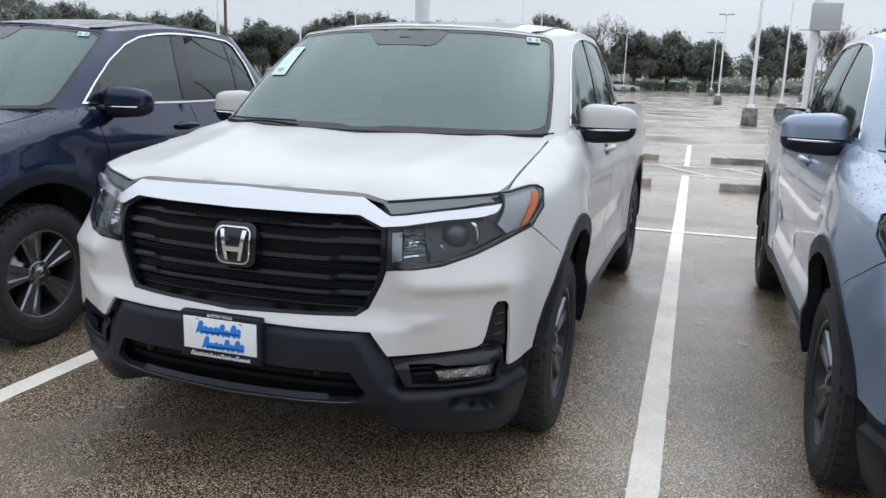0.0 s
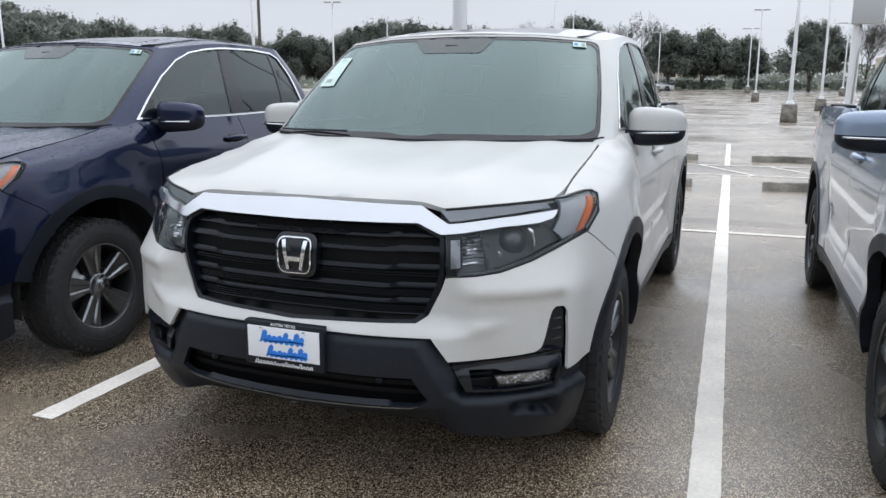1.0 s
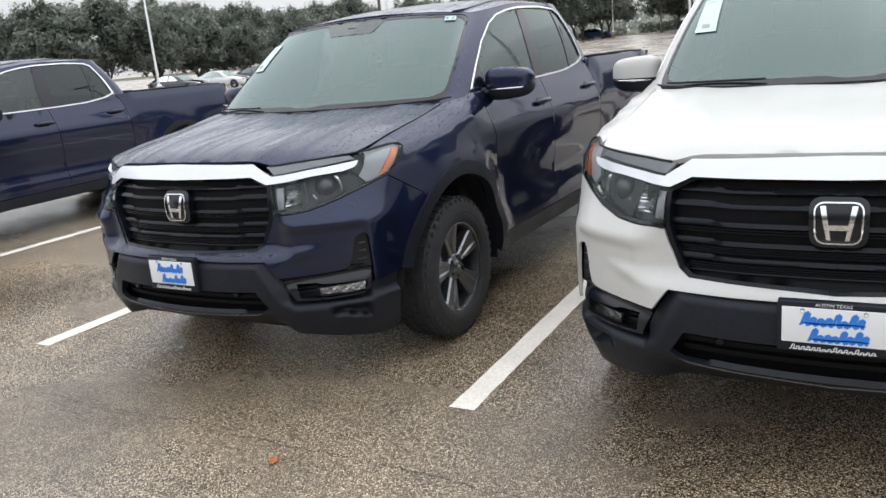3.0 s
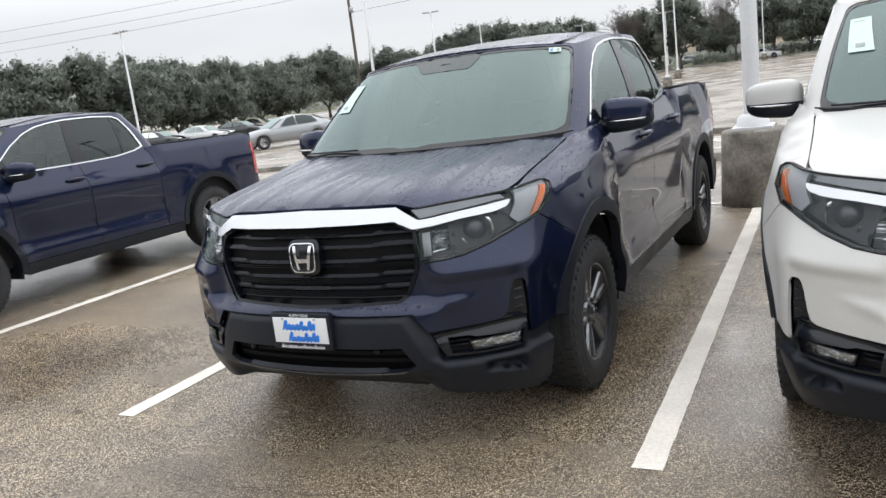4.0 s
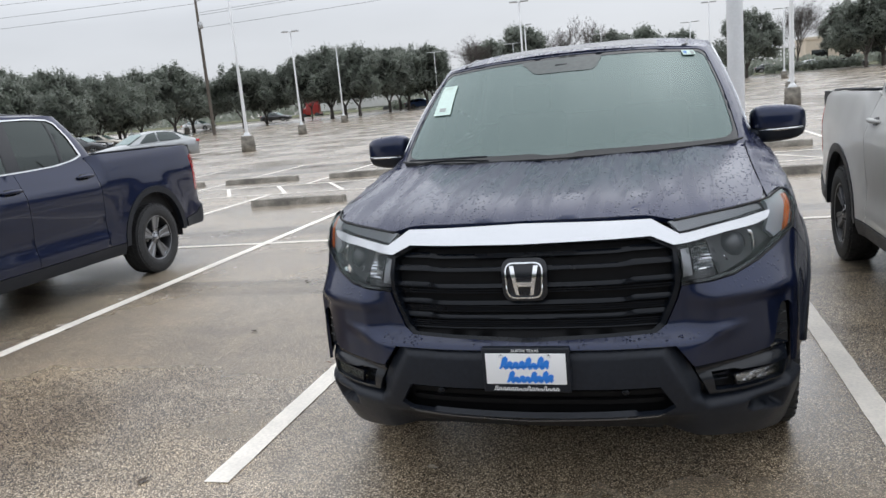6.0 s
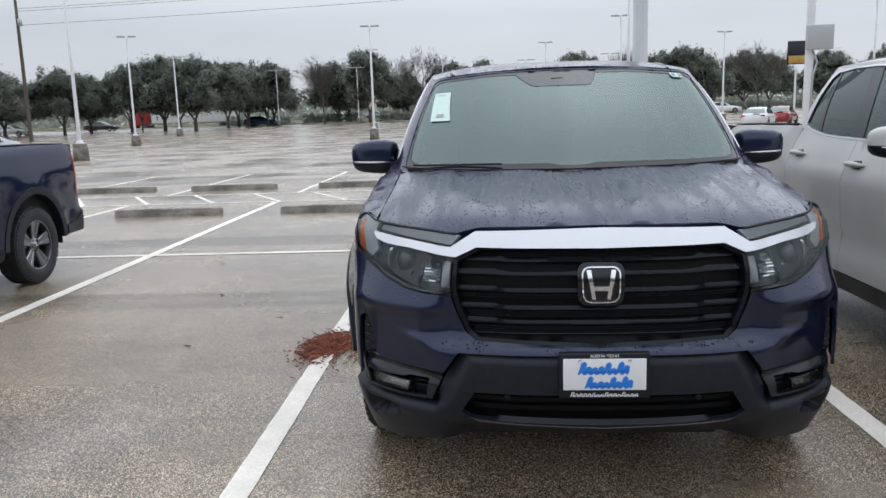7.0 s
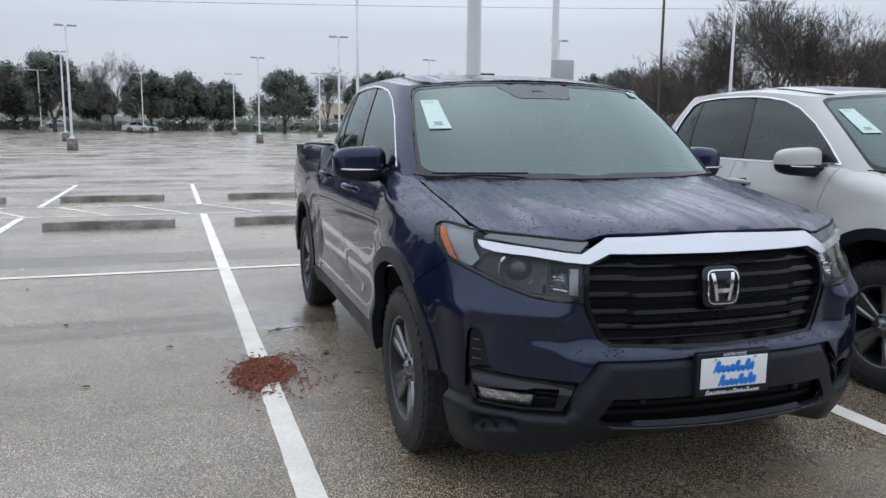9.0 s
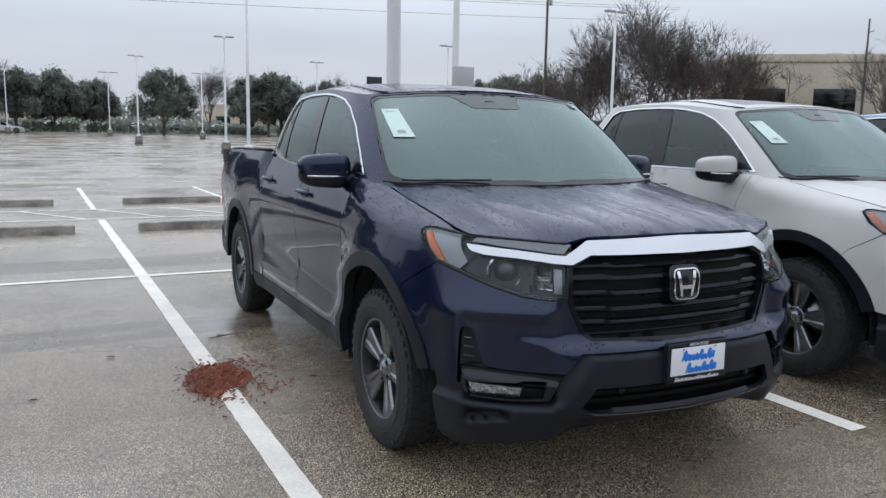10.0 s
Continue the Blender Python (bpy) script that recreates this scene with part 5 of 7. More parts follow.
def asphalt():
    m = mat("wet_pebbled_asphalt", (0.3, 0.27, 0.23), 0.5)
    n, l = m.node_tree.nodes, m.node_tree.links
    p = n["Principled BSDF"]
    co = n.new("ShaderNodeTexCoord")

    def tex(kind, scale, detail=5.0, rough=0.55):
        t = n.new(kind)
        t.inputs["Scale"].default_value = scale
        if kind == "ShaderNodeTexNoise":
            t.inputs["Detail"].default_value, t.inputs["Roughness"].default_value = detail, rough
        l.new(co.outputs["Object"], t.inputs["Vector"])
        return t

    def ramp(value, stops):
        r = n.new("ShaderNodeValToRGB")
        e = r.color_ramp.elements
        e[0].position, e[0].color = stops[0][0], (*stops[0][1], 1)
        e[1].position, e[1].color = stops[-1][0], (*stops[-1][1], 1)
        for pos, c in stops[1:-1]:
            e.new(pos).color = (*c, 1)
        l.new(value, r.inputs[0])
        return r.outputs[0]

    def mixed(a, b, fac, mode="MIX"):
        x = n.new("ShaderNodeMix")
        x.data_type, x.blend_type = "RGBA", mode
        if isinstance(fac, float):
            x.inputs["Factor"].default_value = fac
        else:
            l.new(fac, x.inputs["Factor"])
        l.new(a, x.inputs["A"])
        l.new(b, x.inputs["B"])
        return x.outputs["Result"]
    # pebbles of several browns and greys in dark binder, wet glints painted in
    peb = tex("ShaderNodeTexVoronoi", 205.0)
    tone = n.new("ShaderNodeSeparateColor")
    l.new(peb.outputs["Color"], tone.inputs[0])
    stones = ramp(tone.outputs[0], [(0.0, (0.055, 0.043, 0.029)), (0.42, (0.205, 0.160, 0.110)), (0.75, (0.53, 0.435, 0.315)), (1.0, (1.0, 0.87, 0.69))])
    gap = ramp(peb.outputs["Distance"], [(0.18, (1.30, 1.30, 1.30)), (0.42, (0.86, 0.85, 0.83)), (0.64, (0.34, 0.325, 0.305))])
    col = mixed(stones, gap, 1.0, "MULTIPLY")
    blot = ramp(tex("ShaderNodeTexNoise", 0.55).outputs["Fac"], [(0.32, (0.62, 0.60, 0.60)), (0.5, (0.95, 0.93, 0.90)), (0.7, (1.25, 1.2, 1.12))])
    col = mixed(col, blot, 1.0, "MULTIPLY")
    fine = ramp(tex("ShaderNodeTexNoise", 4.0).outputs["Fac"], [(0.3, (0.82, 0.82, 0.83)), (0.7, (1.15, 1.14, 1.12))])
    col = mixed(col, fine, 1.0, "MULTIPLY")
    # drying streaks that lie across the lot
    lay = n.new("ShaderNodeMapping")
    lay.inputs["Scale"].default_value = (0.045, 0.9, 1.0)
    l.new(co.outputs["Object"], lay.inputs["Vector"])
    strk = n.new("ShaderNodeTexNoise")
    strk.inputs["Scale"].default_value, strk.inputs["Detail"].default_value = 1.0, 6.0
    l.new(lay.outputs[0], strk.inputs["Vector"])
    col = mixed(col, ramp(strk.outputs["Fac"], [(0.35, (0.56, 0.55, 0.54)), (0.41, (1.0, 1.0, 1.0)), (0.7, (1.08, 1.07, 1.06))]), 1.0, "MULTIPLY")
    place = n.new("ShaderNodeSeparateXYZ")
    l.new(co.outputs["Object"], place.inputs[0])
    edge = n.new("ShaderNodeMath")
    edge.operation = "MULTIPLY_ADD"
    edge.inputs[1].default_value = 9.0
    l.new(tex("ShaderNodeTexNoise", 0.3).outputs["Fac"], edge.inputs[0])
    l.new(place.outputs["Y"], edge.inputs[2])
    worn = n.new("ShaderNodeMapRange")
    worn.inputs["From Min"].default_value, worn.inputs["From Max"].default_value = 7.0, 16.0
    worn.inputs["To Max"].default_value = 0.72
    l.new(edge.outputs[0], worn.inputs["Value"])
    pale = ramp(tex("ShaderNodeTexNoise", 9.0).outputs["Fac"], [(0.3, (0.302, 0.266, 0.218)), (0.7, (0.412, 0.365, 0.304))])
    pale = mixed(mixed(pale, blot, 0.6, "MULTIPLY"), ramp(strk.outputs["Fac"], [(0.35, (0.60, 0.59, 0.58)), (0.41, (1.0, 1.0, 1.0)), (0.7, (1.08, 1.07, 1.06))]), 1.0, "MULTIPLY")
    col = mixed(col, pale, worn.outputs[0])
    l.new(col, p.inputs["Base Color"])
    # worn smooth concrete-like sheen further in, film of water in patches
    wet = tex("ShaderNodeTexNoise", 0.35, 6.0)
    rough = n.new("ShaderNodeMapRange")
    rough.inputs["From Min"].default_value, rough.inputs["From Max"].default_value = 0.38, 0.62
    rough.inputs["To Min"].default_value, rough.inputs["To Max"].default_value = 0.14, 0.34
    l.new(wet.outputs["Fac"], rough.inputs["Value"])
    l.new(rough.outputs[0], p.inputs["Roughness"])
    p.inputs["Specular IOR Level"].default_value = 0.85
    b = n.new("ShaderNodeBump")
    b.inputs["Distance"].default_value = 0.004
    amount = n.new("ShaderNodeMapRange")
    amount.inputs["From Min"].default_value, amount.inputs["From Max"].default_value = 0.38, 0.62
    amount.inputs["To Min"].default_value, amount.inputs["To Max"].default_value = 0.08, 0.62
    l.new(wet.outputs["Fac"], amount.inputs["Value"])
    l.new(amount.outputs[0], b.inputs["Strength"])
    inv = n.new("ShaderNodeMath")
    inv.operation = "SUBTRACT"
    inv.inputs[0].default_value = 1.0
    l.new(peb.outputs["Distance"], inv.inputs[1])
    l.new(inv.outputs[0], b.inputs["Height"])
    l.new(b.outputs[0], p.inputs["Normal"])
    return m


ASPHALT = asphalt()
LINE_PAINT = mat("worn_white_line_paint", (0.84, 0.79, 0.71), 0.6, grain=0.10, grain_scale=60, stain=0.14, stain_scale=3.0, bump=0.4, bump_scale=220, rough_var=0.15)
CONCRETE = mat("weathered_concrete", (0.195, 0.18, 0.155), 0.75, grain=0.25, grain_scale=30, stain=0.55, stain_scale=4.0, bump=0.5, bump_scale=60)
POLE_WHITE = mat("white_pole_paint", (0.72, 0.73, 0.74), 0.45, grain=0.04, stain=0.08, stain_scale=1.0)
GRASS = mat("winter_grass", (0.10, 0.105, 0.045), 0.9, grain=0.4, grain_scale=2.0, stain=0.3, stain_scale=0.1)


def build_ground():
    bm = bmesh.new()
    xs = [-900, -400, -200, -100, -50, -20, 0, 20, 50, 100, 200, 400, 900]
    ys = [-300, -60, 0, 20, 40, 55] + [55 + 5 * k for k in range(1, 17)] + [140, 150, 180, 240, 260, 400, 900, 2500]
    grid = [[bm.verts.new((x, y, ground_z(y))) for x in xs] for y in ys]
    for a, b in zip(grid, grid[1:]):
        for i in range(len(xs) - 1):
            bm.faces.new((a[i], a[i + 1], b[i + 1], b[i]))
    return tagged(part("ground", bm, ASPHALT), "wet brown-grey pebbled asphalt of a parking lot", "ground", kind="structure")


build_ground()
line_rng = random.Random(4)


def painted_line(a, b, w=0.12, lift=0.004):
    """A painted stripe with slightly frayed edges, laid on the ground."""
    a, b = Vector((*a, 0)), Vector((*b, 0))
    d = (b - a)
    n = max(2, int(d.length / 0.06))
    side = Vector((-d.y, d.x, 0)).normalized()
    bm = bmesh.new()
    prev = None
    for k in range(n + 1):
        p = a + d * (k / n)
        row = []
        for s in (-1, 1):
            q = p + side * s * (w / 2 + line_rng.uniform(-.0022, .0018))
            row.append(bm.verts.new((q.x, q.y, ground_z(q.y) + lift)))
        if prev:
            bm.faces.new((prev[0], row[0], row[1], prev[1]))
        prev = row
    bmesh.ops.recalc_face_normals(bm, faces=bm.faces)
    if bm.faces[:] and bm.faces[0].normal.z < 0:
        bmesh.ops.reverse_faces(bm, faces=bm.faces)
    return tagged(part("parking_line", bm, LINE_PAINT), "worn white painted parking line on asphalt", "road marking", "parking lines", "structure")


BAYS = [0.052 + 2.843 * k for k in range(-9, 7)]
for x in BAYS:
    painted_line((x, 2.58), (x, 14.28))
    painted_line((x, 16.2), (x, 22.3), .10)
painted_line((BAYS[0], 8.58), (BAYS[-1], 8.58), .10, .0055)
painted_line((BAYS[0], 14.37), (BAYS[-1], 14.37), .09, .0055)
painted_line((BAYS[0], 16.12), (BAYS[-1], 16.12), .09, .0055)
for k in range(-12, 18):
    painted_line((-9.40 + 1.28 * k, 16.05), (-8.45 + 1.28 * k, 14.42), .08, .007)


def build_stop():
    """A precast concrete wheel stop with sloped faces and worn edges."""
    bm = bmesh.new()
    rng = random.Random(2)
    rows = []
    n = 16
    for k in range(n + 1):
        x = -.90 + 1.80 * k / n
        end = .02 if k in (0, n) else 0
        j = lambda: rng.uniform(-.004, .004)
        prof = [(-.085, 0), (-.075 + j(), .06), (-.06 + j(), .115 + j()), (-.045, .125 - end + j()), (.045, .125 - end + j()), (.06 + j(), .115 + j()), (.075 + j(), .06), (.085, 0)]
        rows.append([bm.verts.new((x, y, z)) for y, z in prof])
    for a, b in zip(rows, rows[1:]):
        for i in range(7):
            bm.faces.new((a[i], a[i + 1], b[i + 1], b[i]))
    bm.faces.new(rows[0])
    bm.faces.new(rows[-1])
    bmesh.ops.recalc_face_normals(bm, faces=bm.faces)
    return tagged(part("wheel_stop", bm, CONCRETE, smooth=False), "weathered grey-brown concrete wheel stop on asphalt", "wheel stop", "wheel stops")


first_stop = build_stop()
# the stops were dropped by hand: each lies a little off the middle of its bay
NEAR_OFF = {5: .08, 6: .05, 7: -.12}
FAR_OFF = {4: -.26, 5: -.28, 6: -.21, 7: .16, 8: -.13, 9: .01}
STOP_PLACES = [(x + 1.42 + NEAR_OFF.get(k, line_rng.uniform(-.06, .06)), 12.50) for k, x in enumerate(BAYS[:-1])]
STOP_PLACES += [(x + 1.42 + FAR_OFF.get(k, line_rng.uniform(-.2, .2)), 17.22) for k, x in enumerate(BAYS[:-1])]
first_stop.matrix_basis = pose(STOP_PLACES[0][0], STOP_PLACES[0][1], 0)
for x, y in STOP_PLACES[1:]:
    m_ = pose(x, y + line_rng.uniform(-.05, .05), 0, 0, 0, line_rng.uniform(-.8, .8)) @ Matrix.Diagonal((1.0 if y < 15 else 1.08, 1, 1, 1))
    copy_thing(first_stop, m_).matrix_basis = m_

# ---- light poles ----
LAMP_GREY = mat("pale_lamp_housing", (0.45, 0.46, 0.47), 0.5, 0.2)


def build_light_pole(height, head_span, thick=0.085, base_h=0.78, base_r=0.32):
    """A white lot light: concrete drum, plate, tapered shaft, cross arm and two flat lamp heads."""
    t = thing("light_pole", "white parking lot light pole on a round concrete base", "street lamp", "parking lot light poles")
    drum = lathe([(0, 0), (0, base_r * 1.10), (base_h * .5, base_r * 1.05), (base_h - .03, base_r), (base_h, base_r - .02), (base_h + .004, 0)], axis="z", steps=28)
    part("base", drum, CONCRETE, t, "stained round concrete base")
    part("base_plate", moved(box(bmesh.new(), (-.2, -.2, 0), (.2, .2, .03), .004), Matrix.Translation((0, 0, base_h))), POLE_WHITE, t)
    part("base_cover", lathe([(base_h + .03, .17), (base_h + .12, .15), (base_h + .16, thick + .01)], axis="z", steps=20), POLE_WHITE, t)
    part("shaft", lathe([(base_h + .03, thick), (height * .5, thick * .9), (height, thick * .62), (height + .01, 0)], axis="z", steps=16), POLE_WHITE, t)
    part("arm", tube(bmesh.new(), [(-head_span * .3, 0, height - .06), (head_span * .3, 0, height - .06)], .035, 6), POLE_WHITE, t)
    for sg in (1, -1):
        h = box(bmesh.new(), (-head_span * .22, -.17, -.05), (head_span * .22, .17, .05), .03, 2)
        part("lamp_head", moved(h, Matrix.Translation((sg * head_span * .30, 0, height - .02))), LAMP_GREY, t)
    return t


near_pole = build_light_pole(8.1, 1.3)
far_pole = build_light_pole(7.8, 2.2, .075)


def at_bearing(eye, bearing, d):
    return eye[0] + d * math.sin(radians(bearing)), eye[1] + d * math.cos(radians(bearing))


LATE, LAST, MIDWAY, EARLY = (-5.76, -.08), (-6.55, .13), (-3.42, -.17), (-1.72, -.2)
near_pole.matrix_basis = pose(-2.84, 8.56, 0)
lot_poles = [(-23.1, 35.4), (-30.7, 58.5), (2.41, 37.4), at_bearing(LATE, -6.51, 58), at_bearing(LATE, -6.79, 81), at_bearing(LATE, 5.67, 79), at_bearing(LATE, 11.17, 58), at_bearing(LATE, 26.85, 59),
             at_bearing(LAST, 39.34, 43), at_bearing(LAST, 18.3, 77), at_bearing(MIDWAY, -46.1, 56), at_bearing(MIDWAY, -21.83, 88)]
for k, (x, y) in enumerate(lot_poles):
    copy_thing(near_pole, pose(x, y, ground_z(y), 0, 0, (0, 12, -8, 5)[k % 4]))
street_poles = [at_bearing(LATE, -13.78, 115), at_bearing(LATE, -8.1, 113), at_bearing(LATE, -1.93, 111), at_bearing(LATE, 4.05, 107), at_bearing(LAST, 10.42, 100), at_bearing(MIDWAY, -36.23, 105), at_bearing(MIDWAY, -32.66, 110)]
x, y = street_poles[0]
far_pole.matrix_basis = pose(x, y, ground_z(y))
for x, y in street_poles[1:]:
    copy_thing(far_pole, pose(x, y, ground_z(y)))

# the pole with an equipment box
box_pole = copy_thing(near_pole, pose(2.06, 16.2, 0))
tagged(box_pole, "white light pole beside the bays with a pale equipment box")
part("equipment_box", moved(box(bmesh.new(), (-.12, -.22, 2.58), (.38, -.06, 3.06), .02), Matrix()), LAMP_GREY, box_pole, "pale grey equipment box")
part("box_bracket", tube(bmesh.new(), [(.02, -.06, 2.62), (.12, -.10, 2.35), (.05, -.09, 2.1), (.02, -.08, 1.2)], .02, 6), LAMP_GREY, box_pole)

# ---- utility poles and wires ----
WOOD = mat("grey_brown_timber", (0.10, 0.085, 0.07), 0.85, grain=0.3, grain_scale=8, stain=0.2)
WIRE = mat("grey_aluminium_cable", (0.16, 0.16, 0.17), 0.55, 0.3, grain=0.1)


def build_utility_pole(h):
    t = thing("utility_pole", "tall weathered timber utility pole with crossarms", "utility pole", "utility poles")
    part("pole", lathe([(0, .20), (h * .6, .16), (h, .11), (h + .01, 0)], axis="z", steps=12), WOOD, t)
    for z in (h - 1.0, h - 2.6):
        part("insulator_arm", tube(bmesh.new(), [(.1, -.1, z), (.9, -.1, z + .15)], .05, 6), LAMP_GREY, t)
    part("transformer", moved(lathe([(0, .0), (0, .22), (.7, .22), (.75, 0)], axis="z", steps=14), Matrix.Translation((.35, -.2, h - 5.5))), LAMP_GREY, t)
    return t


u1 = build_utility_pole(17.0)
ux, uy = at_bearing(MIDWAY, -30.9, 92)
u1.matrix_basis = pose(ux, uy, ground_z(uy))
for bearing, d in ((34.6, 62), (55.2, 70)):
    x, y = at_bearing(LAST, bearing, d)
    m_ = pose(x, y, ground_z(y) - (0 if d < 65 else 6)) @ Matrix.Diagonal((.6, .6, 1, 1))
    copy_thing(u1, m_).matrix_basis = m_


def cable(a, b, sag):
    a, b = Vector(a), Vector(b)
    pts = []
    for k in range(25):
        w = k / 24
        p = a.lerp(b, w)
        p.z -= sag * 4 * w * (1 - w)
        pts.append(p)
    return tagged(part("power_line", tube(bmesh.new(), pts, .018, 4), WIRE), "thin grey overhead power cable between poles", "power line", "power lines")


for dz in (0.0, 1.35, 1.6):
    cable((ux, uy, ground_z(uy) + 11.6 + dz), (60, 70, 15.0 + dz), .6)
for dz in (0.0, -1.3, -2.4):
    cable((ux, uy, ground_z(uy) + 16.6 + dz), (ux - 120, uy - 38, 17 + dz), 1.6)

# ---- trees ----
# paler than oak leaves are: the far haze is put into the colour
LEAF = mat("hazed_live_oak_leaves", (0.205, 0.235, 0.190), 1.0, spec=0.1, grain=0.12, grain_scale=1.2, stain=0.3, stain_scale=0.35)
# leaves let light through, so a crown reads as one soft mass
nodes_, links_ = LEAF.node_tree.nodes, LEAF.node_tree.links
glow_through = nodes_.new("ShaderNodeBsdfTranslucent")
glow_through.inputs[0].default_value = (0.35, 0.37, 0.33, 1)
leaf_mix = nodes_.new("ShaderNodeMixShader")
leaf_mix.inputs[0].default_value = 0.58
links_.new(nodes_["Principled BSDF"].outputs[0], leaf_mix.inputs[1])
links_.new(glow_through.outputs[0], leaf_mix.inputs[2])
links_.new(leaf_mix.outputs[0], nodes_["Material Output"].inputs["Surface"])
LEAF_BROWN = mat("russet_leaves", (0.16, 0.075, 0.035), 0.8, grain=0.4, grain_scale=1.5)
# bark grey lifted by some distance haze mixed into it
BARK = mat("hazed_grey_bark", (0.105, 0.092, 0.084), 0.9, grain=0.3, grain_scale=5)


def limb(bm, start, way, length, r, rng, depth, kids, spread, ends):
    """One tapered limb and, from it, its branches."""
    pts, p, d = [start], start.copy(), way.normalized()
    n = 4
    for k in range(n):
        d = (d + Vector((rng.gauss(0, .12), rng.gauss(0, .12), rng.gauss(.03, .08)))).normalized()
        p = p + d * length / n
        pts.append(p.copy())
    tube(bm, pts, [r * (1 - .55 * k / n) for k in range(n + 1)], 6 if r > .06 else (4 if r > .02 else 3), False)
    ends.append((p, d))
    if depth:
        for k in range(kids):
            a = rng.uniform(0, 2 * math.pi)
            q = pts[rng.randint(2, n)]
            side = d.cross(Vector((math.cos(a), math.sin(a), .3))).normalized()
            limb(bm, q, d * (1 - spread) + side * spread + Vector((0, 0, .12)), length * rng.uniform(.6, .82), r * .5, rng, depth - 1, kids, spread, ends)


def build_oak(seed, h, w):
    """A live oak: short forked trunk, spreading limbs and a broken crown of small leaf sprays."""
    rng = random.Random(seed)
    t = thing("oak_tree", "dark green live oak with a spreading uneven crown", "tree", "lot edge trees")
    bm, ends = bmesh.new(), []
    for k in range(4):
        a = k * 1.57 + rng.uniform(-.4, .4)
        limb(bm, Vector((0, 0, h * .14)), Vector((math.cos(a) * .5, math.sin(a) * .5, 1)), h * .30, .12, rng, 2, 3, .55, ends)
    tube(bm, [(0, 0, -.2), (.03, 0, h * .08), (0, .02, h * .18)], [.26, .2, .19], 8)
    part("trunk", bm, BARK, t)
    # lobes of the crown: centre, radius, upward stretch
    lobes = []
    for k in range(48):
        a, rr = rng.uniform(0, 2 * math.pi), rng.uniform(.1, 1.15) ** .6
        zz = rng.uniform(.35, .86)
        squash = 1 - .70 * max(0, (zz - .5)) / .5
        lobes.append((Vector((math.cos(a) * rr * w * .42 * squash, math.sin(a) * rr * w * .42 * squash, h * zz)), rng.uniform(.075, .165) * w, rng.uniform(.7, 1.1)))
    # a few leaders stand out of the crown
    for k in range(9):
        a, rr = rng.uniform(0, 2 * math.pi), rng.uniform(.03, .24)
        lobes.append((Vector((math.cos(a) * rr * w, math.sin(a) * rr * w, h * rng.uniform(.82, .92))), rng.uniform(.035, .06) * w, rng.uniform(1.5, 2.4)))
    vs, fs, ns = [], [], []
    for c, r, tall in lobes:
        for _ in range(430 if r > .06 * w else 200):
            far_out = rng.random()
            d = Vector((rng.gauss(0, 1), rng.gauss(0, 1), rng.gauss(0, 1))).normalized() * r * (rng.uniform(.45, 1.04) if far_out < .84 else rng.uniform(1.0, 1.5))
            d.z *= tall
            p = c + d
            s = rng.uniform(.15, .30) if far_out < .70 else rng.uniform(.08, .18)
            u = Vector((rng.gauss(0, 1), rng.gauss(0, 1), rng.gauss(0, 1))).normalized()
            v = u.cross(Vector((rng.gauss(0, 1), rng.gauss(0, 1), rng.gauss(0, 1)))).normalized()
            k = len(vs)
            vs += [p - u * s, p + v * s * .8, p + u * s * .9]
            fs.append((k, k + 1, k + 2))
            # leaves take the lie of their bough, so that the crown is shaded as soft clumps
            ns += [(d.normalized() * .7 + (p - Vector((0, 0, h * .5))).normalized() * .7 + Vector((0, 0, .3))).normalized()] * 3
    me = bpy.data.meshes.new("crown")
    me.from_pydata(vs, [], fs)
    me.normals_split_custom_set_from_vertices(ns)
    me.materials.append(LEAF)
    c = new("crown", me)
    c.parent = t
    return t


def build_bare(seed, h, leaves=0):
    """A leafless tree with a fan of fine twigs."""
    rng = random.Random(seed)
    t = thing("bare_tree", "leafless grey winter tree with fine twigs", "tree", "bare trees")
    bm, ends = bmesh.new(), []
    tube(bm, [(0, 0, -.2), (.02, .03, h * .12), (0, 0, h * .22)], [.17, .14, .12], 8)
    for k in range(5):
        a = k * 1.26 + rng.uniform(-.3, .3)
        limb(bm, Vector((0, 0, h * (.16 + .02 * k))), Vector((math.cos(a) * .55, math.sin(a) * .55, 1)), h * .33, .075, rng, 3, 5, .42, ends)
    part("trunk", bm, BARK, t)
    # fine twigs at the ends of the branches
    vs, fs = [], []
    for p, d in ends:
        for _ in range(4):
            way = (d + Vector((rng.gauss(0, .55), rng.gauss(0, .55), rng.gauss(.15, .4)))).normalized()
            q = p - d * rng.uniform(0, .5)
            tip_ = q + way * rng.uniform(.35, .95)
            u = way.orthogonal().normalized() * .012
            k = len(vs)
            vs += [q + u, q - u, tip_, q + way.cross(u)]
            fs += [(k, k + 1, k + 2), (k + 1, k + 3, k + 2)]
    me = bpy.data.meshes.new("twig_spray")
    me.from_pydata(vs, [], fs)
    me.materials.append(BARK)
    new("twig_spray", me).parent = t
    if leaves:
        vs, fs = [], []
        for p, d in rng.sample(ends, min(len(ends), leaves)):
            for _ in range(5):
                s = rng.uniform(.05, .14)
                q = p + Vector((rng.gauss(0, .25), rng.gauss(0, .25), rng.gauss(0, .2)))
                u = Vector((rng.gauss(0, 1), rng.gauss(0, 1), rng.gauss(0, 1))).normalized()
                v = u.orthogonal().normalized()
                k = len(vs)
                vs += [q - u * s, q + v * s * .6, q + u * s, q - v * s * .6]
                fs.append((k, k + 1, k + 2, k + 3))
        me = bpy.data.meshes.new("dry_leaves")
        me.from_pydata(vs, [], fs)
        me.materials.append(LEAF_BROWN)
        ob = new("dry_leaves", me)
        ob.parent = t
    return t


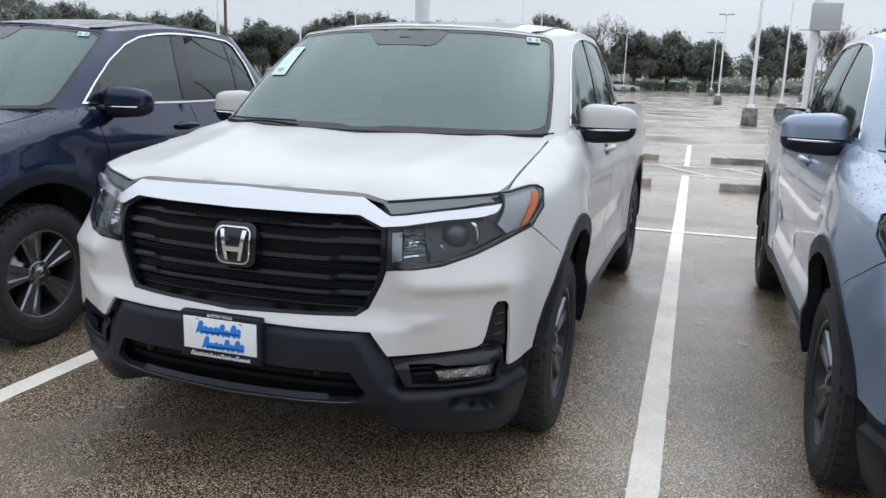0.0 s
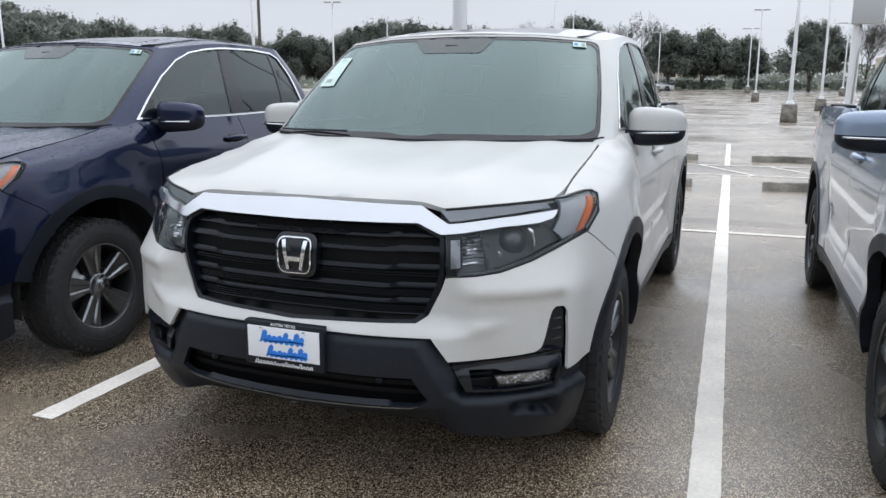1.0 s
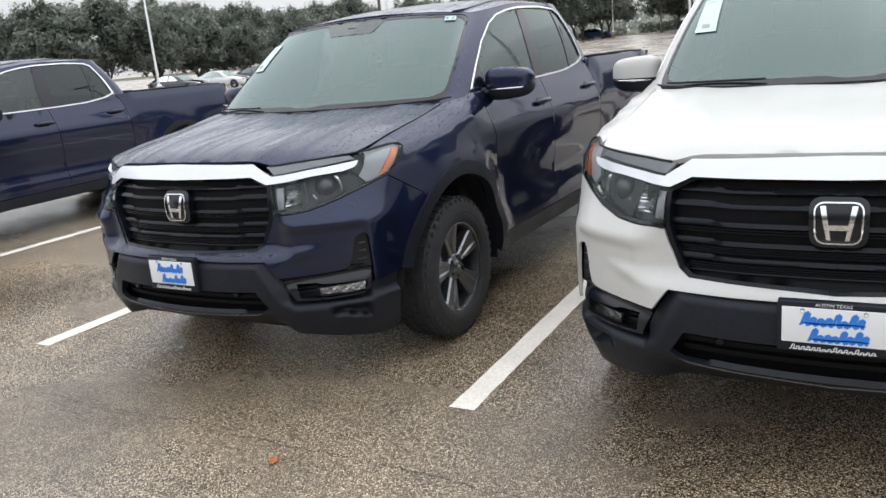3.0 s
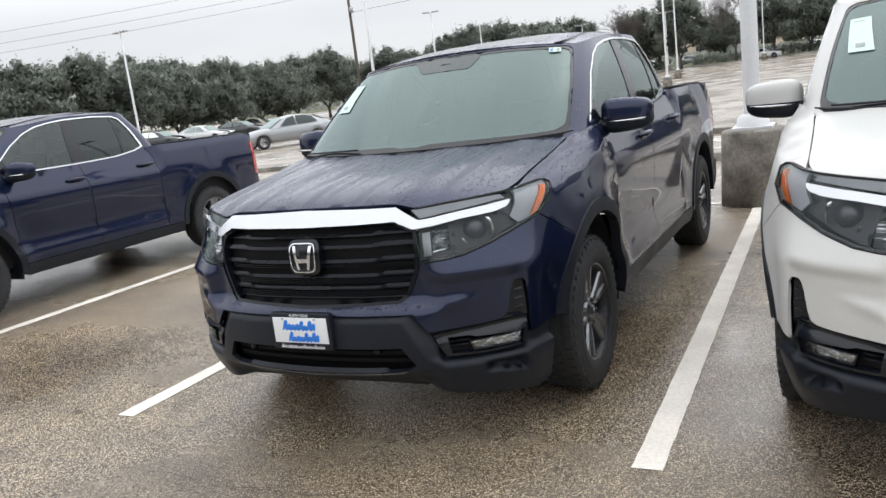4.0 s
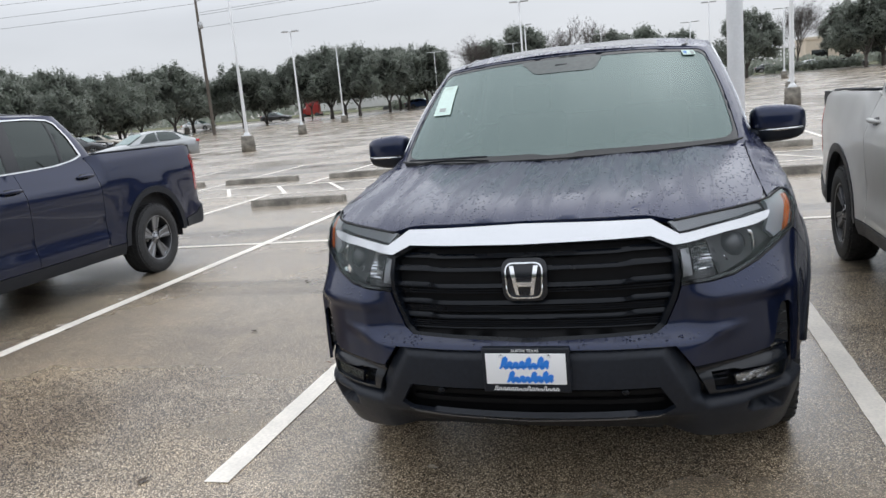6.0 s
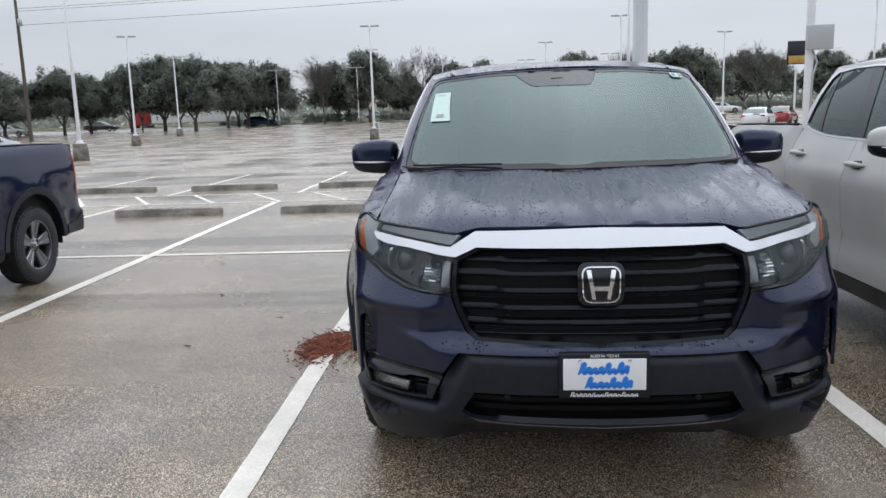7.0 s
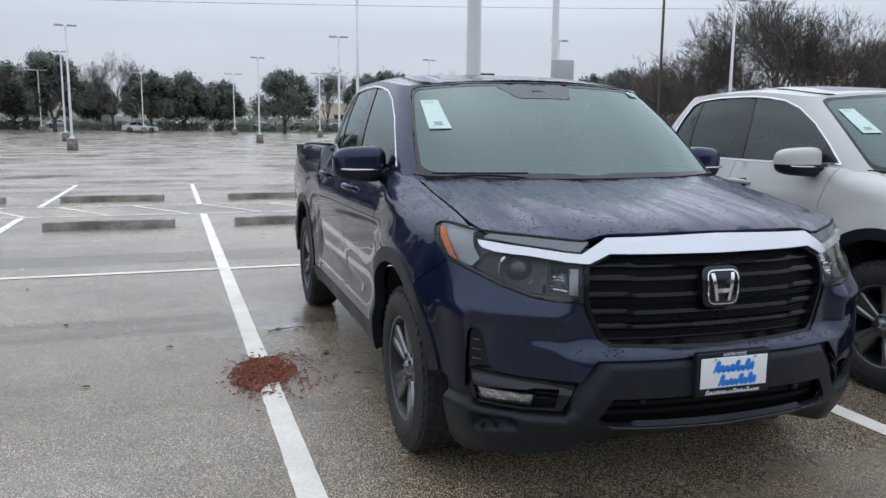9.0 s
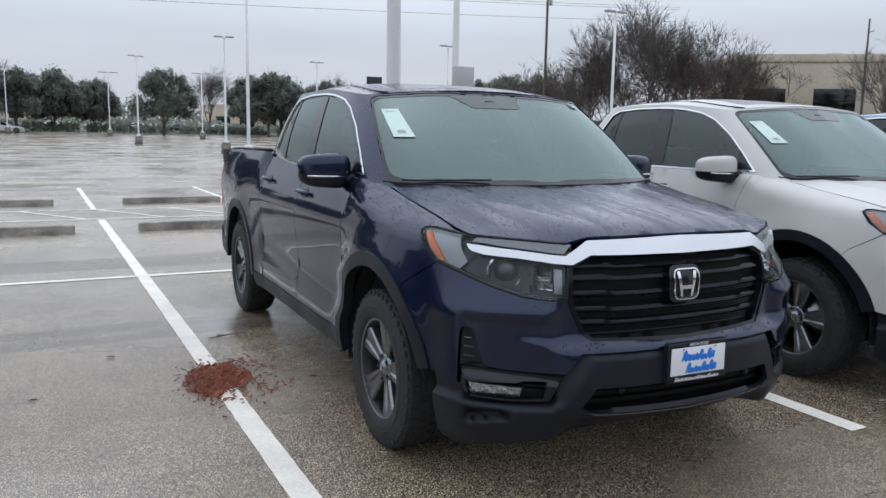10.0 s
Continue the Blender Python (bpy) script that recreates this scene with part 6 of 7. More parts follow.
oaks = [build_oak(11, 9.0, 9.6), build_oak(23, 8.0, 8.8), build_oak(37, 10.0, 8.4)]
bares = [build_bare(5, 9.0), build_bare(8, 8.5, 60)]
placed = set()


def put(ob, x, y, scale, turn):
    m = pose(x, y, ground_z(y) - .1, 0, 0, turn) @ Matrix.Scale(scale, 4)
    if ob.name in placed:
        c = copy_thing(ob, m)
        c.matrix_basis = m
    else:
        placed.add(ob.name)
        ob.matrix_basis = m


# eye, bearing, distance, elevation of the top, which tree
WOODS = [(LATE, -14.6, 118, 4.0, 0), (LATE, -16.6, 122, 4.1, 2), (LATE, -7.3, 116, 4.8, 2), (LATE, -9.6, 124, 4.0, 1), (LATE, -8.9, 130, 3.4, 1), (LATE, -1.4, 118, 3.7, 0), (LATE, .7, 122, 3.75, 1), (LATE, 3.2, 124, 3.2, 1),
         (LATE, 7.5, 116, 4.05, 0), (LAST, 14.9, 118, 4.1, 2), (LATE, 13.4, 135, 3.8, 1), (LAST, 15.8, 122, 3.9, 1), (LATE, 18.6, 140, 3.6, 0), (LAST, 32.0, 110, 4.3, 0), (LAST, 34.5, 115, 4.4, 1), (LAST, 30.0, 125, 3.9, 1),
         (MIDWAY, -22.6, 110, 4.5, 1), (MIDWAY, -20.6, 108, 4.4, 0), (MIDWAY, -18.4, 112, 4.1, 2), (MIDWAY, -17.0, 118, 3.8, 1), (MIDWAY, -15.2, 120, 3.8, 2), (MIDWAY, -28.8, 112, 3.7, 0), (MIDWAY, -27.2, 116, 3.2, 1), (MIDWAY, -33.4, 106, 4.1, 0), (MIDWAY, -32.2, 112, 3.4, 1), (MIDWAY, -21.6, 112, 4.4, 0), (MIDWAY, -39.5, 95, 3.9, 0), (MIDWAY, -37.0, 98, 3.6, 1),
         (MIDWAY, -35.6, 100, 3.8, 0), (MIDWAY, -38.2, 92, 3.7, 0), (MIDWAY, -40.8, 88, 4.3, 0), (MIDWAY, -43.4, 84, 4.6, 0), (MIDWAY, -46.4, 82, 5.2, 0), (EARLY, -37.5, 95, 3.3, 1), (EARLY, -41.5, 80, 3.2, 0), (EARLY, -44.6, 78, 4.2, 1),
         (EARLY, -47.4, 76, 4.7, 0), (EARLY, -50.4, 74, 5.7, 2), (EARLY, -53.6, 72, 5.6, 1), (EARLY, -56.0, 70, 4.7, 0), (EARLY, -59.0, 70, 3.8, 2), (EARLY, -62, 70, 4.6, 0), (EARLY, -66, 72, 4.6, 1), (MIDWAY, -24.7, 112, 4.1, 2), (MIDWAY, -30.8, 122, 2.7, 0),
         (LAST, -4.5, 132, 3.0, 1), (LAST, 20.5, 150, 3.2, 0), (LAST, 24.0, 150, 3.3, 1), (LAST, 27.5, 150, 3.3, 0)]
HEIGHTS = [max(v.co.z for ob in t.children for v in ob.data.vertices) for t in oaks]
BARE_HEIGHTS = [max(v.co.z for ob in t.children for v in ob.data.vertices) for t in bares]
for k, (eye, bearing, d, el, which) in enumerate(WOODS):
    x, y = at_bearing(eye, bearing, d)
    top = 1.5 + d * math.tan(radians(el + (0.25 if eye == EARLY else 0.5))) - ground_z(y)
    put(oaks[which], x, y, top / HEIGHTS[which], k * 67 % 360)
for k, (eye, bearing, d, el, which) in enumerate([(LATE, -10.6, 118, 3.9, 0), (LATE, -3.8, 120, 4.4, 0), (LAST, 10.9, 125, 3.9, 0), (LATE, 19.6, 120, 3.7, 0), (MIDWAY, -24.0, 118, 2.7, 0), (LAST, 35.0, 66, 5.2, 1), (LAST, 37.6, 60, 6.4, 0),
                                                  (LAST, 40.6, 60, 8.9, 0), (LAST, 42.4, 58, 9.4, 0), (LAST, 44.8, 60, 8.0, 1), (LAST, 46.9, 60, 6.6, 0), (LAST, 48.6, 62, 5.4, 1), (LAST, 33.5, 75, 3.9, 0), (LAST, 57.5, 62, 6.6, 0), (LAST, 39.0, 70, 6.2, 1), (LAST, 43.8, 72, 6.6, 0), (LAST, 36.0, 74, 4.6, 0)]):
    x, y = at_bearing(eye, bearing, d)
    top = 1.5 + d * math.tan(radians(el + 0.9)) - ground_z(y)
    put(bares[which], x, y, top / BARE_HEIGHTS[which], k * 83 % 360)


def build_hedge(x0, x1, y, h, seed):
    """A clipped dark hedge with a ragged top."""
    rng = random.Random(seed)
    vs, fs = [], []
    for _ in range(int((x1 - x0) * 150)):
        p = Vector((rng.uniform(x0, x1), y + rng.gauss(0, .45), rng.uniform(0, 1) ** .7 * h * rng.uniform(.75, 1.05)))
        p.z += ground_z(p.y)
        s = rng.uniform(.10, .24)
        u = Vector((rng.gauss(0, 1), rng.gauss(0, 1), rng.gauss(0, 1))).normalized()
        v = u.orthogonal().normalized()
        k = len(vs)
        vs += [p - u * s, p + v * s * .6, p + u * s, p - v * s * .6]
        fs.append((k, k + 1, k + 2, k + 3))
    me = bpy.data.meshes.new("hedge")
    me.from_pydata(vs, [], fs)
    me.materials.append(LEAF)
    return tagged(new("hedge", me), "low dark clipped hedge along the lot's far kerb", "hedge", "hedges", "stuff")


for k, (x0, x1) in enumerate(((-44, -34), (-32, -23), (-20, -9.5), (-8, -1), (0, 11), (12.5, 25), (27, 44))):
    build_hedge(x0, x1, 121.5, 1.5, 60 + k)


def build_far_woods(x0, x1, y0, tall0, count, size, seed, label):
    """A dark line of trees that closes the lot; the one behind is unseen."""
    rng = random.Random(seed)
    vs, fs = [], []
    for _ in range(count):
        x = rng.uniform(x0, x1)
        y = y0 + rng.gauss(0, 3)
        tall = tall0 * (1 + .33 * noise.noise(Vector((x * .045, 3.1, 0))) + .22 * noise.noise(Vector((x * .19, 7.7, 0))))
        p = Vector((x, y, ground_z(y) - .5 + rng.uniform(0, 1) ** .8 * tall))
        s = rng.uniform(.4, 1.0) * size
        u = Vector((rng.gauss(0, 1), rng.gauss(0, 1), rng.gauss(0, 1))).normalized()
        v = u.orthogonal().normalized()
        k = len(vs)
        vs += [p - u * s, p + v * s * .6, p + u * s, p - v * s * .6]
        fs.append((k, k + 1, k + 2, k + 3))
    me = bpy.data.meshes.new("far_woods")
    me.from_pydata(vs, [], fs)
    me.materials.append(LEAF)
    return tagged(new("far_woods", me), label, "woods", kind="stuff")


build_far_woods(-190, 150, 236, 4.6, 9000, .85, 77, "low grey-green line of far woods beyond the road")
build_far_woods(-130, 110, 153, 2.3, 9000, .6, 79, "low dark scrub beyond the road")
# added behind the viewpoint to darken reflections and low sky; never in view
build_far_woods(-70, 60, -34, 7.0, 9000, 1.0, 78, "unseen line of trees added behind the viewpoint as a dark reflection")
# brown lifted the same way, with haze in the colour
BRUSH = mat("hazed_brushwood", (0.11, 0.09, 0.075), 0.9, grain=0.4, grain_scale=1.0, stain=0.3, stain_scale=0.2)


def build_brush():
    """Tangled bare brushwood under the winter trees."""
    rng = random.Random(77)
    bm = bmesh.new()
    for _ in range(2600):
        x, y = at_bearing(LAST, rng.uniform(34.5, 50), rng.uniform(58, 68))
        z, h = ground_z(y), rng.uniform(.8, 3.4)
        lean_x, lean_y = rng.gauss(0, .35), rng.gauss(0, .35)
        tube(bm, [(x, y, z), (x + lean_x * h * .5, y + lean_y * h * .5, z + h * .6), (x + lean_x * h * 1.1, y + lean_y * h, z + h)], [.035, .022, .008], 3, False)
    return tagged(part("brushwood", bm, BRUSH), "tangle of bare brown brushwood under winter trees", "brushwood", kind="stuff")


build_brush()


def sheet_on_ground(name, x0, x1, y0, y1, material, lift, label, n=10):
    bm = bmesh.new()
    rows = [[bm.verts.new((x, y0 + (y1 - y0) * k / n, ground_z(y0 + (y1 - y0) * k / n) + lift)) for x in (x0, x1)] for k in range(n + 1)]
    for a, b in zip(rows, rows[1:]):
        bm.faces.new((a[0], a[1], b[1], b[0]))
    return tagged(part(name, bm, material), label, name, kind="structure")


sheet_on_ground("grass_verge", -260, 200, 119.2, 127.0, GRASS, .10, "dull winter grass verge past the far kerb")
sheet_on_ground("grass_verge", -260, 200, 136.0, 150.0, GRASS, .06, "dull winter grass beyond the road")
KERB = mat("pale_kerb_concrete", (0.42, 0.41, 0.38), 0.8, grain=0.1, stain=0.2)
kb = bmesh.new()
box(kb, (-260, 119.0, ground_z(119) - .1), (200, 119.25, ground_z(119) + .15), .02)
tagged(part("kerb", kb, KERB), "pale concrete kerb at the lot's far edge", "kerb", kind="structure")

# ---- far vehicles ----
CAR_SILVER = paint("silver_paint", (0.29, 0.305, 0.315), 0.5, 0.35)
CAR_BEIGE = paint("beige_paint", (0.34, 0.31, 0.26), 0.4, 0.35)
CAR_DARK = paint("charcoal_paint", (0.03, 0.032, 0.036), 0.4, 0.35)
CAR_RED = paint("red_paint", (0.30, 0.02, 0.02), 0.2, 0.35)
CAR_WHITE = paint("white_paint", (0.70, 0.71, 0.71), 0.0, 0.4)
CAR_BLUE = paint("mid_blue_paint", (0.05, 0.10, 0.24), 0.3, 0.35)


def build_sedan():
    """A four-door sedan, nose to -y."""
    t = thing("sedan", "silver four-door sedan standing in the lot aisle", "car", "far cars")
    low = monotone([(-2.35, .45), (-2.3, .52), (-2.1, .60), (-1.0, .62), (1.6, .62), (2.2, .60), (2.42, .5)])
    top = monotone([(-2.35, .62), (-2.25, .72), (-1.9, .80), (-1.0, .93), (1.5, .98), (2.2, 1.0), (2.40, .92)])
    wide = monotone([(-2.36, .55), (-2.25, .74), (-1.9, .88), (-1.2, .92), (1.5, .92), (2.1, .86), (2.4, .68)])
    ys = list(np.linspace(-2.36, 2.42, 44))
    rows = []
    bm = bmesh.new()
    for y in ys:
        w, zt = wide(y), top(y)
        prof = [(0, zt + .03), (w * .6, zt + .02), (w * .88, zt - .03), (w * .97, zt - .12), (w, .62), (w * .98, .42), (w * .93, .24)]
        for wy in (-1.42, 1.40):
            r = math.hypot(y - wy, 0)
            if r < .36:
                lift = .33 + math.sqrt(.36 ** 2 - r * r)
                prof = [(a, max(b, lift) if i > 3 else b) for i, (a, b) in enumerate(prof)]
        rows.append([bm.verts.new((a, y, b)) for a, b in prof] + [bm.verts.new((-a, y, b)) for a, b in reversed(prof[1:])])
    for a, b in zip(rows, rows[1:]):
        for i in range(len(a) - 1):
            bm.faces.new((a[i], b[i], b[i + 1], a[i + 1]))
    bm.faces.new(rows[0][::-1])
    bm.faces.new(rows[-1])
    bmesh.ops.recalc_face_normals(bm, faces=bm.faces)
    part("body", bm, CAR_SILVER, t)
    roof = bmesh.new()
    line = [(-.95, .93), (-.55, 1.16), (-.15, 1.36), (.35, 1.45), (.9, 1.44), (1.35, 1.33), (1.75, 1.14), (2.05, 1.0)]
    rows = []
    for y, z in line:
        k = clamp((z - .93) / .5)
        w = .80 - .20 * k
        rows.append([roof.verts.new(c) for c in ((-.84, y, .90), (-w, y, z - .03), (-w * .8, y, z), (0, y, z + .02), (w * .8, y, z), (w, y, z - .03), (.84, y, .90))])
    for a, b in zip(rows, rows[1:]):
        for i in range(6):
            roof.faces.new((a[i], b[i], b[i + 1], a[i + 1]))
    bmesh.ops.recalc_face_normals(roof, faces=roof.faces)
    part("cabin", roof, CAR_SILVER, t)
    for sg in (1, -1):
        for pts in ([(-.50, .97), (-.05, 1.33), (.33, 1.40), (.36, .99)], [(.44, .99), (.41, 1.40), (.9, 1.39), (1.25, 1.30), (1.50, 1.02)]):
            g = bmesh.new()
            f = [g.verts.new((sg * (.852 - .20 * clamp((z - .93) / .5) + .006), y, z)) for y, z in pts]
            g.faces.new(f if sg > 0 else f[::-1])
            part("side_window", g, GLASS_DARK, t)
    for y0, z0, y1, z1 in ((-.93, .965, -.20, 1.355), (1.98, 1.045, 1.40, 1.335)):
        g = bmesh.new()
        sgn = -1 if y0 < 0 else 1
        f = [g.verts.new(c) for c in ((-.74, y0 + sgn * .02, z0 + .01), (.74, y0 + sgn * .02, z0 + .01), (.58, y1 + sgn * .02, z1 + .015), (-.58, y1 + sgn * .02, z1 + .015))]
        g.faces.new(f if sgn < 0 else f[::-1])
        part("windscreen", g, GLASS_WIND, t)
    for sg in (1, -1):
        part("head_lamp", box(bmesh.new(), (sg * .66 - .15, -2.34, .66), (sg * .66 + .15, -2.12, .76), .03), LENS_CAR, t)
        part("tail_lamp", box(bmesh.new(), (sg * .62 - .18, 2.28, .80), (sg * .62 + .18, 2.42, .92), .03), RED_LENS, t)
    part("grille", box(bmesh.new(), (-.5, -2.39, .36), (.5, -2.30, .62), .02), GLOSS_BLACK, t)
    for wy in (-1.42, 1.40):
        for sg in (1, -1):
            w = new("wheel")
            w.parent = t
            part("tyre", lathe([(-.10, .22), (-.11, .30), (-.09, .33), (.09, .33), (.11, .30), (.10, .22)], steps=28), RUBBER, w)
            rim = lathe([(.06, .0), (.07, .07), (.06, .08)], steps=20)
            for k in range(5):
                b = moved(box(bmesh.new(), (.05, -.022, .05), (.085, .022, .225), .004), Matrix.Rotation(2 * math.pi * k / 5, 4, "X"))
                rim = joined(rim, b)
            rim = joined(rim, lathe([(-.08, .225), (.09, .225), (.10, .215), (.08, .205)], steps=28))
            part("rim", rim, RIM, w)
            w.matrix_basis = Matrix.Translation((sg * .80, wy, .33)) @ (Matrix() if sg > 0 else Matrix.Rotation(math.pi, 4, "Z"))
    return t


LENS_CAR = mat("clear_lamp_plastic", (0.7, 0.72, 0.74), 0.12, 0.2, 0.5)
sedan = build_sedan()
sedan.matrix_basis = pose(-26.0, 31.0, 0, 0, 0, -30)


def far_car(eye, bearing, d, turn, fresh, label, scale=1.0):
    x, y = at_bearing(eye, bearing, d)
    m = pose(x, y, ground_z(y), 0, 0, turn) @ Matrix.Scale(scale, 4)
    c = copy_thing(sedan, m)
    c.matrix_basis = m
    tagged(c, label)
    set_paint(c, CAR_SILVER, fresh)
    return c


far_car(MIDWAY, -38.2, 78, 108, CAR_BEIGE, "beige sedan parked at the lot's edge under trees")
far_car(LATE, -2.1, 117.3, 90, CAR_WHITE, "white sedan driving along the far kerb")
far_car(LATE, -15.1, 121, 95, CAR_DARK, "dark sedan on the road past the hedge")
far_car((-4.6, -.23), -15.4, 121, 84, CAR_BLUE, "dark blue sedan by the far trees")
far_car(MIDWAY, -31.8, 118, 90, CAR_WHITE, "white sedan beyond the lot's grass verge")
far_car((-4.6, -.23), -26.0, 125, 92, CAR_DARK, "dark sedan beyond the lot's grass verge")
far_car((-4.6, -.23), 19.2, 62, 150, CAR_WHITE, "white sedan parked in the lot's far aisle")
far_car((-4.6, -.23), 20.6, 68, 150, CAR_RED, "dark red sedan parked in the lot's far aisle")
far_car((-4.6, -.23), 16.8, 110, 90, CAR_WHITE, "white sedan driving past the far hedge")
far_car(LATE, 13.5, 128, 90, CAR_DARK, "dark sedan past the far hedge")
far_car(LAST, 12.6, 126, 90, CAR_DARK, "dark sedan past the far hedge")
far_car(EARLY, -46.0, 66, 100, CAR_DARK, "dark sedan parked under the trees")
far_car(EARLY, -43.0, 68, 100, CAR_WHITE, "white sedan parked under the trees")
far_car(EARLY, -40.5, 72, 100, CAR_DARK, "dark sedan parked under the trees")
for k in range(9):
    far_car(LATE, -9.5 + 2.6 * k, 147, 90, (CAR_WHITE, CAR_SILVER, CAR_WHITE, CAR_DARK)[k % 4], "pale sedan parked in the lot across the road")


def build_trailer():
    t = thing("semi_trailer", "long white box trailer behind a red tractor cab", "truck")
    part("box_body", box(bmesh.new(), (-6.8, -1.25, 1.1), (6.8, 1.25, 3.9), .04), CAR_WHITE, t)
    cab_ = joined(box(bmesh.new(), (-9.6, -1.15, .7), (-7.2, 1.15, 3.2), .12), box(bmesh.new(), (-10.6, -1.05, .7), (-9.5, 1.05, 1.9), .15))
    part("tractor_cab", cab_, CAR_RED, t)
    for x in (-10, -7.6, 4.6, 5.8):
        for sg in (1, -1):
            part("wheel", moved(lathe([(-.15, 0), (-.15, .48), (.15, .5), (.15, 0)], axis="y", steps=20), Matrix.Translation((x, sg * 1.05, .5))), RUBBER, t)
    return t


trailer = build_trailer()
x, y = at_bearing((-4.6, -.23), -20.0, 138)
trailer.matrix_basis = pose(x, y, ground_z(y) - .3, 0, 0, 6)


def build_van():
    t = thing("van", "white high-roof delivery van on the road", "van")
    part("body", joined(box(bmesh.new(), (-1.4, -.95, .4), (2.9, .95, 2.5), .12), box(bmesh.new(), (-2.7, -.92, .4), (-1.3, .92, 1.3), .2)), CAR_WHITE, t)
    g = box(bmesh.new(), (-2.0, -.9, 1.25), (-1.3, .9, 2.1), .15)
    part("windscreen", g, GLASS_DARK, t)
    for x in (-1.9, 1.9):
        for sg in (1, -1):
            part("wheel", moved(lathe([(-.12, 0), (-.12, .34), (.12, .35), (.12, 0)], axis="y", steps=20), Matrix.Translation((x, sg * .88, .35))), RUBBER, t)
    return t


van = build_van()
x, y = at_bearing(LATE, -3.9, 131)
van.matrix_basis = pose(x, y, ground_z(y), 0, 0, 0)

# ---- far buildings and the roadside sign ----
STUCCO = mat("tan_stucco", (0.56, 0.49, 0.39), 0.9, grain=0.08, grain_scale=4, stain=0.12, stain_scale=0.3)


def build_block(w, d, h, label, bays, band=True):
    t = thing("building", label, "building", "far buildings")
    part("wall", box(bmesh.new(), (-w / 2, -d / 2, 0), (w / 2, d / 2, h), .05), STUCCO, t)
    if band:
        part("parapet", box(bmesh.new(), (-w / 2 - .15, -d / 2 - .15, h - .5), (w / 2 + .15, d / 2 + .15, h + .15), .05), STUCCO, t)
    for k in range(bays):
        x0 = -w / 2 + w * (k + .2) / bays
        part("window", box(bmesh.new(), (x0, -d / 2 - .04, .6), (x0 + w * .6 / bays, -d / 2 + .1, min(3.0, h * .5)), .03), GLASS_DARK, t)
    part("roof_unit", moved(box(bmesh.new(), (-.6, -.6, 0), (.6, .6, .9), .05), Matrix.Translation((w * .1, 0, h))), LAMP_GREY, t)
    return t


b1 = build_block(16, 14, 5.2, "tan flat-roofed commercial building with dark openings", 3)
x, y = at_bearing(LAST, 52.2, 78)
b1.matrix_basis = pose(x, y, ground_z(y) + 3.2, 0, 0, -38)
mound = bmesh.new()
rows = []
for k in range(13):
    a = 34 + 46 * k / 12
    rows.append([mound.verts.new((*at_bearing(LAST, a, d), z)) for d, z in ((62, -.1), (68, 1.2), (72, 3.1), (140, 3.4))])
for a, b in zip(rows, rows[1:]):
    for i in range(3):
        mound.faces.new((a[i], a[i + 1], b[i + 1], b[i]))
bmesh.ops.recalc_face_normals(mound, faces=mound.faces)
tagged(part("bank", mound, BRUSH), "low grassy bank under bare trees", "bank", kind="structure")
b2 = build_block(40, 12, 4.5, "low tan shop row behind trees with glass fronts", 8)
x, y = at_bearing(LATE, -4.5, 215)
b2.matrix_basis = pose(x, y, ground_z(y), 0, 0, 0)
b3 = build_block(26, 12, 5.0, "low tan shop building far past the road", 5)
x, y = at_bearing(LAST, 14.5, 190)
b3.matrix_basis = pose(x, y, ground_z(y), 0, 0, 0)


def build_sign():
    t = thing("road_sign", "dark roadside sign with an amber lower panel on a white post", "sign")
    part("post", lathe([(0, .12), (6.0, .12)], axis="z", steps=12), POLE_WHITE, t)
    part("panel", box(bmesh.new(), (-1.05, -.12, 6.3), (1.05, .12, 9.0), .03), GLOSS_BLACK, t)
    part("lower_panel", box(bmesh.new(), (-.95, -.16, 6.4), (.95, -.10, 7.3), .02), mat("sign_amber", (0.50, 0.30, 0.08), 0.5, grain=.3, grain_scale=2), t)
    return t


sign = build_sign()
x, y = at_bearing((-4.6, -.23), 21.3, 104)
sign.matrix_basis = pose(x, y, ground_z(y) - .6, 0, 0, 0)

# ---- loose things on the asphalt ----
CRACK = mat("dark_crack_filler", (0.07, 0.062, 0.052), 0.6)


def build_crack(x0, x1, y0, seed, w=0.010):
    """A wandering hairline crack with dirt in it, laid on the ground."""
    rng = random.Random(seed)
    bm = bmesh.new()
    y, prev, n = y0, None, int((x1 - x0) / .035)
    for k in range(n + 1):
        y += rng.gauss(0, .008) + (y0 - y) * .04
        x = x0 + (x1 - x0) * k / n
        ww = w * rng.uniform(.25, 1.0)
        row = (bm.verts.new((x, y - ww / 2, .0035)), bm.verts.new((x, y + ww / 2, .0035)))
        if prev:
            bm.faces.new((prev[0], row[0], row[1], prev[1]))
        prev = row
    return tagged(part("pavement_crack", bm, CRACK), "thin dark wandering crack in the asphalt", "crack", "pavement cracks", "structure")


build_crack(-9.5, 1.2, 2.06, 3, .005)
MULCH = mat("red_brown_bark_mulch", (0.23, 0.078, 0.045), 0.9, grain=0.4, grain_scale=40, stain=0.3, stain_scale=8, bump=0.8, bump_scale=80)
DRY_LEAF = mat("dark_dry_leaf", (0.06, 0.04, 0.025), 0.8)
ORANGE_LEAF = mat("orange_dry_leaf", (0.40, 0.12, 0.03), 0.8)


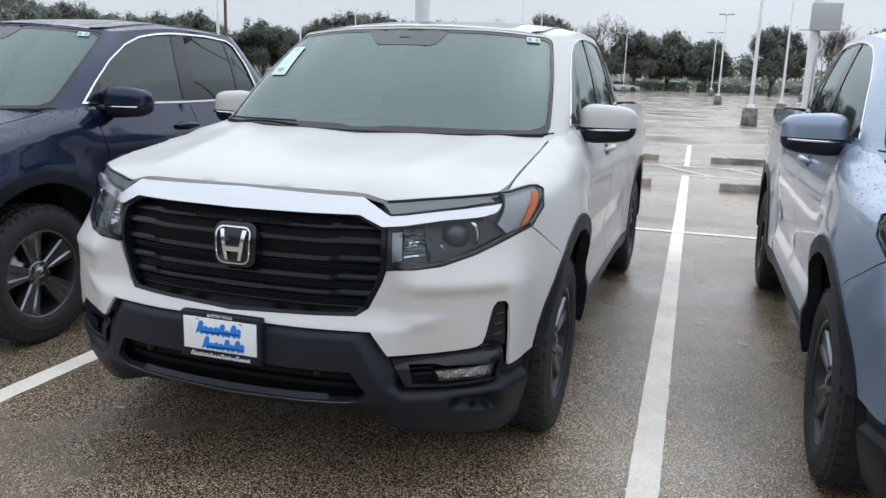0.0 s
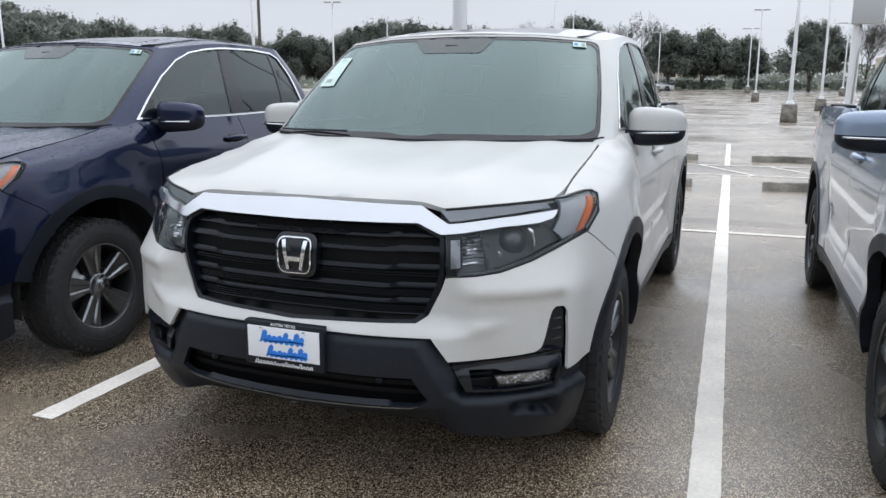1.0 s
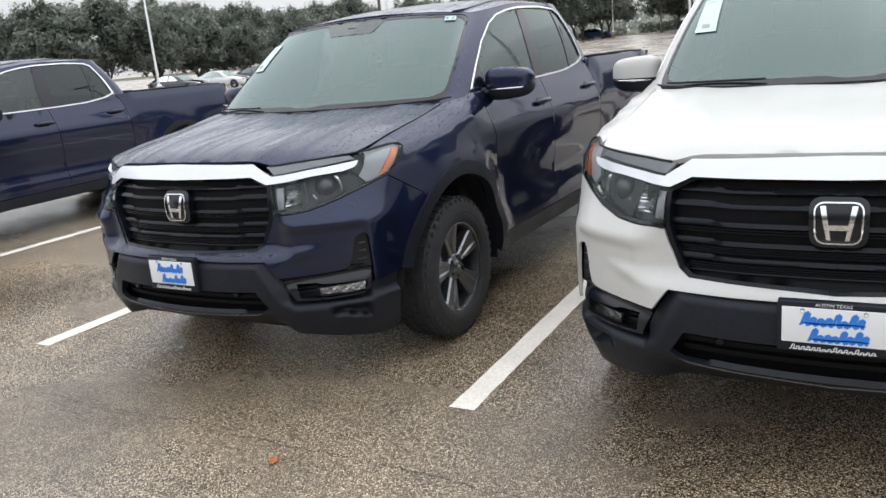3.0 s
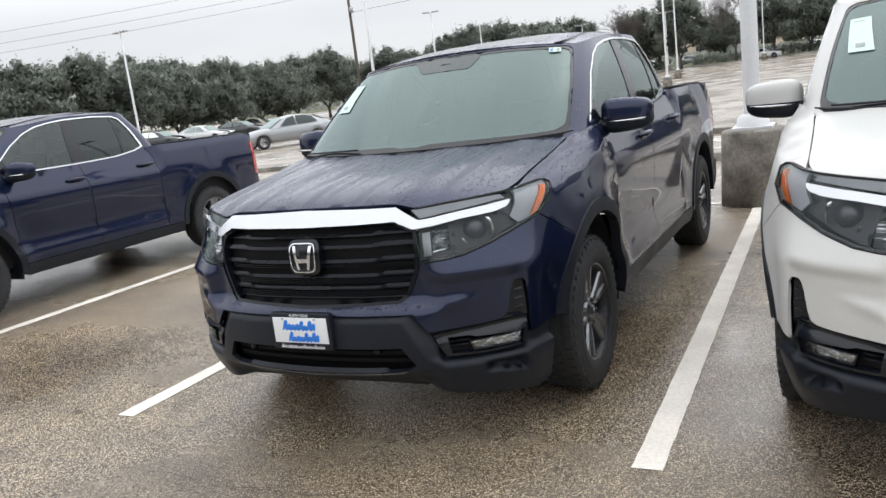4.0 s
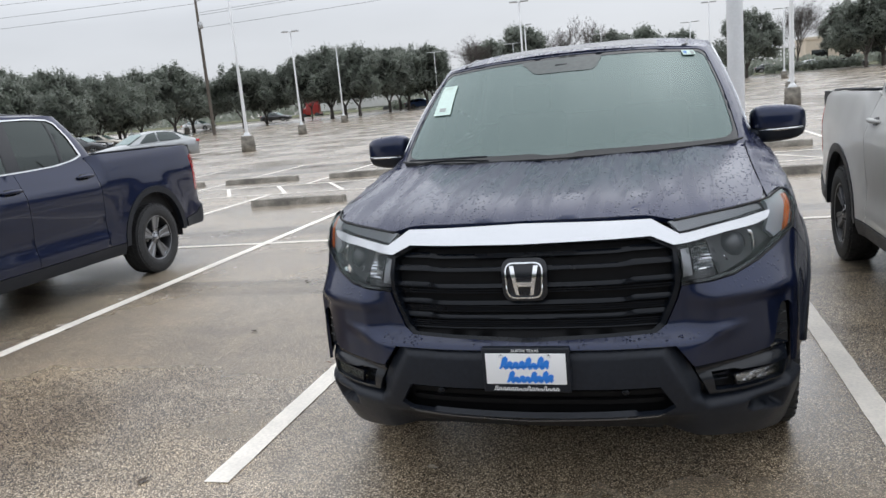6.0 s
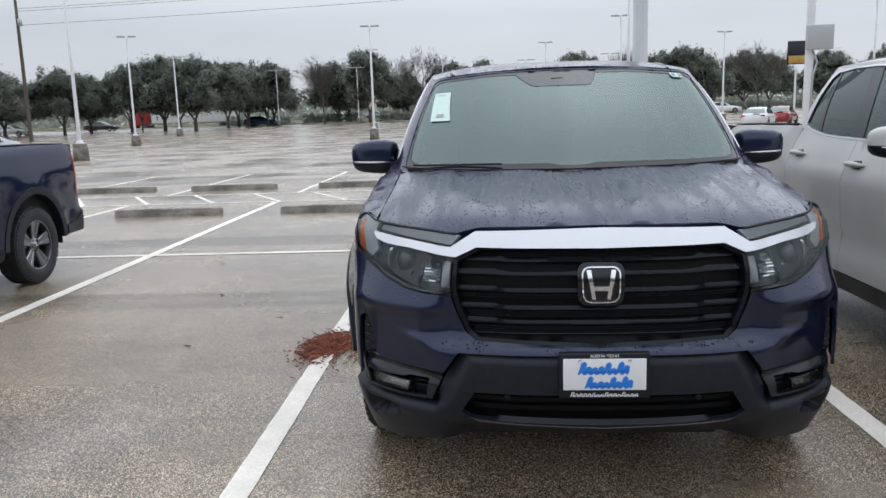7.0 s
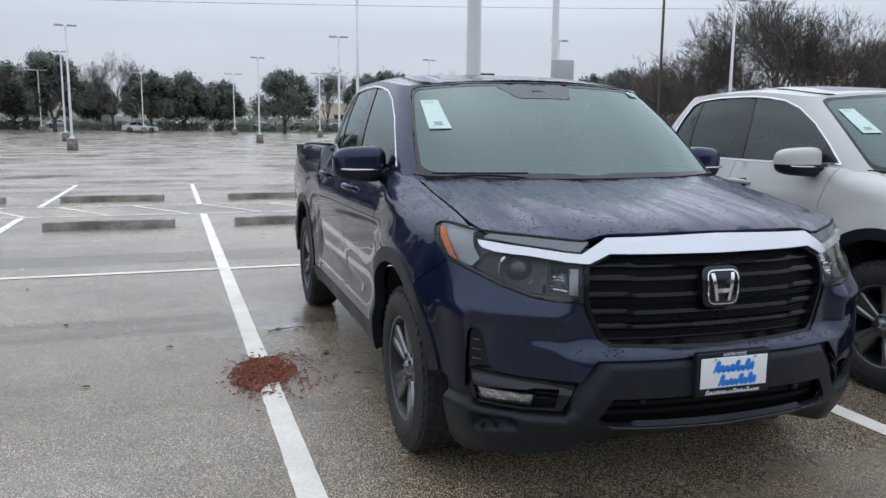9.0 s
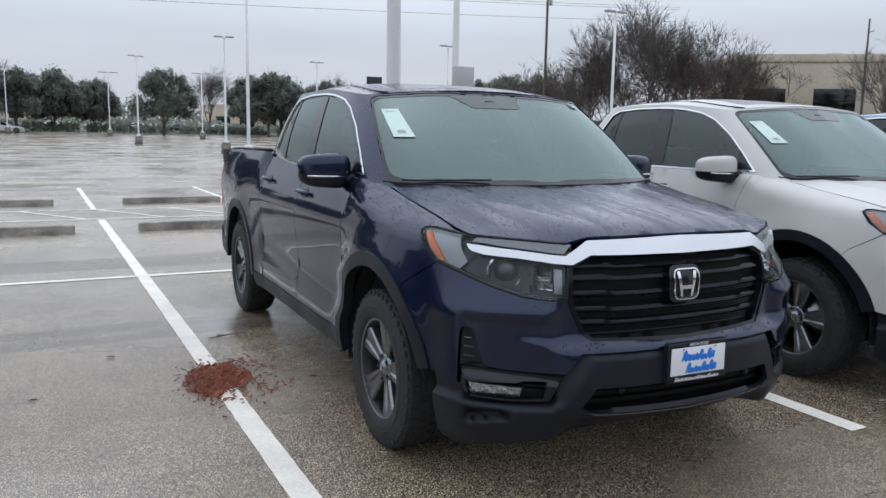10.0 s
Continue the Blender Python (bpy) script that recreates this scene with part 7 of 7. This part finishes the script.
def build_mulch():
    rng = random.Random(9)
    bm = bmesh.new()
    rings = []
    for k in range(7):
        f = k / 6
        rings.append([])
        for i in range(40):
            a = 2 * math.pi * i / 40
            edge = 1 + .16 * math.sin(3 * a + 1) + .10 * math.sin(7 * a) + .08 * math.sin(13 * a + 2)
            x, y = .17 * f * edge * math.cos(a), .27 * f * edge * math.sin(a)
            z = .032 * (1 - f ** 1.6) + (rng.uniform(-.008, .008) if 0 < k < 6 else 0)
            rings[-1].append(bm.verts.new((x, y, z + .003 if k < 6 else .001)))
    for a, b in zip(rings, rings[1:]):
        for i in range(40):
            bm.faces.new((a[i], b[i], b[(i + 1) % 40], a[(i + 1) % 40]))
    for _ in range(900):
        a, r = rng.uniform(0, 2 * math.pi), abs(rng.gauss(.62, .38))
        x, y = .22 * r * math.cos(a) + (rng.uniform(0, .16) if r > .9 else 0), .36 * r * math.sin(a)
        z = .032 * max(0, 1 - r ** 1.6) + .006
        b = box(bmesh.new(), (-rng.uniform(.004, .020), -.003, -.002), (rng.uniform(.004, .020), .003, .002))
        moved(b, Matrix.Translation((x, y, z)) @ Euler((rng.uniform(-.6, .6), rng.uniform(-.6, .6), rng.uniform(0, 6))).to_matrix().to_4x4())
        me = bpy.data.meshes.new("chip")
        b.to_mesh(me)
        bm.from_mesh(me)
        b.free()
        bpy.data.meshes.remove(me)
    bmesh.ops.remove_doubles(bm, verts=rings[0], dist=.0001)
    return tagged(part("mulch_pile", bm, MULCH, smooth=False), "small spilled heap of red-brown bark mulch on a painted line", "mulch pile", kind="stuff")


build_mulch().matrix_basis = pose(-5.64, 4.78, .004, 0, 0, -12)


def build_leaf():
    bm = bmesh.new()
    rows = []
    for k in range(7):
        u = k / 6
        w = .016 * math.sin(math.pi * min(1, u * 1.05)) ** .8 + .0008
        rows.append([bm.verts.new((sg * w, -.03 + .06 * u, .003 + .004 * math.sin(3 * u) + .003 * abs(sg))) for sg in (-1, 0, 1)])
    for a, b in zip(rows, rows[1:]):
        for i in range(2):
            bm.faces.new((a[i], a[i + 1], b[i + 1], b[i]))
    return tagged(part("fallen_leaf", bm, DRY_LEAF), "small dark dry leaf lying on wet asphalt", "leaf", "fallen leaves")


leaf = build_leaf()
LEAVES = [(-6.63, 4.81), (-6.91, 6.39), (-6.18, 5.54), (-5.99, 2.56), (-8.07, 10.45), (-5.42, 5.82), (-5.30, 5.76), (-5.25, 6.1), (-7.4, 7.9), (-5.1, 4.6), (-5.2, 5.1), (-4.95, 5.3)]
leaf.matrix_basis = pose(*LEAVES[0], .003, 0, 0, 70)
for k, (x, y) in enumerate(LEAVES[1:]):
    copy_thing(leaf, pose(x, y, .003, 0, 0, k * 77))
ol = copy_thing(leaf, pose(-3.3, 1.94, .003, 0, 0, 30))
tagged(ol, "small orange dry leaf lying on wet asphalt")
ol.material_slots[0].link = "OBJECT"
ol.material_slots[0].material = ORANGE_LEAF
tw = tube(bmesh.new(), [(-5.50, 5.78, .007), (-5.38, 5.80, .012), (-5.22, 5.86, .007)], [.004, .004, .002], 5)
tagged(part("twig", tw, DRY_LEAF), "thin dark twig lying on wet asphalt", "twig")
